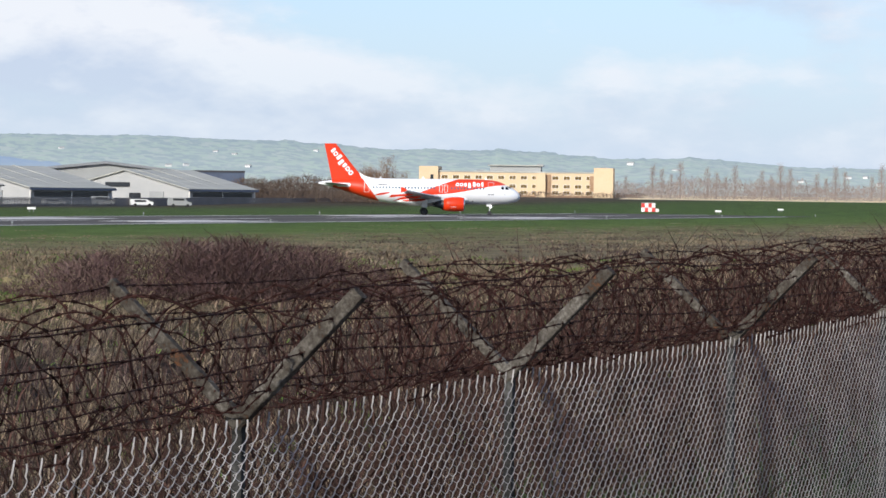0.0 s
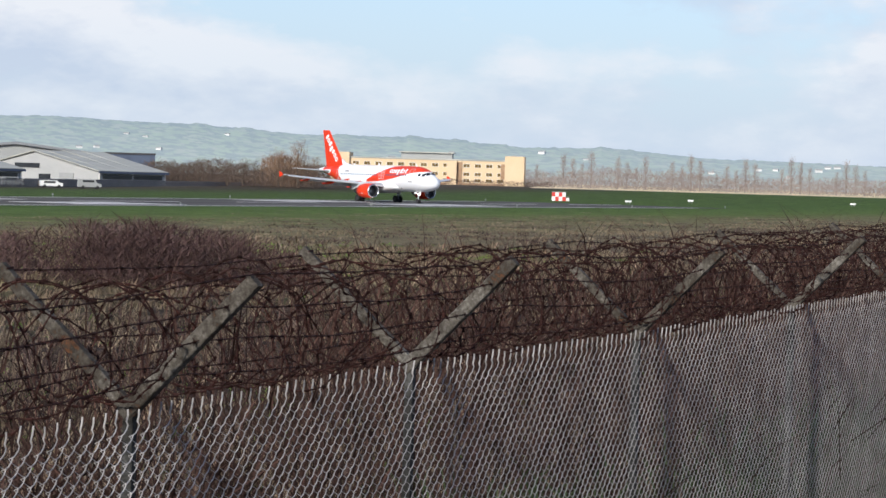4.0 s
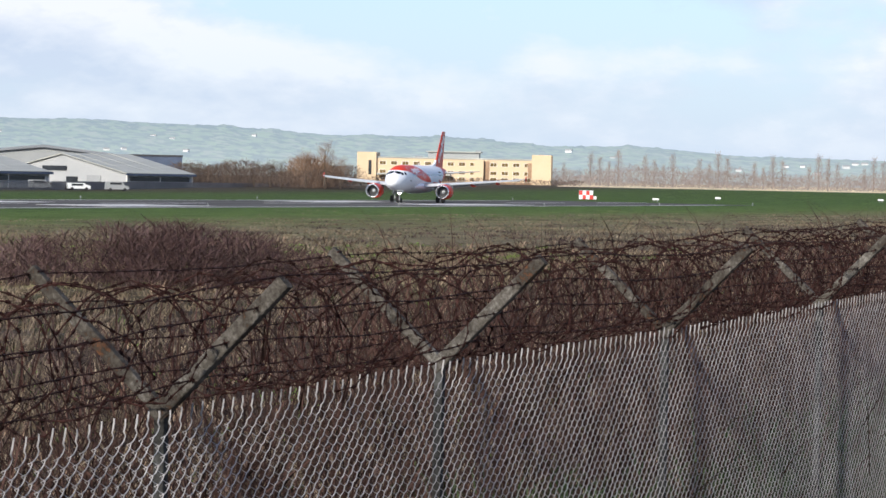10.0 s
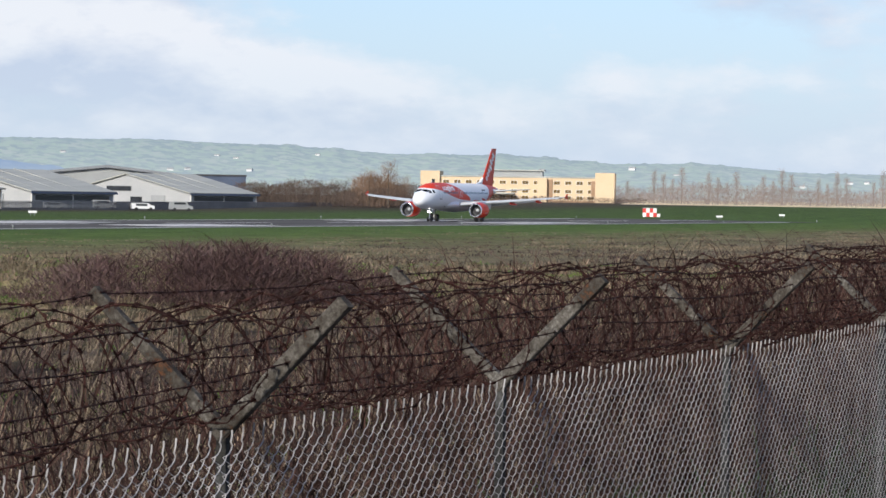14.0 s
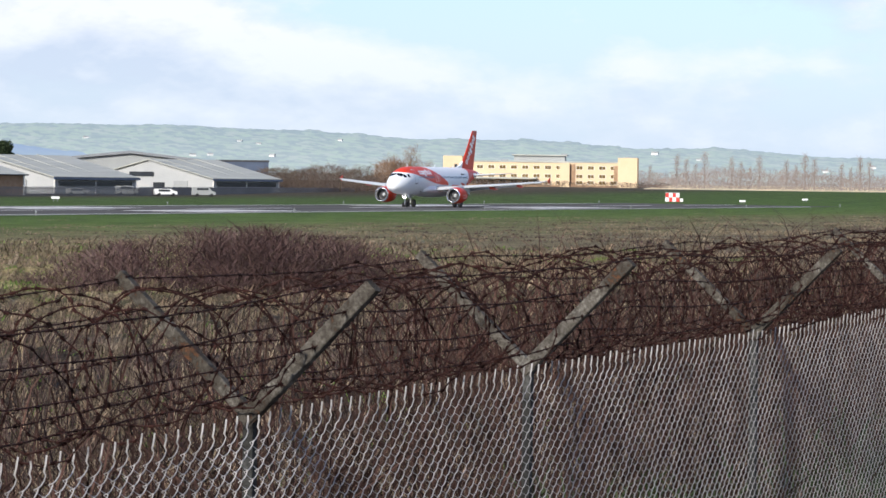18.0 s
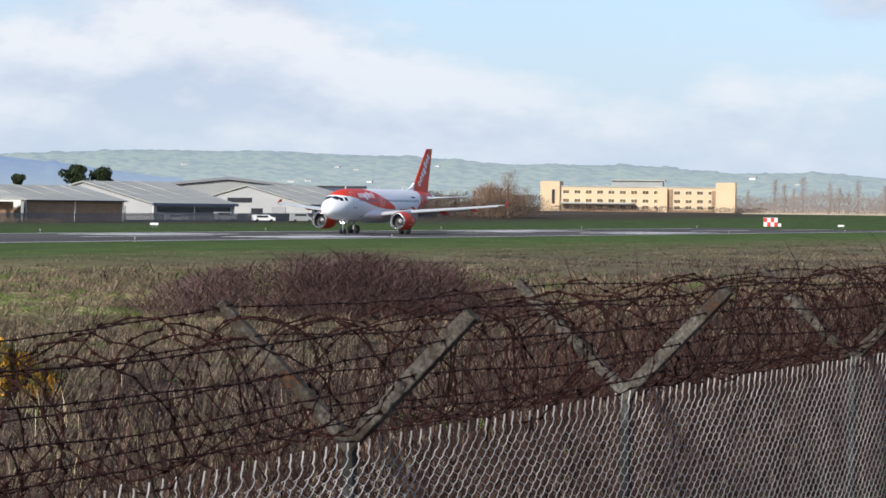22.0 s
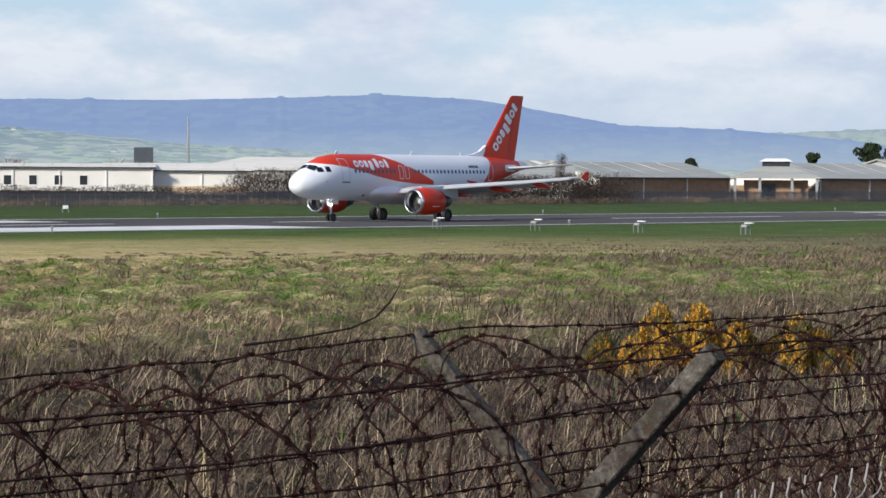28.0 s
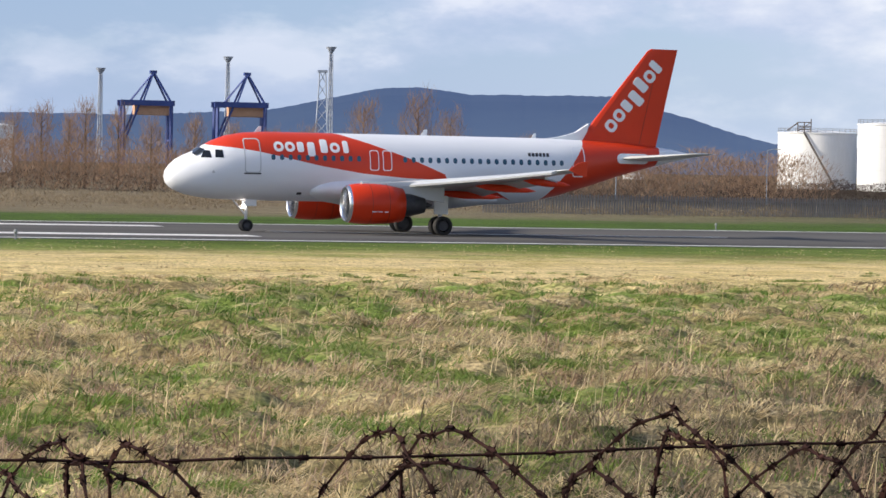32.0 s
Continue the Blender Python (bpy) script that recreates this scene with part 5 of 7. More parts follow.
    part("roof", loft([[(sx * (w / 2 + 0.7) + dx * sx, sy * (18.7 - dy), z) for sx, sy in ((-1, -1), (1, -1), (1, 1), (-1, 1))] for dx, dy, z in ((0, 0, 5.2), (0, 0, 5.5), (-14.0, 18.5, 8.3))]), M_ROOFP, hw)
    at, w = hall_place(-50.75, -53.7, 705, 30, 24)
    sw = build_shed("works_hall", 0, 0, w, 30, 5.5, 2.3, M_PALEW, M_ROOF, 0, "low works hall with pale rooflights up its grey roof", 0, at=at)
    for k in range(8):
        part("rooflight", box(1.5, 12.0, 0.1, (0, 0, 0), turn=Matrix.Translation((-w / 2 + (k + 0.5) * w / 8, -7.8, 6.95)) @ Matrix.Rotation(math.atan2(2.3, 15.6), 4, "X")), M_ROOFP, sw)
    part("flue", tube([(w * 0.2, 2, 6.5), (w * 0.2, 2, 10.0)], 0.45, 12), M_SIGNW, sw)
    part("cowl", tube([(w * 0.2, 2, 9.6), (w * 0.2, 2, 10.1)], 0.65, 12), M_SIGNW, sw)
    part("tower_block", box(4.6, 4.6, 10.5, (0, 0, 5.25), 0.1), M_SLATE, tagged(thing("stair_tower", face_to(-45.53, 745), "small dark slate flat-topped tower", "tower"), "small dark slate flat-topped tower", "tower"))
    build_shed("white_store", -27.4, 780, 24, 16, 13.5, 2.0, M_WHITEW, M_ROOF, 0, "tall cream store building by the tanks", 0)


build_buildings()


# ---- tank farm ----
M_TANK = surface("tank_white_paint", [(0.66, 0.66, 0.65), (0.76, 0.76, 0.75)], 0.12, 0.55, bump=0.05, fine=1.2, stretch=(1, 1, 0.25))
M_OLDST = surface("weathered_brown_steel", [(0.07, 0.058, 0.05), (0.12, 0.1, 0.088), (0.18, 0.155, 0.135)], 0.4, 0.8, bump=0.05)
M_TANKRIM = surface("rusted_tank_rim", [(0.14, 0.06, 0.03), (0.26, 0.12, 0.06), (0.5, 0.4, 0.28)], 0.25, 0.85, bump=0.2, fine=2.0)
M_TANKR = surface("rusty_tank_paint", [(0.3, 0.17, 0.09), (0.6, 0.52, 0.4), (0.68, 0.62, 0.5)], 0.16, 0.7, bump=0.1, fine=0.9, stretch=(1, 1, 0.18))


def tank(yaw0, yaw1, top, dist, rusty, deck=0.0, stair=None):
    """deck: the angle on the rim of a steel platform; stair: its first and last angle on the shell and how far up it begins and ends."""
    mid, width = (yaw0 + yaw1) / 2, abs(yaw1 - yaw0)
    r = dist * math.tan(radians(width / 2))
    h = 4.1 + dist * math.tan(radians(top))
    mat = M_TANKR if rusty else M_TANK
    t = thing("storage_tank", face_to(mid, dist + r), "rust-streaked cream cylindrical storage tank" if rusty else "large white cylindrical storage tank", "storage tank", "tank farm")

    def ring(rad, z, n=72):
        return [(rad * math.cos(a), rad * math.sin(a), z) for a in (2 * math.pi * k / n for k in range(n))]

    courses = 6
    for k in range(courses):
        part("shell_course", loft([ring(r, h * k / courses), ring(r, h * (k + 1) / courses - 0.03), ring(r - 0.06, h * (k + 1) / courses - 0.02)], cap=(k == 0, False)), mat, t, smooth=False)
    part("roof", loft([ring(r, h - 0.02), ring(r * 0.5, h + r * 0.05), ring(0.3, h + r * 0.07)], cap=(False, True)), mat, t)
    part("rim", loft([ring(r + 0.02, h - 0.35), ring(r + 0.18, h - 0.3), ring(r + 0.18, h), ring(r - 0.1, h)], cap=(False, False)), M_TANKRIM if rusty else mat, t)
    if not rusty:
        rail = bmesh.new()
        for zz in (0.5, 1.0):
            tube([(r * math.cos(a), r * math.sin(a), h + zz) for a in (2 * math.pi * k / 32 for k in range(33))], 0.04, 4, rail, cap=False)
        for k in range(32):
            a = 2 * math.pi * k / 32
            tube([(r * math.cos(a), r * math.sin(a), h), (r * math.cos(a), r * math.sin(a), h + 1.0)], 0.035, 4, rail)
        part("handrail", rail, M_STEEL, t)
    if stair:
        a0, a1, u0, u1 = stair
        part("stair", tube([((r + 0.5) * math.cos(a), (r + 0.5) * math.sin(a), h * u) for u, a in ((u0 + (u1 - u0) * k / 14, a0 + (a1 - a0) * k / 14) for k in range(15))], 0.25, 4), M_OLDST, t, "steel stair winding up the shell")
    if deck:
        gx, gy = (r - 1) * math.cos(deck), (r - 1) * math.sin(deck)
        for dx in (-1.6, 0, 1.6):
            for dy in (-1, 1):
                part("platform_post", tube([(gx + dx, gy + dy, h), (gx + dx, gy + dy, h + 2.4 + 0.8 * (dx > 0))], 0.13, 4), M_OLDST, t)
        for zz in (0.7, 1.5, 2.4):
            part("platform_rail", tube([(gx - 1.6, gy - 1, h + zz), (gx + 1.6, gy - 1, h + zz), (gx + 1.6, gy + 1, h + zz), (gx - 1.6, gy + 1, h + zz), (gx - 1.6, gy - 1, h + zz)], 0.1, 4), M_OLDST, t)
        part("platform_deck", box(3.2, 2.0, 0.12, (gx, gy, h + 1.2)), M_OLDST, t)
        part("platform_ladder", tube([(gx - 4.2, gy, h + 0.3), (gx - 1.6, gy, h + 2.3)], 0.16, 4), M_OLDST, t)
        part("platform_brace", tube([(gx - 1.6, gy - 1, h + 0.2), (gx + 1.6, gy - 1, h + 2.4)], 0.1, 4), M_OLDST, t)


for spec in ((-24.92, -26.37, 0.78, 760, 0, -1.95, (-1.05, -1.9, 0.0, 1.0)), (-26.37, -27.54, 0.96, 740, 0, -0.75), (-27.55, -29.52, 0.98, 690, 0, -2.0), (-29.45, -30.5, 0.93, 780, 0, 0.0, (-2.9, -0.1, 0.12, 0.78)), (-30.37, -32.3, 0.98, 690, 0, -1.95), (-32.2, -33.4, 0.74, 820, 0), (-33.0, -35.29, 0.76, 740, 0), (-35.32, -37.3, 0.74, 740, 0),
             (-37.35, -38.42, 0.72, 720, 1), (-38.5, -39.6, 0.74, 700, 1), (-39.3, -40.2, 0.6, 780, 1), (-39.76, -41.34, 0.73, 690, 1), (-8.6, -10.95, 0.62, 760, 0), (-22.1, -22.5, 0.2, 900, 0), (-20.9, -21.3, 0.2, 900, 0), (-19.9, -20.3, 0.2, 900, 0)):
    tank(*spec)


# ---- harbour cranes and light towers ----
def crane(yaw):
    c = thing("harbour_crane", face_to(yaw, 1500, 0, 8), "blue steel gantry crane with orange machinery house", "crane", "harbour cranes")
    for x in (-11.5, 11.5):
        for y in (-6, 6):
            part("leg", tube([(x, y, 0), (x, y, 31)], 0.9, 4), M_BLUES, c)
        part("sill_beam", tube([(x, -6, 14), (x, 6, 14)], 0.7, 4), M_BLUES, c)
    for y in (-6, 6):
        part("girder", box(26, 1.6, 2.6, (0, y, 32)), M_BLUES, c)
        part("brace", tube([(-11.5, y, 12), (-4, y, 31)], 0.55, 4), M_BLUES, c)
        part("apex_leg", tube([(11, y, 33), (3.5, y * 0.3, 46.5)], 0.6, 4), M_BLUES, c)
        part("apex_leg", tube([(-2, y, 33), (3.2, y * 0.3, 46.5)], 0.6, 4), M_BLUES, c)
        part("tie", tube([(-7.5, y * 0.4, 33), (3.2, y * 0.2, 46.5)], 0.28, 4), M_BLUES, c)
    part("apex_head", box(3.2, 4, 1.4, (3.3, 0, 47)), M_BLUES, c)
    part("machinery_house", box(17, 6, 5.4, (2.5, 0, 29), 0.3), M_OCHRE, c, "faded orange machinery house")


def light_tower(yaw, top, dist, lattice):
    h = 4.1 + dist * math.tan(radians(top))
    t = thing("light_tower", face_to(yaw, dist), "tall steel floodlight tower in haze-tinted grey" if not lattice else "lattice steel tower in haze-tinted grey", "tower")
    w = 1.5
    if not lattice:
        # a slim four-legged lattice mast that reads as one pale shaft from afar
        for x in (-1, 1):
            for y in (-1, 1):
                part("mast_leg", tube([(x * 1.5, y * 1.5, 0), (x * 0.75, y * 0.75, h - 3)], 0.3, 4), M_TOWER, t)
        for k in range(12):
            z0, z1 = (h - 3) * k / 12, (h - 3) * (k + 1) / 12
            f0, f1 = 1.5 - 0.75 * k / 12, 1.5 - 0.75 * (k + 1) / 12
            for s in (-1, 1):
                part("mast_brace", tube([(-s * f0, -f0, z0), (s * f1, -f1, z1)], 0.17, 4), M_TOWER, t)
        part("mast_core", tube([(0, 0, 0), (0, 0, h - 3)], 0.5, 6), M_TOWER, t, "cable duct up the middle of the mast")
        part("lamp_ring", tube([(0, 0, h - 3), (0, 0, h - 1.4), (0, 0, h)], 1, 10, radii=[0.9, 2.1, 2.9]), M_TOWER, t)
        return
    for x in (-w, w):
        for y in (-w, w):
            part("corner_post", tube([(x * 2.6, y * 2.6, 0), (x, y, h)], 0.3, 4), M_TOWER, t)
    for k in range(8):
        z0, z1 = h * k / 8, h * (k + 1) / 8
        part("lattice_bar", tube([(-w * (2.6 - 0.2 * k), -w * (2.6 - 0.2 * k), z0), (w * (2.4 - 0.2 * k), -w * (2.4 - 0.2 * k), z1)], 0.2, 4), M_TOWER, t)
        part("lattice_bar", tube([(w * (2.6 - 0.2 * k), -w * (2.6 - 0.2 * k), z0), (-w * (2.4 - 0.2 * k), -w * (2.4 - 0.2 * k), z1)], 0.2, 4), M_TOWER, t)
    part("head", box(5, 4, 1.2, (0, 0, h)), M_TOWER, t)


crane(-13.33)
crane(-15.05)
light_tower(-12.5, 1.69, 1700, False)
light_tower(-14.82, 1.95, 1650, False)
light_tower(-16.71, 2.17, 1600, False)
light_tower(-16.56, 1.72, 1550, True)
mast = thing("radio_mast", face_to(-46.35, 1400, 0), "thin pale radio mast", "mast")
part("pole", tube([(0, 0, 0), (0, 0, 30)], 0.4, 5, radii=[0.9, 0.35]), M_GREYW, mast)


# ---- airfield furniture ----
def papi(x, y):
    p = thing("approach_light_unit", pose(x, y, 0), "white box light unit on two legs in the grass", "airfield light", "approach light units")
    part("housing", box(0.5, 0.5, 0.2, (0, 0, 0.63), 0.04), M_GREYW, p)
    part("hood", box(0.2, 0.7, 0.08, (0.45, 0, 0.83), 0.02), M_SIGNW, p)
    for dx in (-0.28, 0.28):
        for dy in (-0.22, 0.22):
            part("leg", tube([(dx, dy, 0), (dx, dy, 0.58)], 0.03, 6), M_STEEL, p)


for yy in (124.0, 133.5, 143.1, 152.7):
    papi(188, yy)


def edge_light(x, y):
    p = thing("edge_light", pose(x, y, 0), "small white runway edge light on a stem", "airfield light", "runway edge lights")
    part("stem", tube([(0, 0, 0), (0, 0, 0.3)], 0.05, 6), M_STEEL, p)
    part("lamp", tube([(0, 0, 0.28), (0, 0, 0.36), (0, 0, 0.5)], 0.14, 8, radii=[0.06, 0.11, 0.07]), M_GREYW, p)


for k in range(10):
    edge_light(30 + 60 * k, RUNWAY_Y - HALF - 1.6)
    edge_light(30 + 60 * k, RUNWAY_Y + HALF + 1.6)


def cabin(yaw, dist, turn):
    c = thing("equipment_cabin", face_to(yaw, dist, 0, turn), "red and white chequered equipment cabin", "cabin")
    part("shell", box(3.0, 2.2, 1.9, (0, 1.1, 1.0)), M_SIGNW, c)
    for i in range(4):
        for j in range(2):
            part("chequer_panel", box(0.74, 0.06, 0.94, (-1.12 + 0.75 * i, -0.04, 0.55 + 0.95 * j)), M_RED if (i + j) % 2 else M_SIGNW, c)
    part("roof", box(3.2, 2.4, 0.12, (0, 1.1, 2.0)), M_GREYW, c)
    part("cooler", box(0.7, 0.7, 0.8, (1.9, 0.6, 0.4)), M_SIGNW, c)


cabin(-32.76, 297, -10)
cabin(-71.62, 671, 0)
sg = thing("glide_antenna_mast", face_to(-33.43, 296), "slim lattice antenna mast with red and white foot", "mast")
for dx in (-0.3, 0.3):
    part("rail", tube([(dx, 0, 0), (dx * 0.6, 0, 7.8)], 0.07, 5), M_STEEL, sg)
for k in range(13):
    part("rung", tube([(-0.3 + 0.01 * k, 0, 0.4 + 0.57 * k), (0.3 - 0.01 * k, 0, 0.95 + 0.57 * k)], 0.04, 4), M_RED if k < 4 and k % 2 else M_GREYW, sg)
for z in (2.6, 6.2):
    part("antenna_bar", box(2.3, 0.5, 0.3, (0.5, -0.3, z), 0.03), M_GREYW, sg)
st = thing("marker_pole", face_to(-31.32, 290), "red and white banded marker pole", "pole")
for k in range(3):
    part("band", tube([(0, 0, 1.1 * k), (0, 0, 1.1 * (k + 1))], 0.26, 10), M_SIGNW if k == 1 else M_RED, st)
for yw, ds in ((-74.04, 700), (-77.0, 730), (-72.9, 640), (-31.75, 300), (-44.1, 330), (-60.3, 480)):
    sb = thing("taxi_sign", face_to(yw, ds, ground_z(*polar(yw, ds)[:2])), "small pale airfield sign board in the grass", "sign")
    part("board", box(1.3 if ds > 400 else 0.6, 0.2, 0.36, (0, 0, 0.58), 0.03), M_SIGNW, sb)
    for dx in (-0.3, 0.3):
        part("leg", tube([(dx, 0, 0), (dx, 0, 0.4)], 0.06, 5), M_STEEL, sb)

ws = thing("windsock", face_to(-18.05, 264), "orange and white windsock on a banded mast", "windsock")
for k in range(5):
    part("mast_band", tube([(0, 0, 1.1 * k), (0, 0, 1.1 * (k + 1))], 0.1, 8), M_SIGNW if k % 2 else M_RED, ws)
M_SOCKP = surface("faded_windsock_cloth", [(0.78, 0.36, 0.24), (0.82, 0.44, 0.32)], 1.0, 0.8, bump=0.1)
M_SOCK = surface("windsock_cloth", [(0.75, 0.16, 0.06), (0.8, 0.2, 0.08)], 1.0, 0.8, bump=0.1)
for k in range(5):
    a, b = k / 5, (k + 1) / 5

    def sock(u):
        return Vector((0.1 + 2.3 * u, 0, 5.45 - 1.5 * u * u)), 0.42 - 0.22 * u
    (p0, r0), (p1, r1) = sock(a), sock(b)
    part("sock_ring", tube([p0, p1], r0, 12, radii=[r0, r1], cap=False), M_SOCK if k % 2 == 0 else M_SOCKP, ws)


# ---- palisade along the far boundary ----
M_PALE = surface("weathered_galvanised_pale", [(0.16, 0.15, 0.145), (0.23, 0.22, 0.21)], 0.08, 0.85, 0.0, bump=0.1, fine=1.2)


def build_palisade():
    f = thing("palisade_fence", pose(0, 0, 0), "grey steel palisade fence on the far side of the airfield", "fence")
    line = [(96, 271), (120, 272), (260, 288), (420, 292), (560, 300), (660, 318), (790, 331), (900, 342)]
    verts, faces = [], []
    for (xa, ya), (xb, yb) in zip(line, line[1:]):
        n = int(math.hypot(xb - xa, yb - ya) / 0.28)
        for k in range(n):
            x, y = xa + (xb - xa) * k / n, ya + (yb - ya) * k / n
            h = 1.8 + 0.05 * ((k * 7) % 3)
            base = len(verts)
            verts += [(x - 0.085, y, 0), (x + 0.085, y, 0), (x + 0.085, y, h - 0.1), (x, y, h), (x - 0.085, y, h - 0.1), (x, y + 0.05, h - 0.1), (x, y + 0.05, 0)]
            faces += [(base, base + 1, base + 2, base + 3, base + 4), (base + 1, base + 6, base + 5, base + 2), (base + 6, base, base + 4, base + 5), (base + 2, base + 5, base + 3), (base + 5, base + 4, base + 3)]
        for z in (0.45, 1.4):
            part("rail", tube([(xa, ya + 0.08, z), (xb, yb + 0.08, z)], 0.05, 4), M_PALE, f)
        for k in range(int(n / 10)):
            x, y = xa + (xb - xa) * k * 10 / n, ya + (yb - ya) * k * 10 / n
            part("post", box(0.1, 0.04, 1.6, (x, y + 0.11, 0.8)), M_PALE, f)
    pl = raw("paling", verts, faces, M_PALE, f)
    tagged(pl, "closely set steel pales", kind="stuff")


build_palisade()


# ---- plants ----
def blades(name, base, height, width, lean, material, label, category, curl=0.5, seed=0, parent=None, arch=0.0):
    """Tapered bent blades, one at each base point; lean is the tip's shift in x and y, arch how far the tip hangs down again."""
    n = len(base)
    rng = np.random.default_rng(seed)
    turn = rng.uniform(0, np.pi, n)
    side = np.stack([np.cos(turn), np.sin(turn), np.zeros(n)], 1) * width[:, None]
    up = np.array([0, 0, 1.0])
    if arch:
        mid = base + lean * 0.42 + up * height[:, None]
        tip = base + lean + up * (height * (1 - arch))[:, None]
    else:
        mid = base + lean * (0.35 * (1 - curl) + 0.1) + up * (height * 0.6)[:, None]
        tip = base + lean + up * (height * (1 - 0.25 * curl))[:, None]
    v = np.stack([base - side, base + side, mid + side * 0.7, mid - side * 0.7, tip], 1).reshape(-1, 3)
    i = np.arange(n) * 5
    me = bpy.data.meshes.new(name)
    me.vertices.add(len(v))
    me.vertices.foreach_set("co", v.astype(np.float32).ravel())
    loops = np.stack([i, i + 1, i + 2, i + 3, i + 3, i + 2, i + 4], 1).ravel()
    me.loops.add(len(loops))
    me.loops.foreach_set("vertex_index", loops.astype(np.int32))
    starts = np.stack([np.arange(n) * 7, np.arange(n) * 7 + 4], 1).ravel()
    me.polygons.add(2 * n)
    me.polygons.foreach_set("loop_start", starts.astype(np.int32))
    me.update(calc_edges=True)
    me.validate()
    me.materials.append(material)
    ob = new(name, me)
    if parent:
        ob.parent = parent
    return tagged(ob, label, category, kind="stuff") if not parent else ob


M_STRAW = surface("dry_straw", [(0.34, 0.265, 0.13), (0.5, 0.4, 0.22), (0.64, 0.53, 0.32)], 0.3, 0.85, bump=0.0, fine=3, island=0.25, leafy=0.4)
M_BLADE = surface("green_grass", [(0.075, 0.14, 0.02), (0.14, 0.225, 0.038), (0.23, 0.31, 0.08)], 0.3, 0.8, bump=0.0, fine=3, island=0.25, leafy=0.4)
M_STEM = surface("dead_weed_stems", [(0.02, 0.013, 0.0115), (0.048, 0.031, 0.027), (0.13, 0.089, 0.075)], 0.4, 0.9, bump=0.0, fine=3, island=0.6)
M_GREYST = surface("grey_dry_stalks", [(0.055, 0.04, 0.027), (0.12, 0.092, 0.062), (0.25, 0.2, 0.14)], 0.4, 0.9, bump=0.0, fine=3, island=0.5)
M_TANST = surface("dull_dead_grass", [(0.13, 0.1, 0.06), (0.23, 0.18, 0.115), (0.36, 0.29, 0.2)], 0.3, 0.9, bump=0.0, fine=3, island=0.25, leafy=0.4)
M_PINKST = surface("pinkish_dead_grass", [(0.2, 0.13, 0.085), (0.37, 0.26, 0.175), (0.56, 0.43, 0.3)], 0.35, 0.9, bump=0.0, fine=3, island=0.25, leafy=0.4)


def rough_line(x, y):
    """How far out of the rough growth along the fence a place lies, in metres."""
    return y + 1.25 * max(0.0, 28 - x) + 0.12 * min(60.0, max(0.0, x - 45))


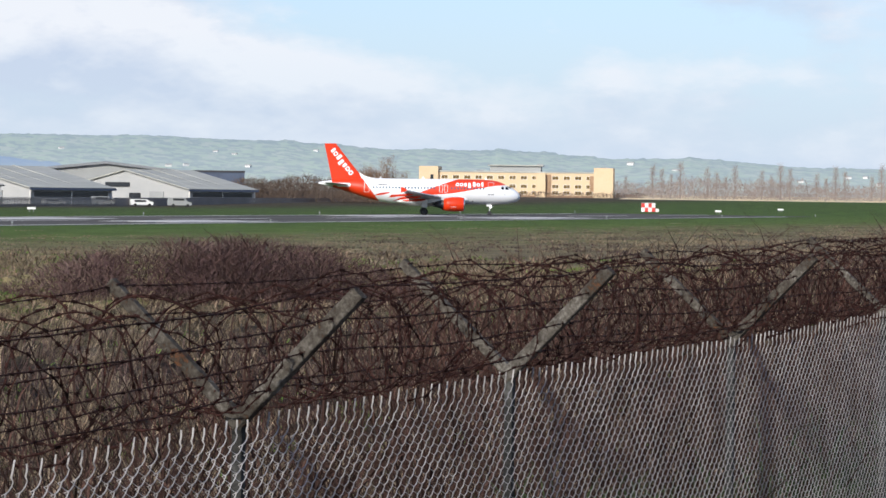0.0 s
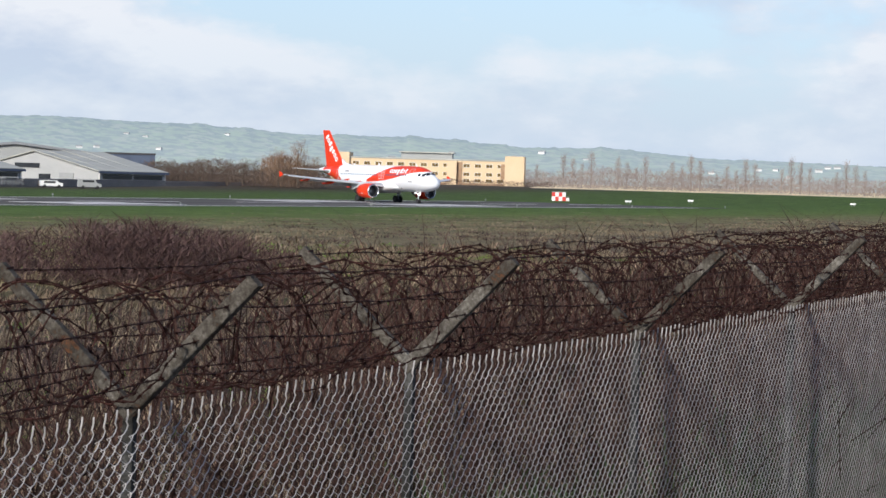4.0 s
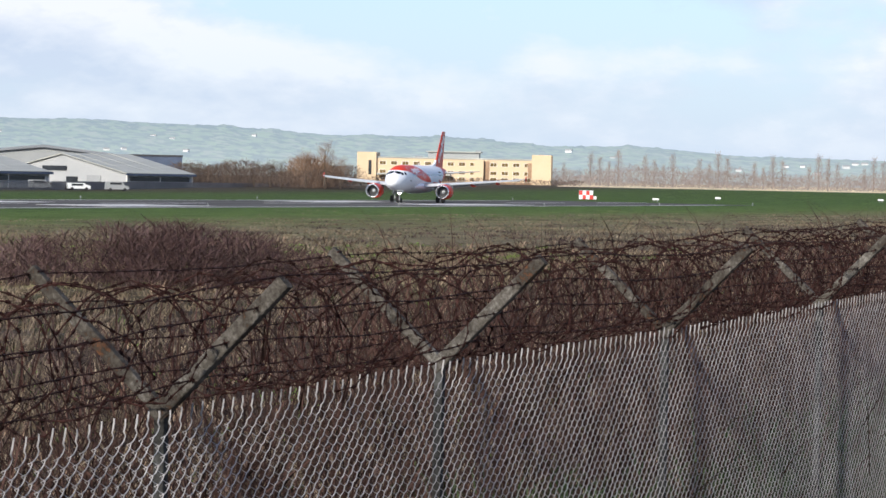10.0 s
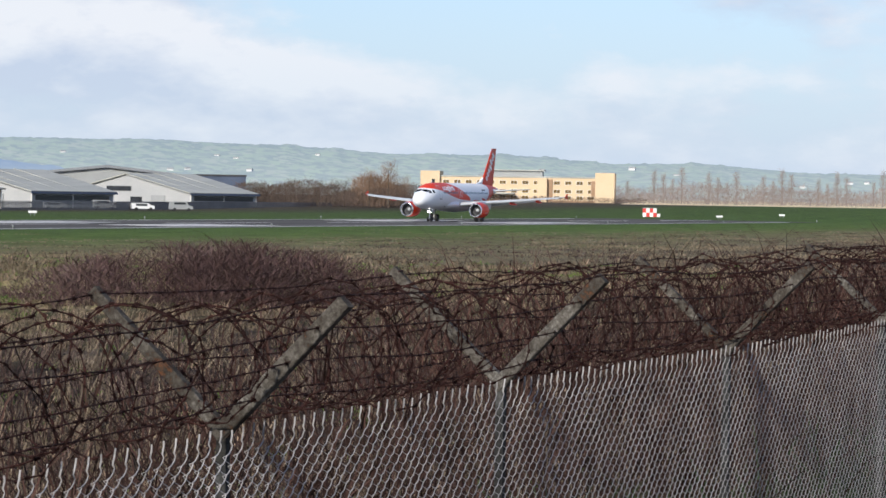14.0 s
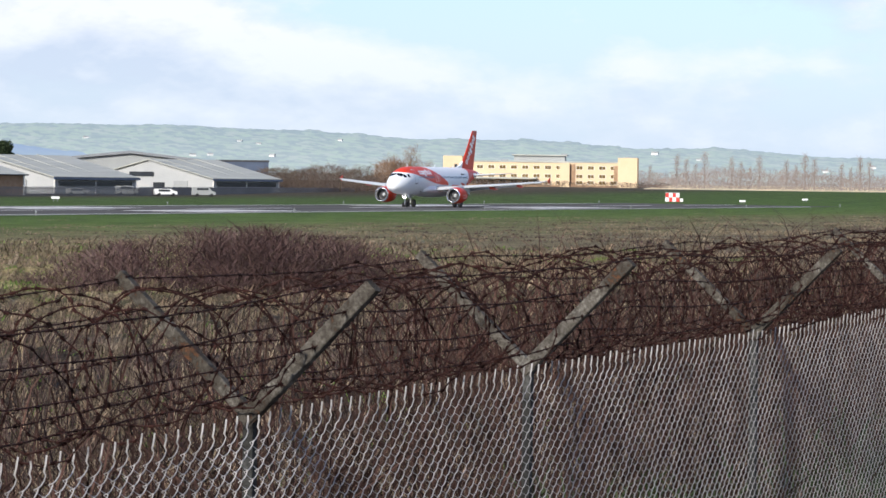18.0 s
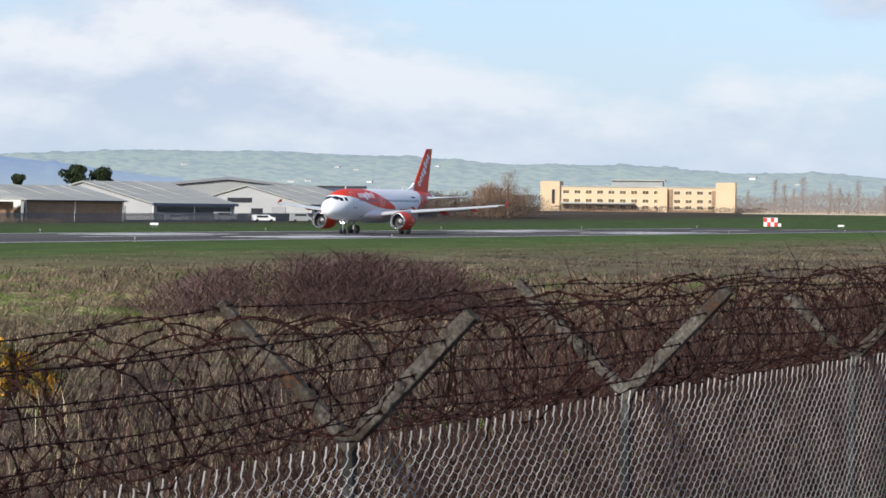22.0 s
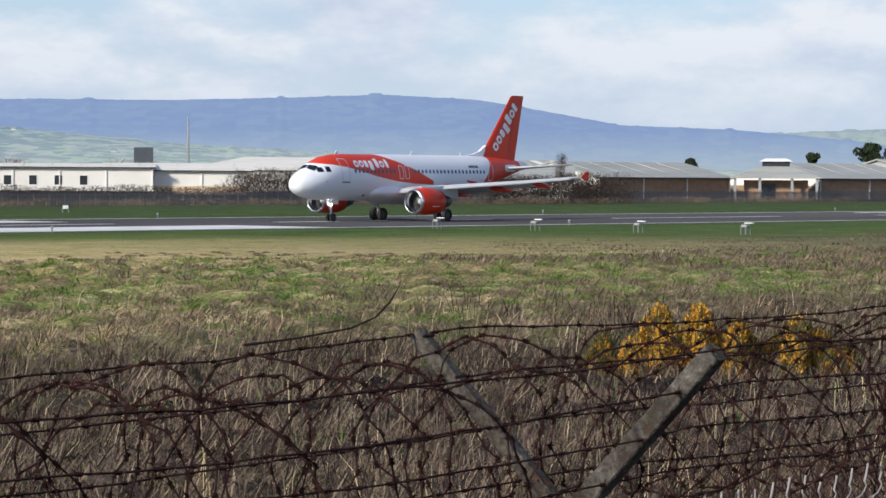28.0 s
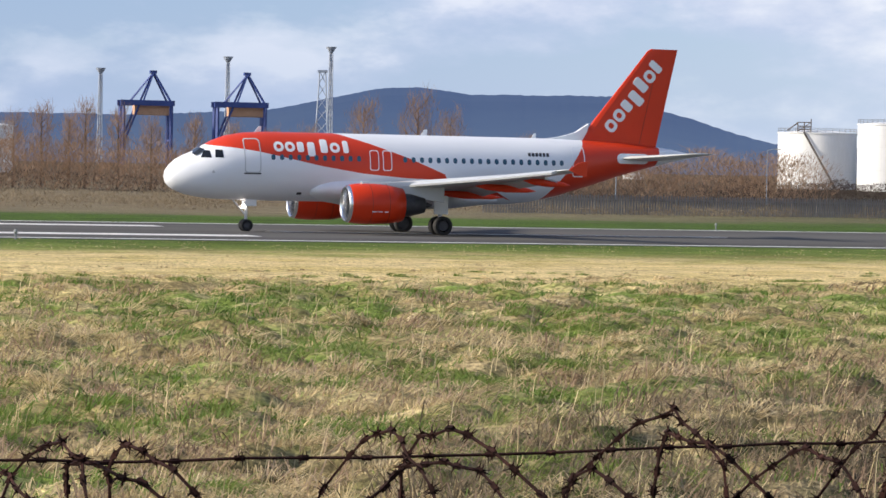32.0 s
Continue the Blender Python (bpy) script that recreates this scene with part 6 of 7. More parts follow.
def grass():
    rng = np.random.default_rng(21)
    n = 38000
    dist = np.exp(rng.uniform(math.log(30), math.log(190), n))
    yaw = np.radians(rng.uniform(-80, -8, n))
    x, y = -dist * np.sin(yaw), dist * np.cos(yaw)
    keep = (y > 6) & (y < 156.5)
    x, y, dist = x[keep], y[keep], dist[keep]
    pat = np.array([noise.fractal(Vector((a * 0.09, b * 0.16, 2.0)), 0.8, 2.0, 4) for a, b in zip(x, y)])
    pat2 = np.array([noise.noise(Vector((a * 0.25, b * 0.3, 7.0))) for a, b in zip(x, y)])
    away = np.clip((x - 60) / 130, 0, 1)
    mid = np.clip((x - 34) / 40, 0, 1)
    hump = np.array([noise.noise(Vector((a * 0.8, b * 0.6, 3.0))) for a, b in zip(x, y)])
    hump2 = np.array([noise.noise(Vector((a * 1.3, b * 0.9, 9.0))) for a, b in zip(x, y)])
    sets = {"straw": [], "green": [], "stem": [], "grey": [], "tan": [], "pink": []}
    for i in range(len(x)):
        near = rough_line(x[i], y[i]) + 10 * pat[i]
        yy = y[i] + 10 * pat[i]
        r = rng.random()
        west = float(np.interp(x[i], [14, 27, 33, 42, 60], [0.85, 0.78, 0.52, 0.5, 0.0]))
        if near < 44:
            if r < 0.9 * west:
                kind = "straw" if r < 0.3 * west and x[i] < 25 else "pink" if r < (0.5 if x[i] < 25 else 0.26) * west else ("tan" if r < 0.62 * west else ("green" if r < 0.76 * west else "grey"))
            else:
                u = (r * 5.7) % 1
                kind = ("stem" if u < 0.3 else ("tan" if u < 0.62 else ("grey" if u < 0.94 else "green"))) if x[i] > 60 else ("stem" if u < 0.5 else ("grey" if u < 0.94 else "green"))
        elif near < 56:
            kind = "tan" if r < 0.42 else ("pink" if r < 0.6 else (("green" if x[i] < 62 else "stem") if r < 0.8 else ("tan" if mid[i] > 0.2 else "straw")))
        elif yy < 94:
            q = pat2[i] + 0.14 * (r - 0.5)
            kind = "green" if q > (-0.3 if 66 < yy < 100 else -0.02) else ("tan" if (r * 7.3) % 1 < 0.85 * mid[i] else ("straw" if (r * 3.1) % 1 < 0.55 else "pink"))
            if away[i] > 0.35:
                kind = ("tan" if r < 0.6 else ("pink" if r < 0.75 else "grey")) if pat2[i] < 0.1 + 0.2 * r else "green"
        else:
            kind = "straw" if r > 0.15 + 0.7 * away[i] else "green"
        sets[kind].append(i)
    # material, name, label, blades in a tuft, height, how far the tips hang over
    spec = {"straw": (M_STRAW, "dry_grass", "pale dry grass, bent over by the wind", 8, 0.15, 0.6), "green": (M_BLADE, "green_grass", "patches of fresh green grass", 8, 0.13, 0.5),
            "tan": (M_TANST, "dull_grass", "tan-brown dead grass and weeds", 9, 0.26, 0.45), "stem": (M_STEM, "dead_weeds", "purple-brown dead weed stems", 8, 0.6, 0.0),
            "grey": (M_GREYST, "dry_stalks", "grey-brown dry stalks among the grass", 8, 0.36, 0.3), "pink": (M_PINKST, "bleached_grass", "pinkish bleached dead grass, lying over", 8, 0.24, 0.5)}
    for kind, ids in sets.items():
        mat, name, label, per, tall, arch = spec[kind]
        ids = np.array(ids)
        idx = np.repeat(ids, per)
        m = len(idx)
        mown = np.clip((y[idx] - 88) / 18, 0, 1)
        h = tall * rng.uniform(0.5, 1.25, m) * (1 - 0.72 * mown) * np.clip(0.85 + 1.5 * hump[idx], 0.25, 1.7)
        spread = 0.12 + 0.3 * rng.random(m) + 0.3 * mown
        ang = rng.uniform(0, 2 * np.pi, m)
        base = np.stack([x[idx] + spread * np.cos(ang), y[idx] + spread * np.sin(ang), np.zeros(m)], 1)
        base[:, 2] = ground_zs(base[:, 0], base[:, 1]) + lumps(base[:, 0], base[:, 1]) - 0.03
        ca, cs = 0.9 * hump2[idx] * 6 + 0.5 * pat[idx], 0.55 + 0.5 * np.abs(pat2[idx])
        lean = np.stack([h * (0.2 + 0.75 * cs * np.cos(ca) + 0.42 * rng.normal(0, 1, m)), h * (-0.1 + 0.75 * cs * np.sin(ca) + 0.42 * rng.normal(0, 1, m)), 0 * h], 1)
        w = 0.0045 + dist[idx] * 0.00016 * rng.uniform(0.6, 1.4, m)
        if arch > 0.2:
            lean *= 2.0
        elif arch == 0:
            lean *= 0.75
            w *= 0.7
        blades(name, base, h, w, lean, mat, label, "grass" if kind != "stem" else "weeds", 0.1, int(tall * 100), arch=arch)


grass()


def far_tufts():
    """Rougher tufts farther out, where the grass stands in patches."""
    rng = np.random.default_rng(57)
    n = 11000
    d = np.exp(rng.uniform(math.log(170), math.log(430), n))
    yaw = np.radians(rng.uniform(-84, -52, n))
    cx, cy = -d * np.sin(yaw), d * np.cos(yaw)
    pat = np.array([noise.fractal(Vector((a * 0.03, b * 0.11, 5.0)), 0.8, 2.0, 3) for a, b in zip(cx, cy)])
    keep = (cy > 12) & (cy < 118 + 30 * pat) & (pat > -0.2)
    cx, cy, d, pat = cx[keep], cy[keep], d[keep], pat[keep]
    for name, mat, label, pick in (("far_dull_grass", M_TANST, "tan tufts of dead grass farther out", pat > 0.12), ("far_weeds", M_STEM, "dark weed tufts farther out", pat < -0.05), ("far_stalks", M_GREYST, "grey-brown stalks farther out", (pat >= -0.05) & (pat <= 0.12))):
        idx = np.repeat(np.nonzero(pick)[0], 7)
        m = len(idx)
        base = np.stack([cx[idx] + rng.normal(0, 0.5, m), cy[idx] + rng.normal(0, 0.4, m), np.full(m, -0.02)], 1)
        h = rng.uniform(0.15, 0.5, m) * np.clip(1.1 - cy[idx] / 130, 0.25, 1)
        lean = np.stack([rng.normal(0.15, 0.2, m), rng.normal(0, 0.15, m), 0 * h], 1)
        blades(name, base, h, 0.02 + 0.00012 * d[idx], lean, mat, label, "grass", 0.4, 58)


far_tufts()


M_TUFT = surface("bleached_tussock", [(0.47, 0.365, 0.195), (0.66, 0.525, 0.3), (0.8, 0.67, 0.43)], 0.25, 0.85, bump=0.0, fine=2, island=0.25, leafy=0.4)
M_OLIVE = surface("olive_tussock", [(0.12, 0.18, 0.034), (0.21, 0.27, 0.068), (0.37, 0.38, 0.15)], 0.25, 0.85, bump=0.0, fine=2, island=0.25, leafy=0.4)


def tussocks():
    """Mop-like tufts: blades that rise from the middle, arch over and hang down, combed one way by the wind."""
    rng = np.random.default_rng(33)
    n = 11000
    d = np.exp(rng.uniform(math.log(30), math.log(165), n))
    yaw = np.radians(rng.uniform(-76, -8, n))
    cx, cy = -d * np.sin(yaw), d * np.cos(yaw)
    pat = np.array([noise.noise(Vector((a * 0.12, b * 0.2, 4.0))) for a, b in zip(cx, cy)])
    rough = np.array([rough_line(a, b) for a, b in zip(cx, cy)]) + 10 * pat
    keep = (cy > 22) & (cy < 116) & (pat > -0.32) & (rough > 50)
    cx, cy, d, pat = cx[keep], cy[keep], d[keep], pat[keep]
    comb = np.array([noise.noise(Vector((a * 0.35, b * 0.3, 11.0))) for a, b in zip(cx, cy)]) * 5
    grassy = np.array([noise.noise(Vector((a * 0.25, b * 0.3, 7.0))) for a, b in zip(cx, cy)]) + 0.15 * rng.normal(0, 1, len(cx))
    lush = grassy > np.where((cy > 66) & (cy < 100), -0.16, 0.1) + np.where(cx + 25 * pat > 58, 0.22, 0.0)
    size = rng.uniform(0.45, 1.2, len(cx)) * (1.0 - 0.5 * np.clip((cy - 92) / 22, 0, 1))
    dull = cx + 25 * pat > 58
    for name, mat, label, pick, per in (("grass_tussocks", M_TUFT, "pale tan tussocks of dry grass, lying over", ~lush & ~dull, 34), ("dull_tussocks", M_TANST, "dull brown tussocks of dead grass, lying over", ~lush & dull, 30), ("green_tussocks", M_OLIVE, "olive green tussocks among the dry grass", lush, 32)):
        idx = np.repeat(np.nonzero(pick)[0], per)
        m = len(idx)
        a, r = rng.uniform(0, 2 * np.pi, m), np.sqrt(rng.random(m))
        s = size[idx]
        base = np.stack([cx[idx] + 0.26 * s * r * np.cos(a), cy[idx] + 0.2 * s * r * np.sin(a), np.zeros(m)], 1)
        base[:, 2] = ground_zs(base[:, 0], base[:, 1]) + lumps(base[:, 0], base[:, 1]) - 0.03
        h = s * rng.uniform(0.1, 0.24, m) * (1.15 - 0.5 * r)
        out = 0.4 * s * (0.35 + r)
        lean = np.stack([out * np.cos(a) + 0.25 * s * np.cos(comb[idx]) + 0.14 * s, out * np.sin(a) + 0.16 * s * np.sin(comb[idx]), np.zeros(m)], 1) + rng.normal(0, 0.06, (m, 3)) * [1, 1, 0]
        w = 0.004 + d[idx] * 0.00015 * rng.uniform(0.6, 1.4, m)
        blades(name, base, h, w, lean, mat, label, "grass", 0.5, 34, arch=0.75)
    # lone tall stalks with their seed heads gone
    k = 1500
    d = np.exp(rng.uniform(math.log(26), math.log(90), k))
    yaw = np.radians(rng.uniform(-60, -8, k))
    base = np.stack([-d * np.sin(yaw), d * np.cos(yaw), np.zeros(k)], 1)
    base[:, 2] = ground_zs(base[:, 0], base[:, 1]) + lumps(base[:, 0], base[:, 1]) - 0.03
    h = rng.uniform(0.45, 0.95, k)
    blades("tall_stalks", base, h, 0.003 + d * 0.00009, np.stack([h * rng.normal(0.2, 0.22, k), h * rng.normal(0, 0.2, k), 0 * h], 1), M_TUFT, "tall thin bleached grass stalks standing singly", "grass", 0.3, 35)


tussocks()


def thicket(name, points, tall, n, material, label, seed, width, category="scrub", bend=0.35, shoots=0.02, twig=1.0):
    """Bushes of bare twigs: short twigs fill a rounded crown over each of the points, some longer shoots stand out."""
    rng = np.random.default_rng(seed)
    pts = np.array(points, float)
    idx = rng.integers(0, len(pts), n)
    high = tall * pts[idx, 4]
    u = rng.random(n) ** 0.8
    ang, rad = rng.uniform(0, 2 * np.pi, n), np.sqrt(rng.random(n))
    wide = (pts[idx, 3] * 1.3 + 0.32 * high) * np.sqrt(np.clip(1.02 - ((u - 0.35) / 0.68) ** 2, 0.03, 1))
    out = np.stack([np.cos(ang), np.sin(ang), np.zeros(n)], 1)
    base = pts[idx, :3] + out * (wide * rad)[:, None]
    base[:, 2] += u * high * 0.86
    ln = high * twig * rng.uniform(0.08, 0.22, n)
    ln = np.minimum(ln, high * (1.03 - 0.86 * u))
    ln[rng.random(n) < shoots] *= 2.0
    lean = out * (ln * bend * 1.6 * rad)[:, None] + np.stack([rng.normal(0, bend, n), rng.normal(0, bend, n), np.zeros(n)], 1) * ln[:, None]
    return blades(name, base, ln, np.full(n, width) * rng.uniform(0.6, 1.4, n), lean, material, label, category, 0.25, seed)


M_TWIG = surface("bare_brown_twigs", [(0.11, 0.08, 0.06), (0.17, 0.125, 0.096), (0.23, 0.172, 0.135)], 0.05, 0.9, bump=0.0, fine=0.6, island=0.15, leafy=0.35)
M_TWIGR = surface("reddish_bare_twigs", [(0.22, 0.14, 0.09), (0.31, 0.205, 0.136), (0.4, 0.275, 0.19)], 0.05, 0.9, bump=0.0, fine=0.6, island=0.12, leafy=0.35)
M_REED = surface("pale_brown_reeds", [(0.15, 0.11, 0.07), (0.24, 0.185, 0.12), (0.33, 0.27, 0.18)], 0.08, 0.9, bump=0.0, fine=1.0, island=0.15, leafy=0.35)
M_TWIGB = surface("thorn_hedge_twigs", [(0.032, 0.023, 0.019), (0.058, 0.042, 0.034), (0.085, 0.063, 0.051)], 0.05, 0.9, bump=0.0, fine=0.6, island=0.06, leafy=0.35)
M_TWIGD = surface("dark_bare_twigs", [(0.025, 0.018, 0.014), (0.05, 0.035, 0.027), (0.075, 0.052, 0.04)], 0.05, 0.9, bump=0.0, fine=0.6, island=0.4)
# far twigs lightened in base colour to stand for distance haze
M_TWIGP = surface("haze_paled_twigs", [(0.3, 0.25, 0.22), (0.37, 0.31, 0.275), (0.44, 0.375, 0.335)], 0.02, 0.9, bump=0.0, fine=0.3, island=0.12, leafy=0.35)
M_BRAMBLE = surface("bramble_canes", [(0.017, 0.0092, 0.0072), (0.04, 0.0215, 0.017), (0.08, 0.044, 0.034)], 0.5, 0.9, bump=0.0, fine=4, island=0.45)


def belt(yaw0, yaw1, dist, n, spread, seed, low=0.7):
    rng = np.random.default_rng(seed)
    out = []
    for k in range(n):
        yw = yaw0 + (yaw1 - yaw0) * (k + rng.random()) / n
        d = dist * (1 + rng.uniform(-0.03, 0.05))
        p = polar(yw, d)
        hh = low + (1 - low) * (0.5 + 0.5 * noise.noise(Vector((yw * 0.9, seed, 0)))) + 0.12 * rng.normal()
        out.append((p.x, p.y, ground_z(p.x, p.y) - 0.1, spread, max(0.3, hh)))
    return out


thicket("scrub_by_tanks", belt(-24, -37.4, 510, 120, 1.8, 1, 0.3), 5.0, 52000, M_TWIGB, "dark bare scrub in front of the storage tanks", 31, 0.034, bend=0.9, twig=0.65)
thicket("low_scrub_by_tanks", belt(-37, -42.5, 510, 60, 1.8, 1, 0.6), 2.5, 14000, M_TWIGB, "low dark scrub in front of the rusty tanks", 45, 0.036, bend=0.9, twig=0.8)
thicket("scrub_by_factory", belt(-47.3, -54.3, 480, 110, 1.8, 2, 0.85), 5.0, 42000, M_TWIGB, "dense dark brown hedge of bare thorn bushes", 32, 0.036, bend=0.9, twig=0.65)
thicket("low_hedge", belt(-41, -47.5, 520, 80, 1.6, 12, 0.6), 2.8, 12000, M_TWIGD, "low dark hedge with some evergreen growth", 39, 0.05, bend=0.9, twig=0.7)
thicket("willow_scrub", belt(-7, -25.5, 430, 130, 2.2, 3, 0.76), 7.8, 56000, M_TWIGR, "reddish-brown bare willow scrub", 33, 0.034, bend=0.8, twig=0.7)
thicket("willow_thorn", belt(-7, -26, 400, 70, 2.2, 14, 0.4), 3.6, 12000, M_TWIGB, "dark thorn bushes before the willows", 43, 0.03, bend=0.9, twig=0.7)
thicket("willow_edge", belt(-7, -21, 300, 90, 1.6, 4, 0.4), 1.5, 16000, M_REED, "pale brown reeds and rank grass along the airfield edge", 34, 0.028, bend=0.5)
thicket("bare_wood", belt(-64.1, -67.3, 790, 46, 2.4, 5, 0.7), 7.0, 24000, M_TWIG, "brown wood of bare trees beside the hangar", 35, 0.05, bend=0.8, twig=0.7)
thicket("bare_wood_tall", belt(-66.2, -66.98, 800, 9, 1.7, 6, 0.6), 9.2, 5200, M_TWIGR, "tall bare trees at the edge of the wood", 36, 0.06, bend=0.7)
thicket("far_tree_line", belt(-70.8, -80, 1180, 90, 4.0, 7, 0.45), 9.0, 24000, M_TWIGP, "line of bare far trees, paled for haze, beyond the field", 37, 0.06, bend=0.6)
thicket("far_low_scrub", belt(-70.6, -80, 1150, 80, 4.0, 8, 0.5), 4.5, 11000, M_TWIGP, "low scrub paled for haze beyond the dry field", 38, 0.1, bend=0.9)
thicket("trees_behind_factory", belt(-42.5, -49.5, 775, 60, 2.0, 21, 0.45), 8.4, 10000, M_TWIGR, "reddish-brown bare bushes behind the white factory", 41, 0.06, bend=0.8)
thicket("hotel_hedge", belt(-66.5, -71.5, 1060, 50, 2.5, 9, 0.5), 2.6, 5000, M_TWIG, "low brown hedge before the cream building", 40, 0.12, bend=0.9)
verge = []
rng_v = np.random.default_rng(8)
for k in range(520):
    x = 40 + 420 * rng_v.random()
    y = float(np.interp(x, [40, 120, 260, 420, 560], [262, 266, 281, 286, 293])) - 9 * rng_v.random() ** 1.5
    verge.append((x, y, 0.0, 1.2, 0.5 + 0.6 * rng_v.random()))
thicket("verge_reeds", verge, 1.15, 30000, M_REED, "pale brown rank grass along the far fence", 44, 0.034, "grass", 0.7)
# the bramble mound and the canes by the fence
mound = []
rng_m = np.random.default_rng(5)
for k in range(170):
    a, r = rng_m.uniform(0, 2 * math.pi), math.sqrt(rng_m.random())
    c = polar(-63.75, 106)
    ax, ay = 5.8 * r * math.cos(a), 13 * r * math.sin(a)
    mound.append((c.x + ax * 0.9 - ay * 0.3, c.y + ax * 0.3 + ay * 0.5, 0.0, 0.5, 1.2 - 0.95 * r * r))
M_MOUND = surface("grey_purple_bramble", [(0.042, 0.023, 0.022), (0.085, 0.051, 0.047), (0.152, 0.102, 0.091)], 0.35, 0.9, bump=0.0, fine=3, island=0.4)
thicket("bramble_mound", mound, 2.2, 28000, M_MOUND, "dark purple-brown mound of bare brambles", 51, 0.013, "brambles", 1.1, 0.01)
canes = []
for k in range(80):
    x = 13 + 30 * rng_m.random()
    canes.append((x, fence_y(x) + 1.0 + 3.5 * rng_m.random(), ground_z(x, fence_y(x) + 2), 0.4, 0.6 + 0.4 * rng_m.random()))
thicket("bramble_canes", canes, 1.7, 4600, M_BRAMBLE, "reddish bramble canes growing behind the fence", 52, 0.004, "brambles", 0.45, 0.0)

bank = []
for k in range(330):
    x = 9.3 + 28 * rng_m.random() ** 1.2 if k < 230 else 1.2 + 8.3 * rng_m.random()
    bank.append((x, fence_y(x) + 0.75 + 1.6 * rng_m.random(), ground_z(x, fence_y(x) + 1.5), 0.2, float(np.interp(x, [1, 3, 9, 11, 13.5, 17], [0.62, 0.74, 0.76, 0.82, 0.93, 1.0])) * (0.9 + 0.12 * rng_m.random())))
thicket("bramble_bank", bank, 2.98, 31000, M_BRAMBLE, "dense dark maroon brambles grown up to the wire", 53, 0.0042, "brambles", 0.6, 0.0)
M_UNDER = surface("dark_green_undergrowth", [(0.016, 0.026, 0.012), (0.035, 0.052, 0.022), (0.065, 0.085, 0.04)], 0.6, 0.9, bump=0.0, fine=4, island=0.35)
under = []
for k in range(120):
    x = 4.5 + 28 * rng_m.random()
    if noise.noise(Vector((x * 0.35, 1.0, 4.0))) > -0.22:
        under.append((x, fence_y(x) + 0.45 + 0.5 * rng_m.random(), ground_z(x, fence_y(x) + 0.7), 0.2, 0.7 + 0.4 * rng_m.random()))
thicket("fence_undergrowth", under, 1.75, 14000, M_UNDER, "dark green undergrowth behind the mesh", 54, 0.007, "undergrowth", 0.6, 0.0)


# ---- gorse ----
M_BLOOM = surface("gorse_blossom", [(0.36, 0.155, 0.01), (0.48, 0.24, 0.012), (0.56, 0.32, 0.03)], 3.0, 0.8, bump=0.0, fine=20, island=0.3)
M_SPINE = surface("gorse_spines", [(0.035, 0.04, 0.014), (0.07, 0.07, 0.024), (0.11, 0.085, 0.045)], 3.0, 0.9, bump=0.0, fine=20, island=0.4)


def gorse(yaw, dist, wide, tall, seed):
    p = polar(yaw, dist)
    g = thing("gorse_bush", Matrix.Translation((p.x, p.y, ground_z(p.x, p.y))), "flowering gorse bush with bright yellow blossom", "bush", "gorse bushes")
    rng = np.random.default_rng(seed)

    def cloud(n, lo, hi, shell):
        a, r = rng.uniform(0, 2 * np.pi, n), np.sqrt(rng.random(n))
        lump = 1 + 0.28 * np.sin(3 * a + seed) + 0.15 * np.sin(7 * a)
        xx, yy = wide * r * np.cos(a) * lump, wide * 0.7 * r * np.sin(a) * lump
        top = tall * np.sqrt(np.clip(1 - 0.85 * r * r, 0, 1)) * (0.85 + 0.15 * np.sin(xx * 5 + seed) * np.cos(yy * 4))
        zz = top * (rng.uniform(lo, hi, n) if shell else rng.random(n))
        return np.stack([xx, yy, np.maximum(zz, 0.02)], 1)

    b = cloud(1500, 0, 1, False)
    blades("spine_growth", b, rng.uniform(0.12, 0.4, 1500), np.full(1500, 0.012), rng.normal(0, 0.12, (1500, 3)) * [1, 1, 0], M_SPINE, "", "", 0.1, seed, g)
    b = cloud(7000, 0.45, 1.05, True)
    keep = np.array([noise.noise(Vector((q[0] * 2.2, q[1] * 2.2, q[2] * 2.2 + seed))) > -0.32 for q in b])
    b = b[keep]
    m = len(b)
    blades("blossom", b, rng.uniform(0.04, 0.08, m), rng.uniform(0.012, 0.026, m), rng.normal(0, 0.04, (m, 3)) * [1, 1, 0], M_BLOOM, "", "", 0.1, seed + 1, g)
    part("trunk", tube([(0, 0, -0.05), (0.05, 0, tall * 0.5)], 0.05, 6), M_TWIGD, g)


for spec in ((-54.95, 60, 0.72, 1.62, 1), (-55.75, 60, 0.66, 1.6, 2), (-56.5, 60, 0.62, 1.4, 3), (-57.65, 60, 0.62, 1.62, 4), (-58.3, 60, 0.4, 1.1, 5), (-53.9, 61, 0.34, 1.1, 6), (-57.1, 61, 0.36, 1.0, 7)):
    gorse(*spec)


# ---- trees ----
M_BARK = surface("tree_bark", [(0.07, 0.055, 0.042), (0.13, 0.105, 0.08)], 2.0, 0.95, bump=0.5, fine=15)
M_NEEDLE = surface("evergreen_foliage", [(0.012, 0.02, 0.01), (0.03, 0.045, 0.02), (0.05, 0.065, 0.03)], 0.6, 0.9, bump=0.0, fine=4, island=0.4)


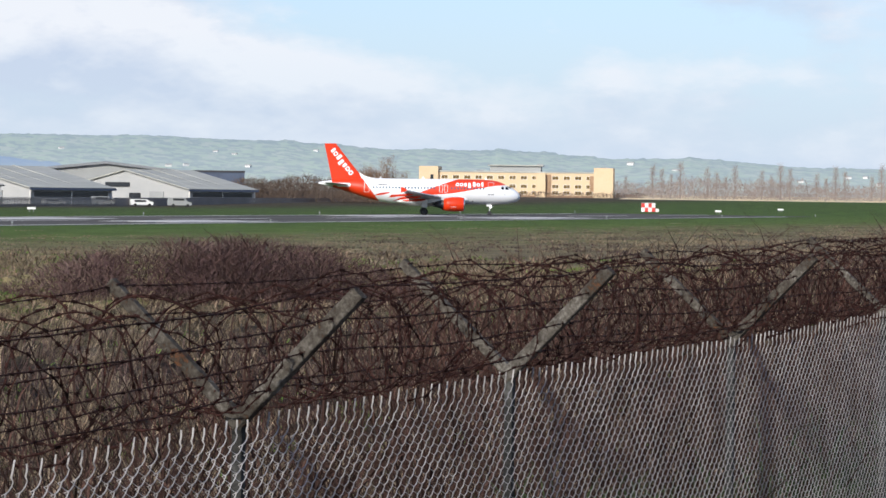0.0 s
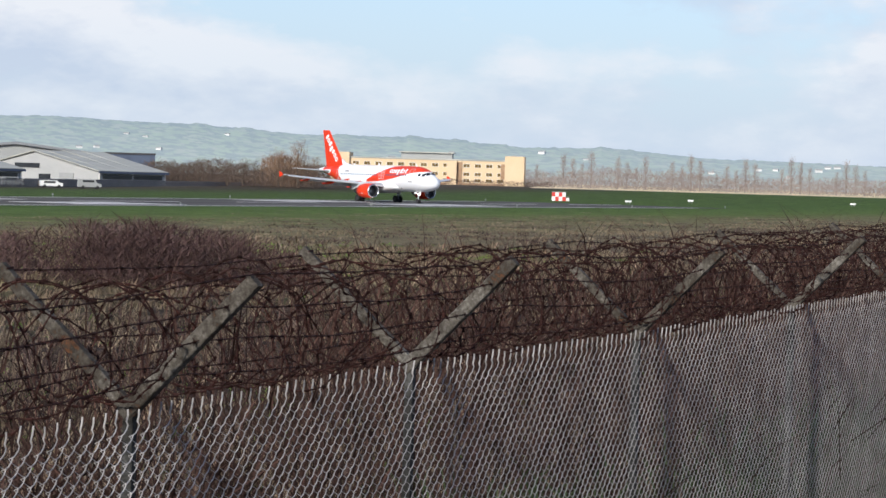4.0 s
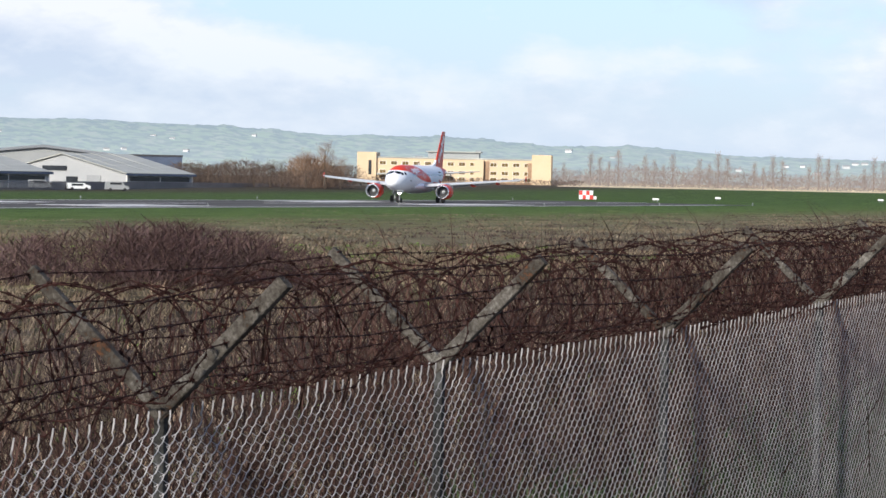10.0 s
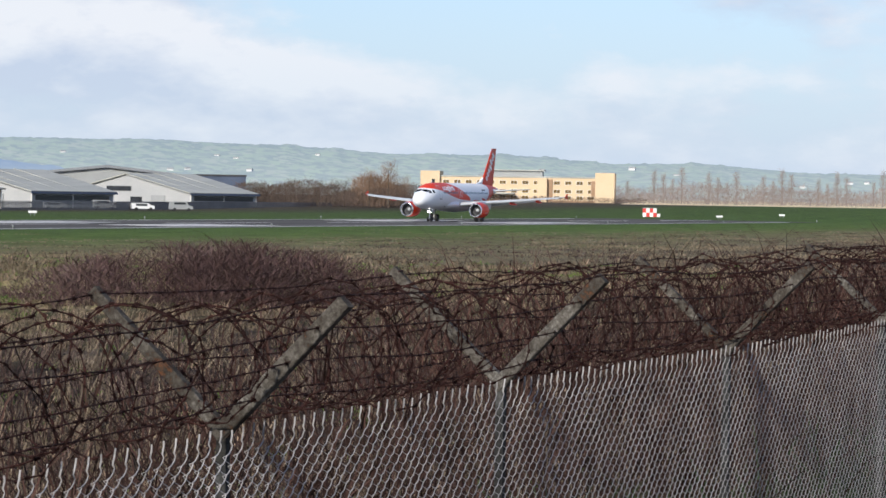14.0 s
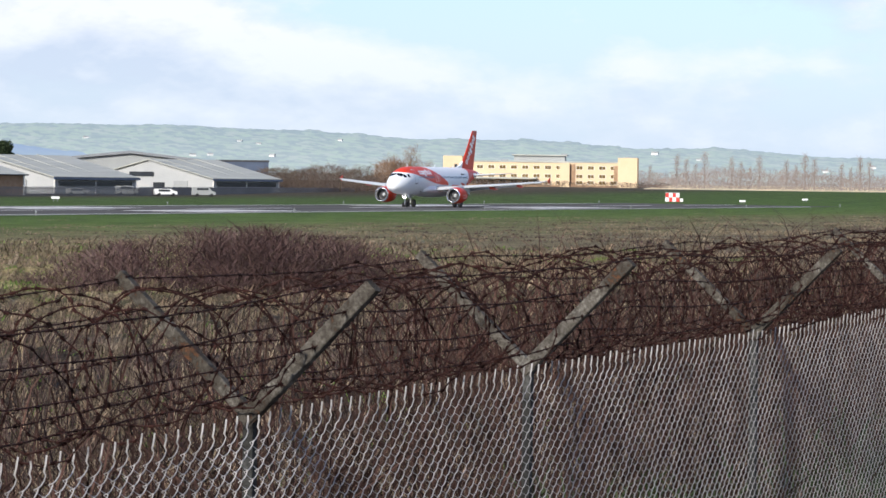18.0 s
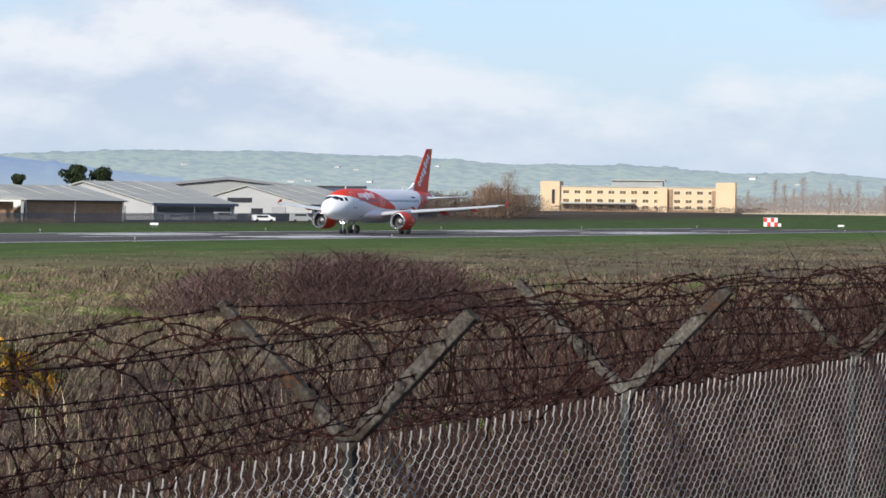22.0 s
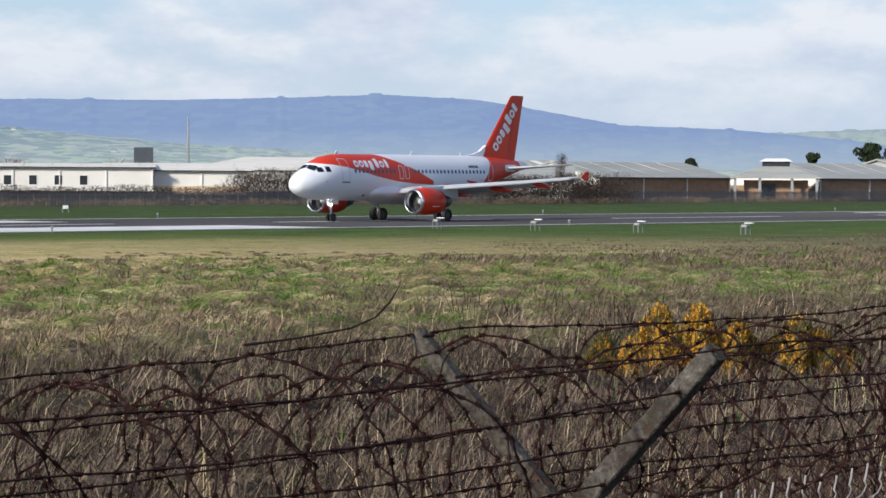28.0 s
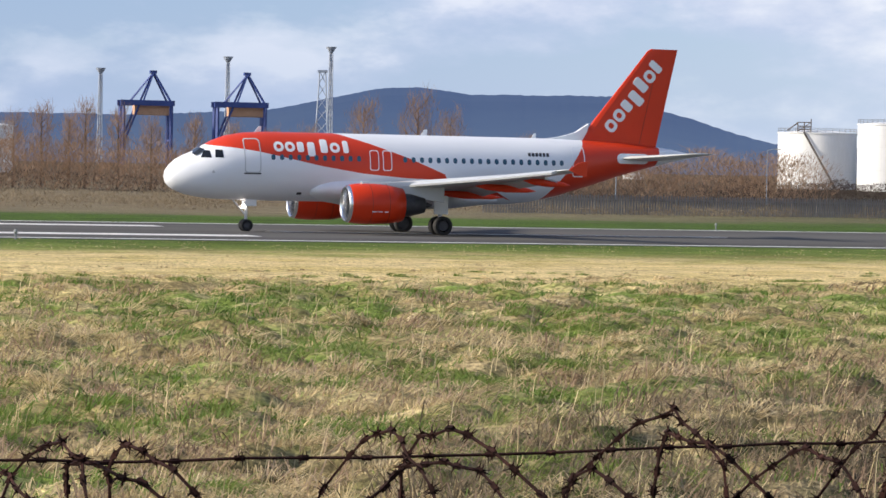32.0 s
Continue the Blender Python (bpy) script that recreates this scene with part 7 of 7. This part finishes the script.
def bare_tree(at, tall, seed, material, label, narrow=1.0):
    t = thing("bare_tree", at, label, "tree")
    rng = random.Random(seed)
    part("trunk", tube([(0, 0, -0.2), (0.1, 0, tall * 0.3), (0.0, 0.1, tall * 0.6), (0.1, 0, tall * 0.95)], 0.2, 7, radii=[tall * 0.022, tall * 0.016, tall * 0.01, tall * 0.002]), M_BARK if tall < 14 and material is not M_TWIGP else material, t)
    limbs, tips = bmesh.new(), []
    for k in range(22):
        u = 0.22 + 0.7 * k / 22
        a, ln = k * 2.4 + rng.uniform(-0.4, 0.4), tall * (0.42 - 0.3 * u) * rng.uniform(0.7, 1.2) * narrow
        p0 = Vector((0.05, 0.05, tall * u))
        p1 = p0 + Vector((math.cos(a) * ln * 0.5, math.sin(a) * ln * 0.5, ln * 0.45))
        p2 = p0 + Vector((math.cos(a) * ln * 0.85, math.sin(a) * ln * 0.85, ln * 1.15))
        tube([p0, p1, p2], 0.05, 4, limbs, radii=[tall * 0.0055, tall * 0.0035, tall * 0.0008])
        tips += [(p1, ln), (p2, ln), ((p1 + p2) / 2, ln)]
    part("branchwork", limbs, material, t)
    r2 = np.random.default_rng(seed)
    n = 420 if material is M_TWIGP else 760
    idx = r2.integers(0, len(tips), n)
    base = np.array([tips[i][0] for i in idx]) + r2.normal(0, 0.05 * tall, (n, 3)) * [narrow, narrow, 0.6]
    ln = r2.uniform(0.05, 0.13, n) * tall
    blades("crown", base, ln, np.full(n, tall * 0.002), np.stack([r2.normal(0, 0.5, n) * ln, r2.normal(0, 0.5, n) * ln, 0 * ln], 1), material, "", "", 0.1, seed, t)
    return t


def evergreen(at, tall, wide, seed):
    t = thing("pine_tree", at, "dark green rounded evergreen tree behind the halls", "tree")
    part("trunk", tube([(0, 0, 0), (0.1, 0, tall * 0.55), (0, 0, tall * 0.9)], 0.3, 7, radii=[0.35, 0.25, 0.05]), M_BARK, t)
    rng = np.random.default_rng(seed)
    lumps = [(rng.normal(0, wide * 0.2), rng.normal(0, wide * 0.2), tall * rng.uniform(0.62, 0.88), wide * rng.uniform(0.3, 0.5)) for _ in range(14)]
    n = 2600
    idx = rng.integers(0, len(lumps), n)
    d = rng.normal(0, 1, (n, 3))
    d /= np.linalg.norm(d, axis=1)[:, None]
    c = np.array(lumps)[idx]
    base = c[:, :3] + d * (c[:, 3] * rng.uniform(0.55, 1.0, n))[:, None] * [1, 1, 0.7]
    blades("crown", base, rng.uniform(0.3, 0.7, n), rng.uniform(0.12, 0.25, n), rng.normal(0, 0.25, (n, 3)) * [1, 1, 0], M_NEEDLE, "", "", 0.2, seed, t)


evergreen(face_to(-58.87, 760, 0.5), 13.0, 4.8, 1)
evergreen(face_to(-59.33, 765, 0.5), 12.2, 4.2, 2)
evergreen(face_to(-57.82, 760, 0.5), 10.6, 2.3, 3)
evergreen(face_to(-55.6, 770, 0.5), 8.6, 2.2, 4)
for k, (yw, ds, h, nr) in enumerate(((-18.3, 520, 15.5, 0.8), (-17.3, 525, 14.5, 0.8), (-18.9, 530, 13, 0.9), (-16.3, 470, 9.5, 0.8), (-14.2, 450, 10.5, 0.7), (-12.2, 450, 12.2, 0.6), (-11.4, 455, 11.8, 0.6), (-13.4, 440, 10, 0.7), (-10.9, 450, 10.5, 0.7), (-11.9, 460, 10.8, 0.6), (-12.8, 455, 11.4, 0.6), (-14.9, 460, 9.6, 0.8), (-15.6, 450, 8.8, 0.8), (-20.3, 500, 9, 0.8), (-21.7, 490, 8, 0.8))):
    bare_tree(face_to(yw, ds), h, 60 + k, M_TWIGR, "bare reddish-brown tree above the scrub", nr)
for k, (yw, ds, h) in enumerate(((-33.95, 500, 5.6), (-36.6, 500, 5.0), (-29.9, 505, 5.2), (-27.0, 500, 5.0), (-40.6, 500, 5.4), (-50.56, 470, 6.9), (-53.2, 470, 7.4))):
    bare_tree(face_to(yw, ds), h, 90 + k, M_TWIGD, "dark bare bush-like tree by the boundary", 0.55)
for k, (yw, h) in enumerate(((-64.5, 5.6), (-65.0, 6.2), (-65.5, 6), (-66.0, 6.2), (-66.45, 8.6), (-66.8, 10.4), (-67.1, 7.4), (-65.8, 6.2))):
    bare_tree(face_to(yw, 775, 0.8), h, 110 + k, M_TWIGR if h > 7 else M_TWIG, "bare brown tree beside the hangar")
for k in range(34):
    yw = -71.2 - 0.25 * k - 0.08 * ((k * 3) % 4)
    bare_tree(face_to(yw, 1170, 2.2), 8.5 + 5 * ((k * 5) % 7) / 6, 130 + k, M_TWIGP, "slender bare tree paled for haze beyond the field", 0.45)

# twigs caught in the fence
for k, pts in enumerate(([(2.714, 3.75, 3.718), (2.839, 3.85, 3.754), (2.904, 3.9, 3.786), (2.97, 3.95, 3.817), (3.087, 4.0, 3.831), (3.191, 4.05, 3.855)], [(2.837, 3.85, 3.752), (2.953, 3.9, 3.758), (3.07, 3.95, 3.761), (3.162, 4.0, 3.77)], [(4.606, 4.4, 3.742), (4.827, 4.45, 3.746), (5.078, 4.5, 3.759), (5.168, 4.5, 3.782), (5.243, 4.52, 3.814), (5.313, 4.55, 3.849)])):
    tw = thing("bramble_shoot", pose(0, 0, 0), "thin dry bramble shoot caught in the wire", "twig")
    part("cane", tube(pts, 0.003, 5, radii=[0.0034] + [0.0026] * (len(pts) - 2) + [0.001]), M_BRAMBLE, tw)


# ---- far houses and vehicles ----
M_FARWALL = surface("pale_far_render", [(0.5, 0.5, 0.5), (0.62, 0.62, 0.61)], 0.3, 0.9, bump=0.0, fine=2)
def house(yaw, dist, z, w, seed):
    h = thing("far_house", face_to(yaw, dist, z, seed * 37 % 50 - 25), "small pale house with a dark pitched roof", "house", "far houses")
    part("wall", gable_wall(w, w * 0.6, w * 0.35, w * 0.2), M_FARWALL, h)
    part("roof", gable(w, w * 0.6, w * 0.36, w * 0.2, 0.2), M_GREYW, h)


hr = random.Random(4)
for k in range(20):
    yw = -60 - 18 * hr.random()
    u = 0.35 + 0.55 * hr.random()
    el = float(np.interp(yw, [-78, -74, -72, -69, -65, -60], [0.45, 0.51, 0.64, 0.75, 0.86, 0.93]))
    house(yw, 4400 - 800 * (1 - u), (4.1 + 4400 * math.tan(radians(el))) * u ** 0.9 - 1.5, 6 + 3.5 * hr.random(), k)
for k in range(14):
    yw = -27 - 22 * hr.random()
    u = 0.3 + 0.5 * hr.random()
    el = float(np.interp(yw, [-50, -46, -43, -40, -36, -30, -27], [0.5, 0.78, 1.0, 1.2, 1.1, 0.9, 0.85]))
    house(yw, 2600 - 800 * (1 - u), (4.1 + 2600 * math.tan(radians(el))) * u ** 0.9 - 1.5, 3.4 + 2 * hr.random(), k)


def van(yaw, dist, tall, material, label):
    v = thing("parked_van", face_to(yaw, dist, 0, 12), label, "van", "parked vehicles")
    part("body", loft([[(x, y, z) for x, z in ((-2.4, 0.35), (2.3, 0.35), (2.35, 0.95), (1.5, 1.15), (1.0, tall), (-2.3, tall), (-2.4, 0.9))] for y in (-0.9, 0.9)]), material, v)
    for x in (-1.5, 1.5):
        for y in (-0.85, 0.85):
            part("wheel", tube([(x, y - 0.1, 0.33), (x, y + 0.1, 0.33)], 0.33, 10), M_RUBBER, v)
    part("side_window", box(2.4, 0.04, 0.42, (-0.4, -0.92, tall - 0.35)), M_PANE, v)
    part("windscreen", box(0.05, 1.5, 0.45, (1.28, 0, (tall + 1.15) / 2), turn=Matrix.Rotation(-0.6, 4, "Y")), M_PANE, v)


for k, (yw, tl) in enumerate(((-61.6, 2.0), (-62.3, 1.5), (-63.0, 1.9), (-60.7, 1.5))):
    van(yw, 644 if yw < -61 else 632, tl, M_SIGNW if k % 3 == 1 else M_GREYW, "white van parked by the halls" if k % 3 == 1 else "grey car parked by the halls")


def street_lamp(yaw, dist, tall):
    """A slim road lamp with a short arm and a flat head."""
    p = thing("street_lamp", face_to(yaw, dist), "tall blue-grey road lamp with a short arm", "street lamp", "road lamps")
    part("pole", tube([(0, 0, 0), (0, 0, tall)], 0.06, 7, radii=[0.08, 0.05]), M_MAST, p)
    part("arm", tube([(0, 0, tall - 0.1), (0.6, 0, tall + 0.12), (1.1, 0, tall + 0.15)], 0.06, 5), M_MAST, p)
    part("lamp_head", box(0.8, 0.32, 0.16, (1.4, 0, tall + 0.14), 0.04), M_GREYW, p)


for yw, ds, tl in ((-21.96, 415, 6.9), (-24.72, 420, 7.3), (-31.99, 480, 9.6), (-34.9, 480, 9.0)):
    street_lamp(yw, ds, tl)


def wind_turbine(yaw, dist, tower, turn):
    """A far wind turbine whose rotor just clears the hill before it."""
    t = thing("wind_turbine", face_to(yaw, dist), "far white wind turbine beyond the hills", "wind turbine", "far turbines")
    part("tower", tube([(0, 0, 0), (0, 0, tower)], 1.0, 8, radii=[1.2, 0.5]), M_MAST, t)
    part("nacelle", box(1.8, 3.6, 1.6, (0, -0.6, tower + 0.5), 0.2), M_SIGNW, t)
    hub = part("hub", tube([(0, -2.5, tower + 0.5), (0, -3.2, tower + 0.5)], 0.8, 8), M_SIGNW, t)
    for k in range(3):
        a = radians(turn + 120 * k)
        d = Vector((math.sin(a), 0, math.cos(a)))
        c = Vector((0, -2.9, tower + 0.5))
        part("blade", tube([c, c + d * 2.2, c + d * 8.0], 0.4, 5, radii=[0.3, 0.5, 0.12]), M_SIGNW, hub)


for yw, tw, tn in ((-34.2, 89, 20), (-35.25, 96, 70), (-37.35, 104, 45)):
    wind_turbine(yw, 4500, tw, tn)


def motions():
    rows = [(0, 68.7, 522, -66), (2, 69.1, 512, -99.8), (3, 69.1, 508, -111.6), (6, 68.83, 496, -144.7), (9, 68.35, 492, -168.5), (13, 67.72, 482, -180)]
    key = [(t, pose(r * math.sin(radians(a)), r * math.cos(radians(a)), 0, 0, 0, h)) for t, a, r, h in rows]
    key += [(t, pose(x, 180.3, 0, 0, 0, -180)) for t, x in ((19, 409.3), (23, 345.9), (26.5, 255.2), (28, 207.1), (29, 171), (29.5, 153.1), (30, 133.5), (30.5, 113.1), (31, 91.9), (31.5, 69.95), (32, 48.6))]
    walk(plane, key)


motions()
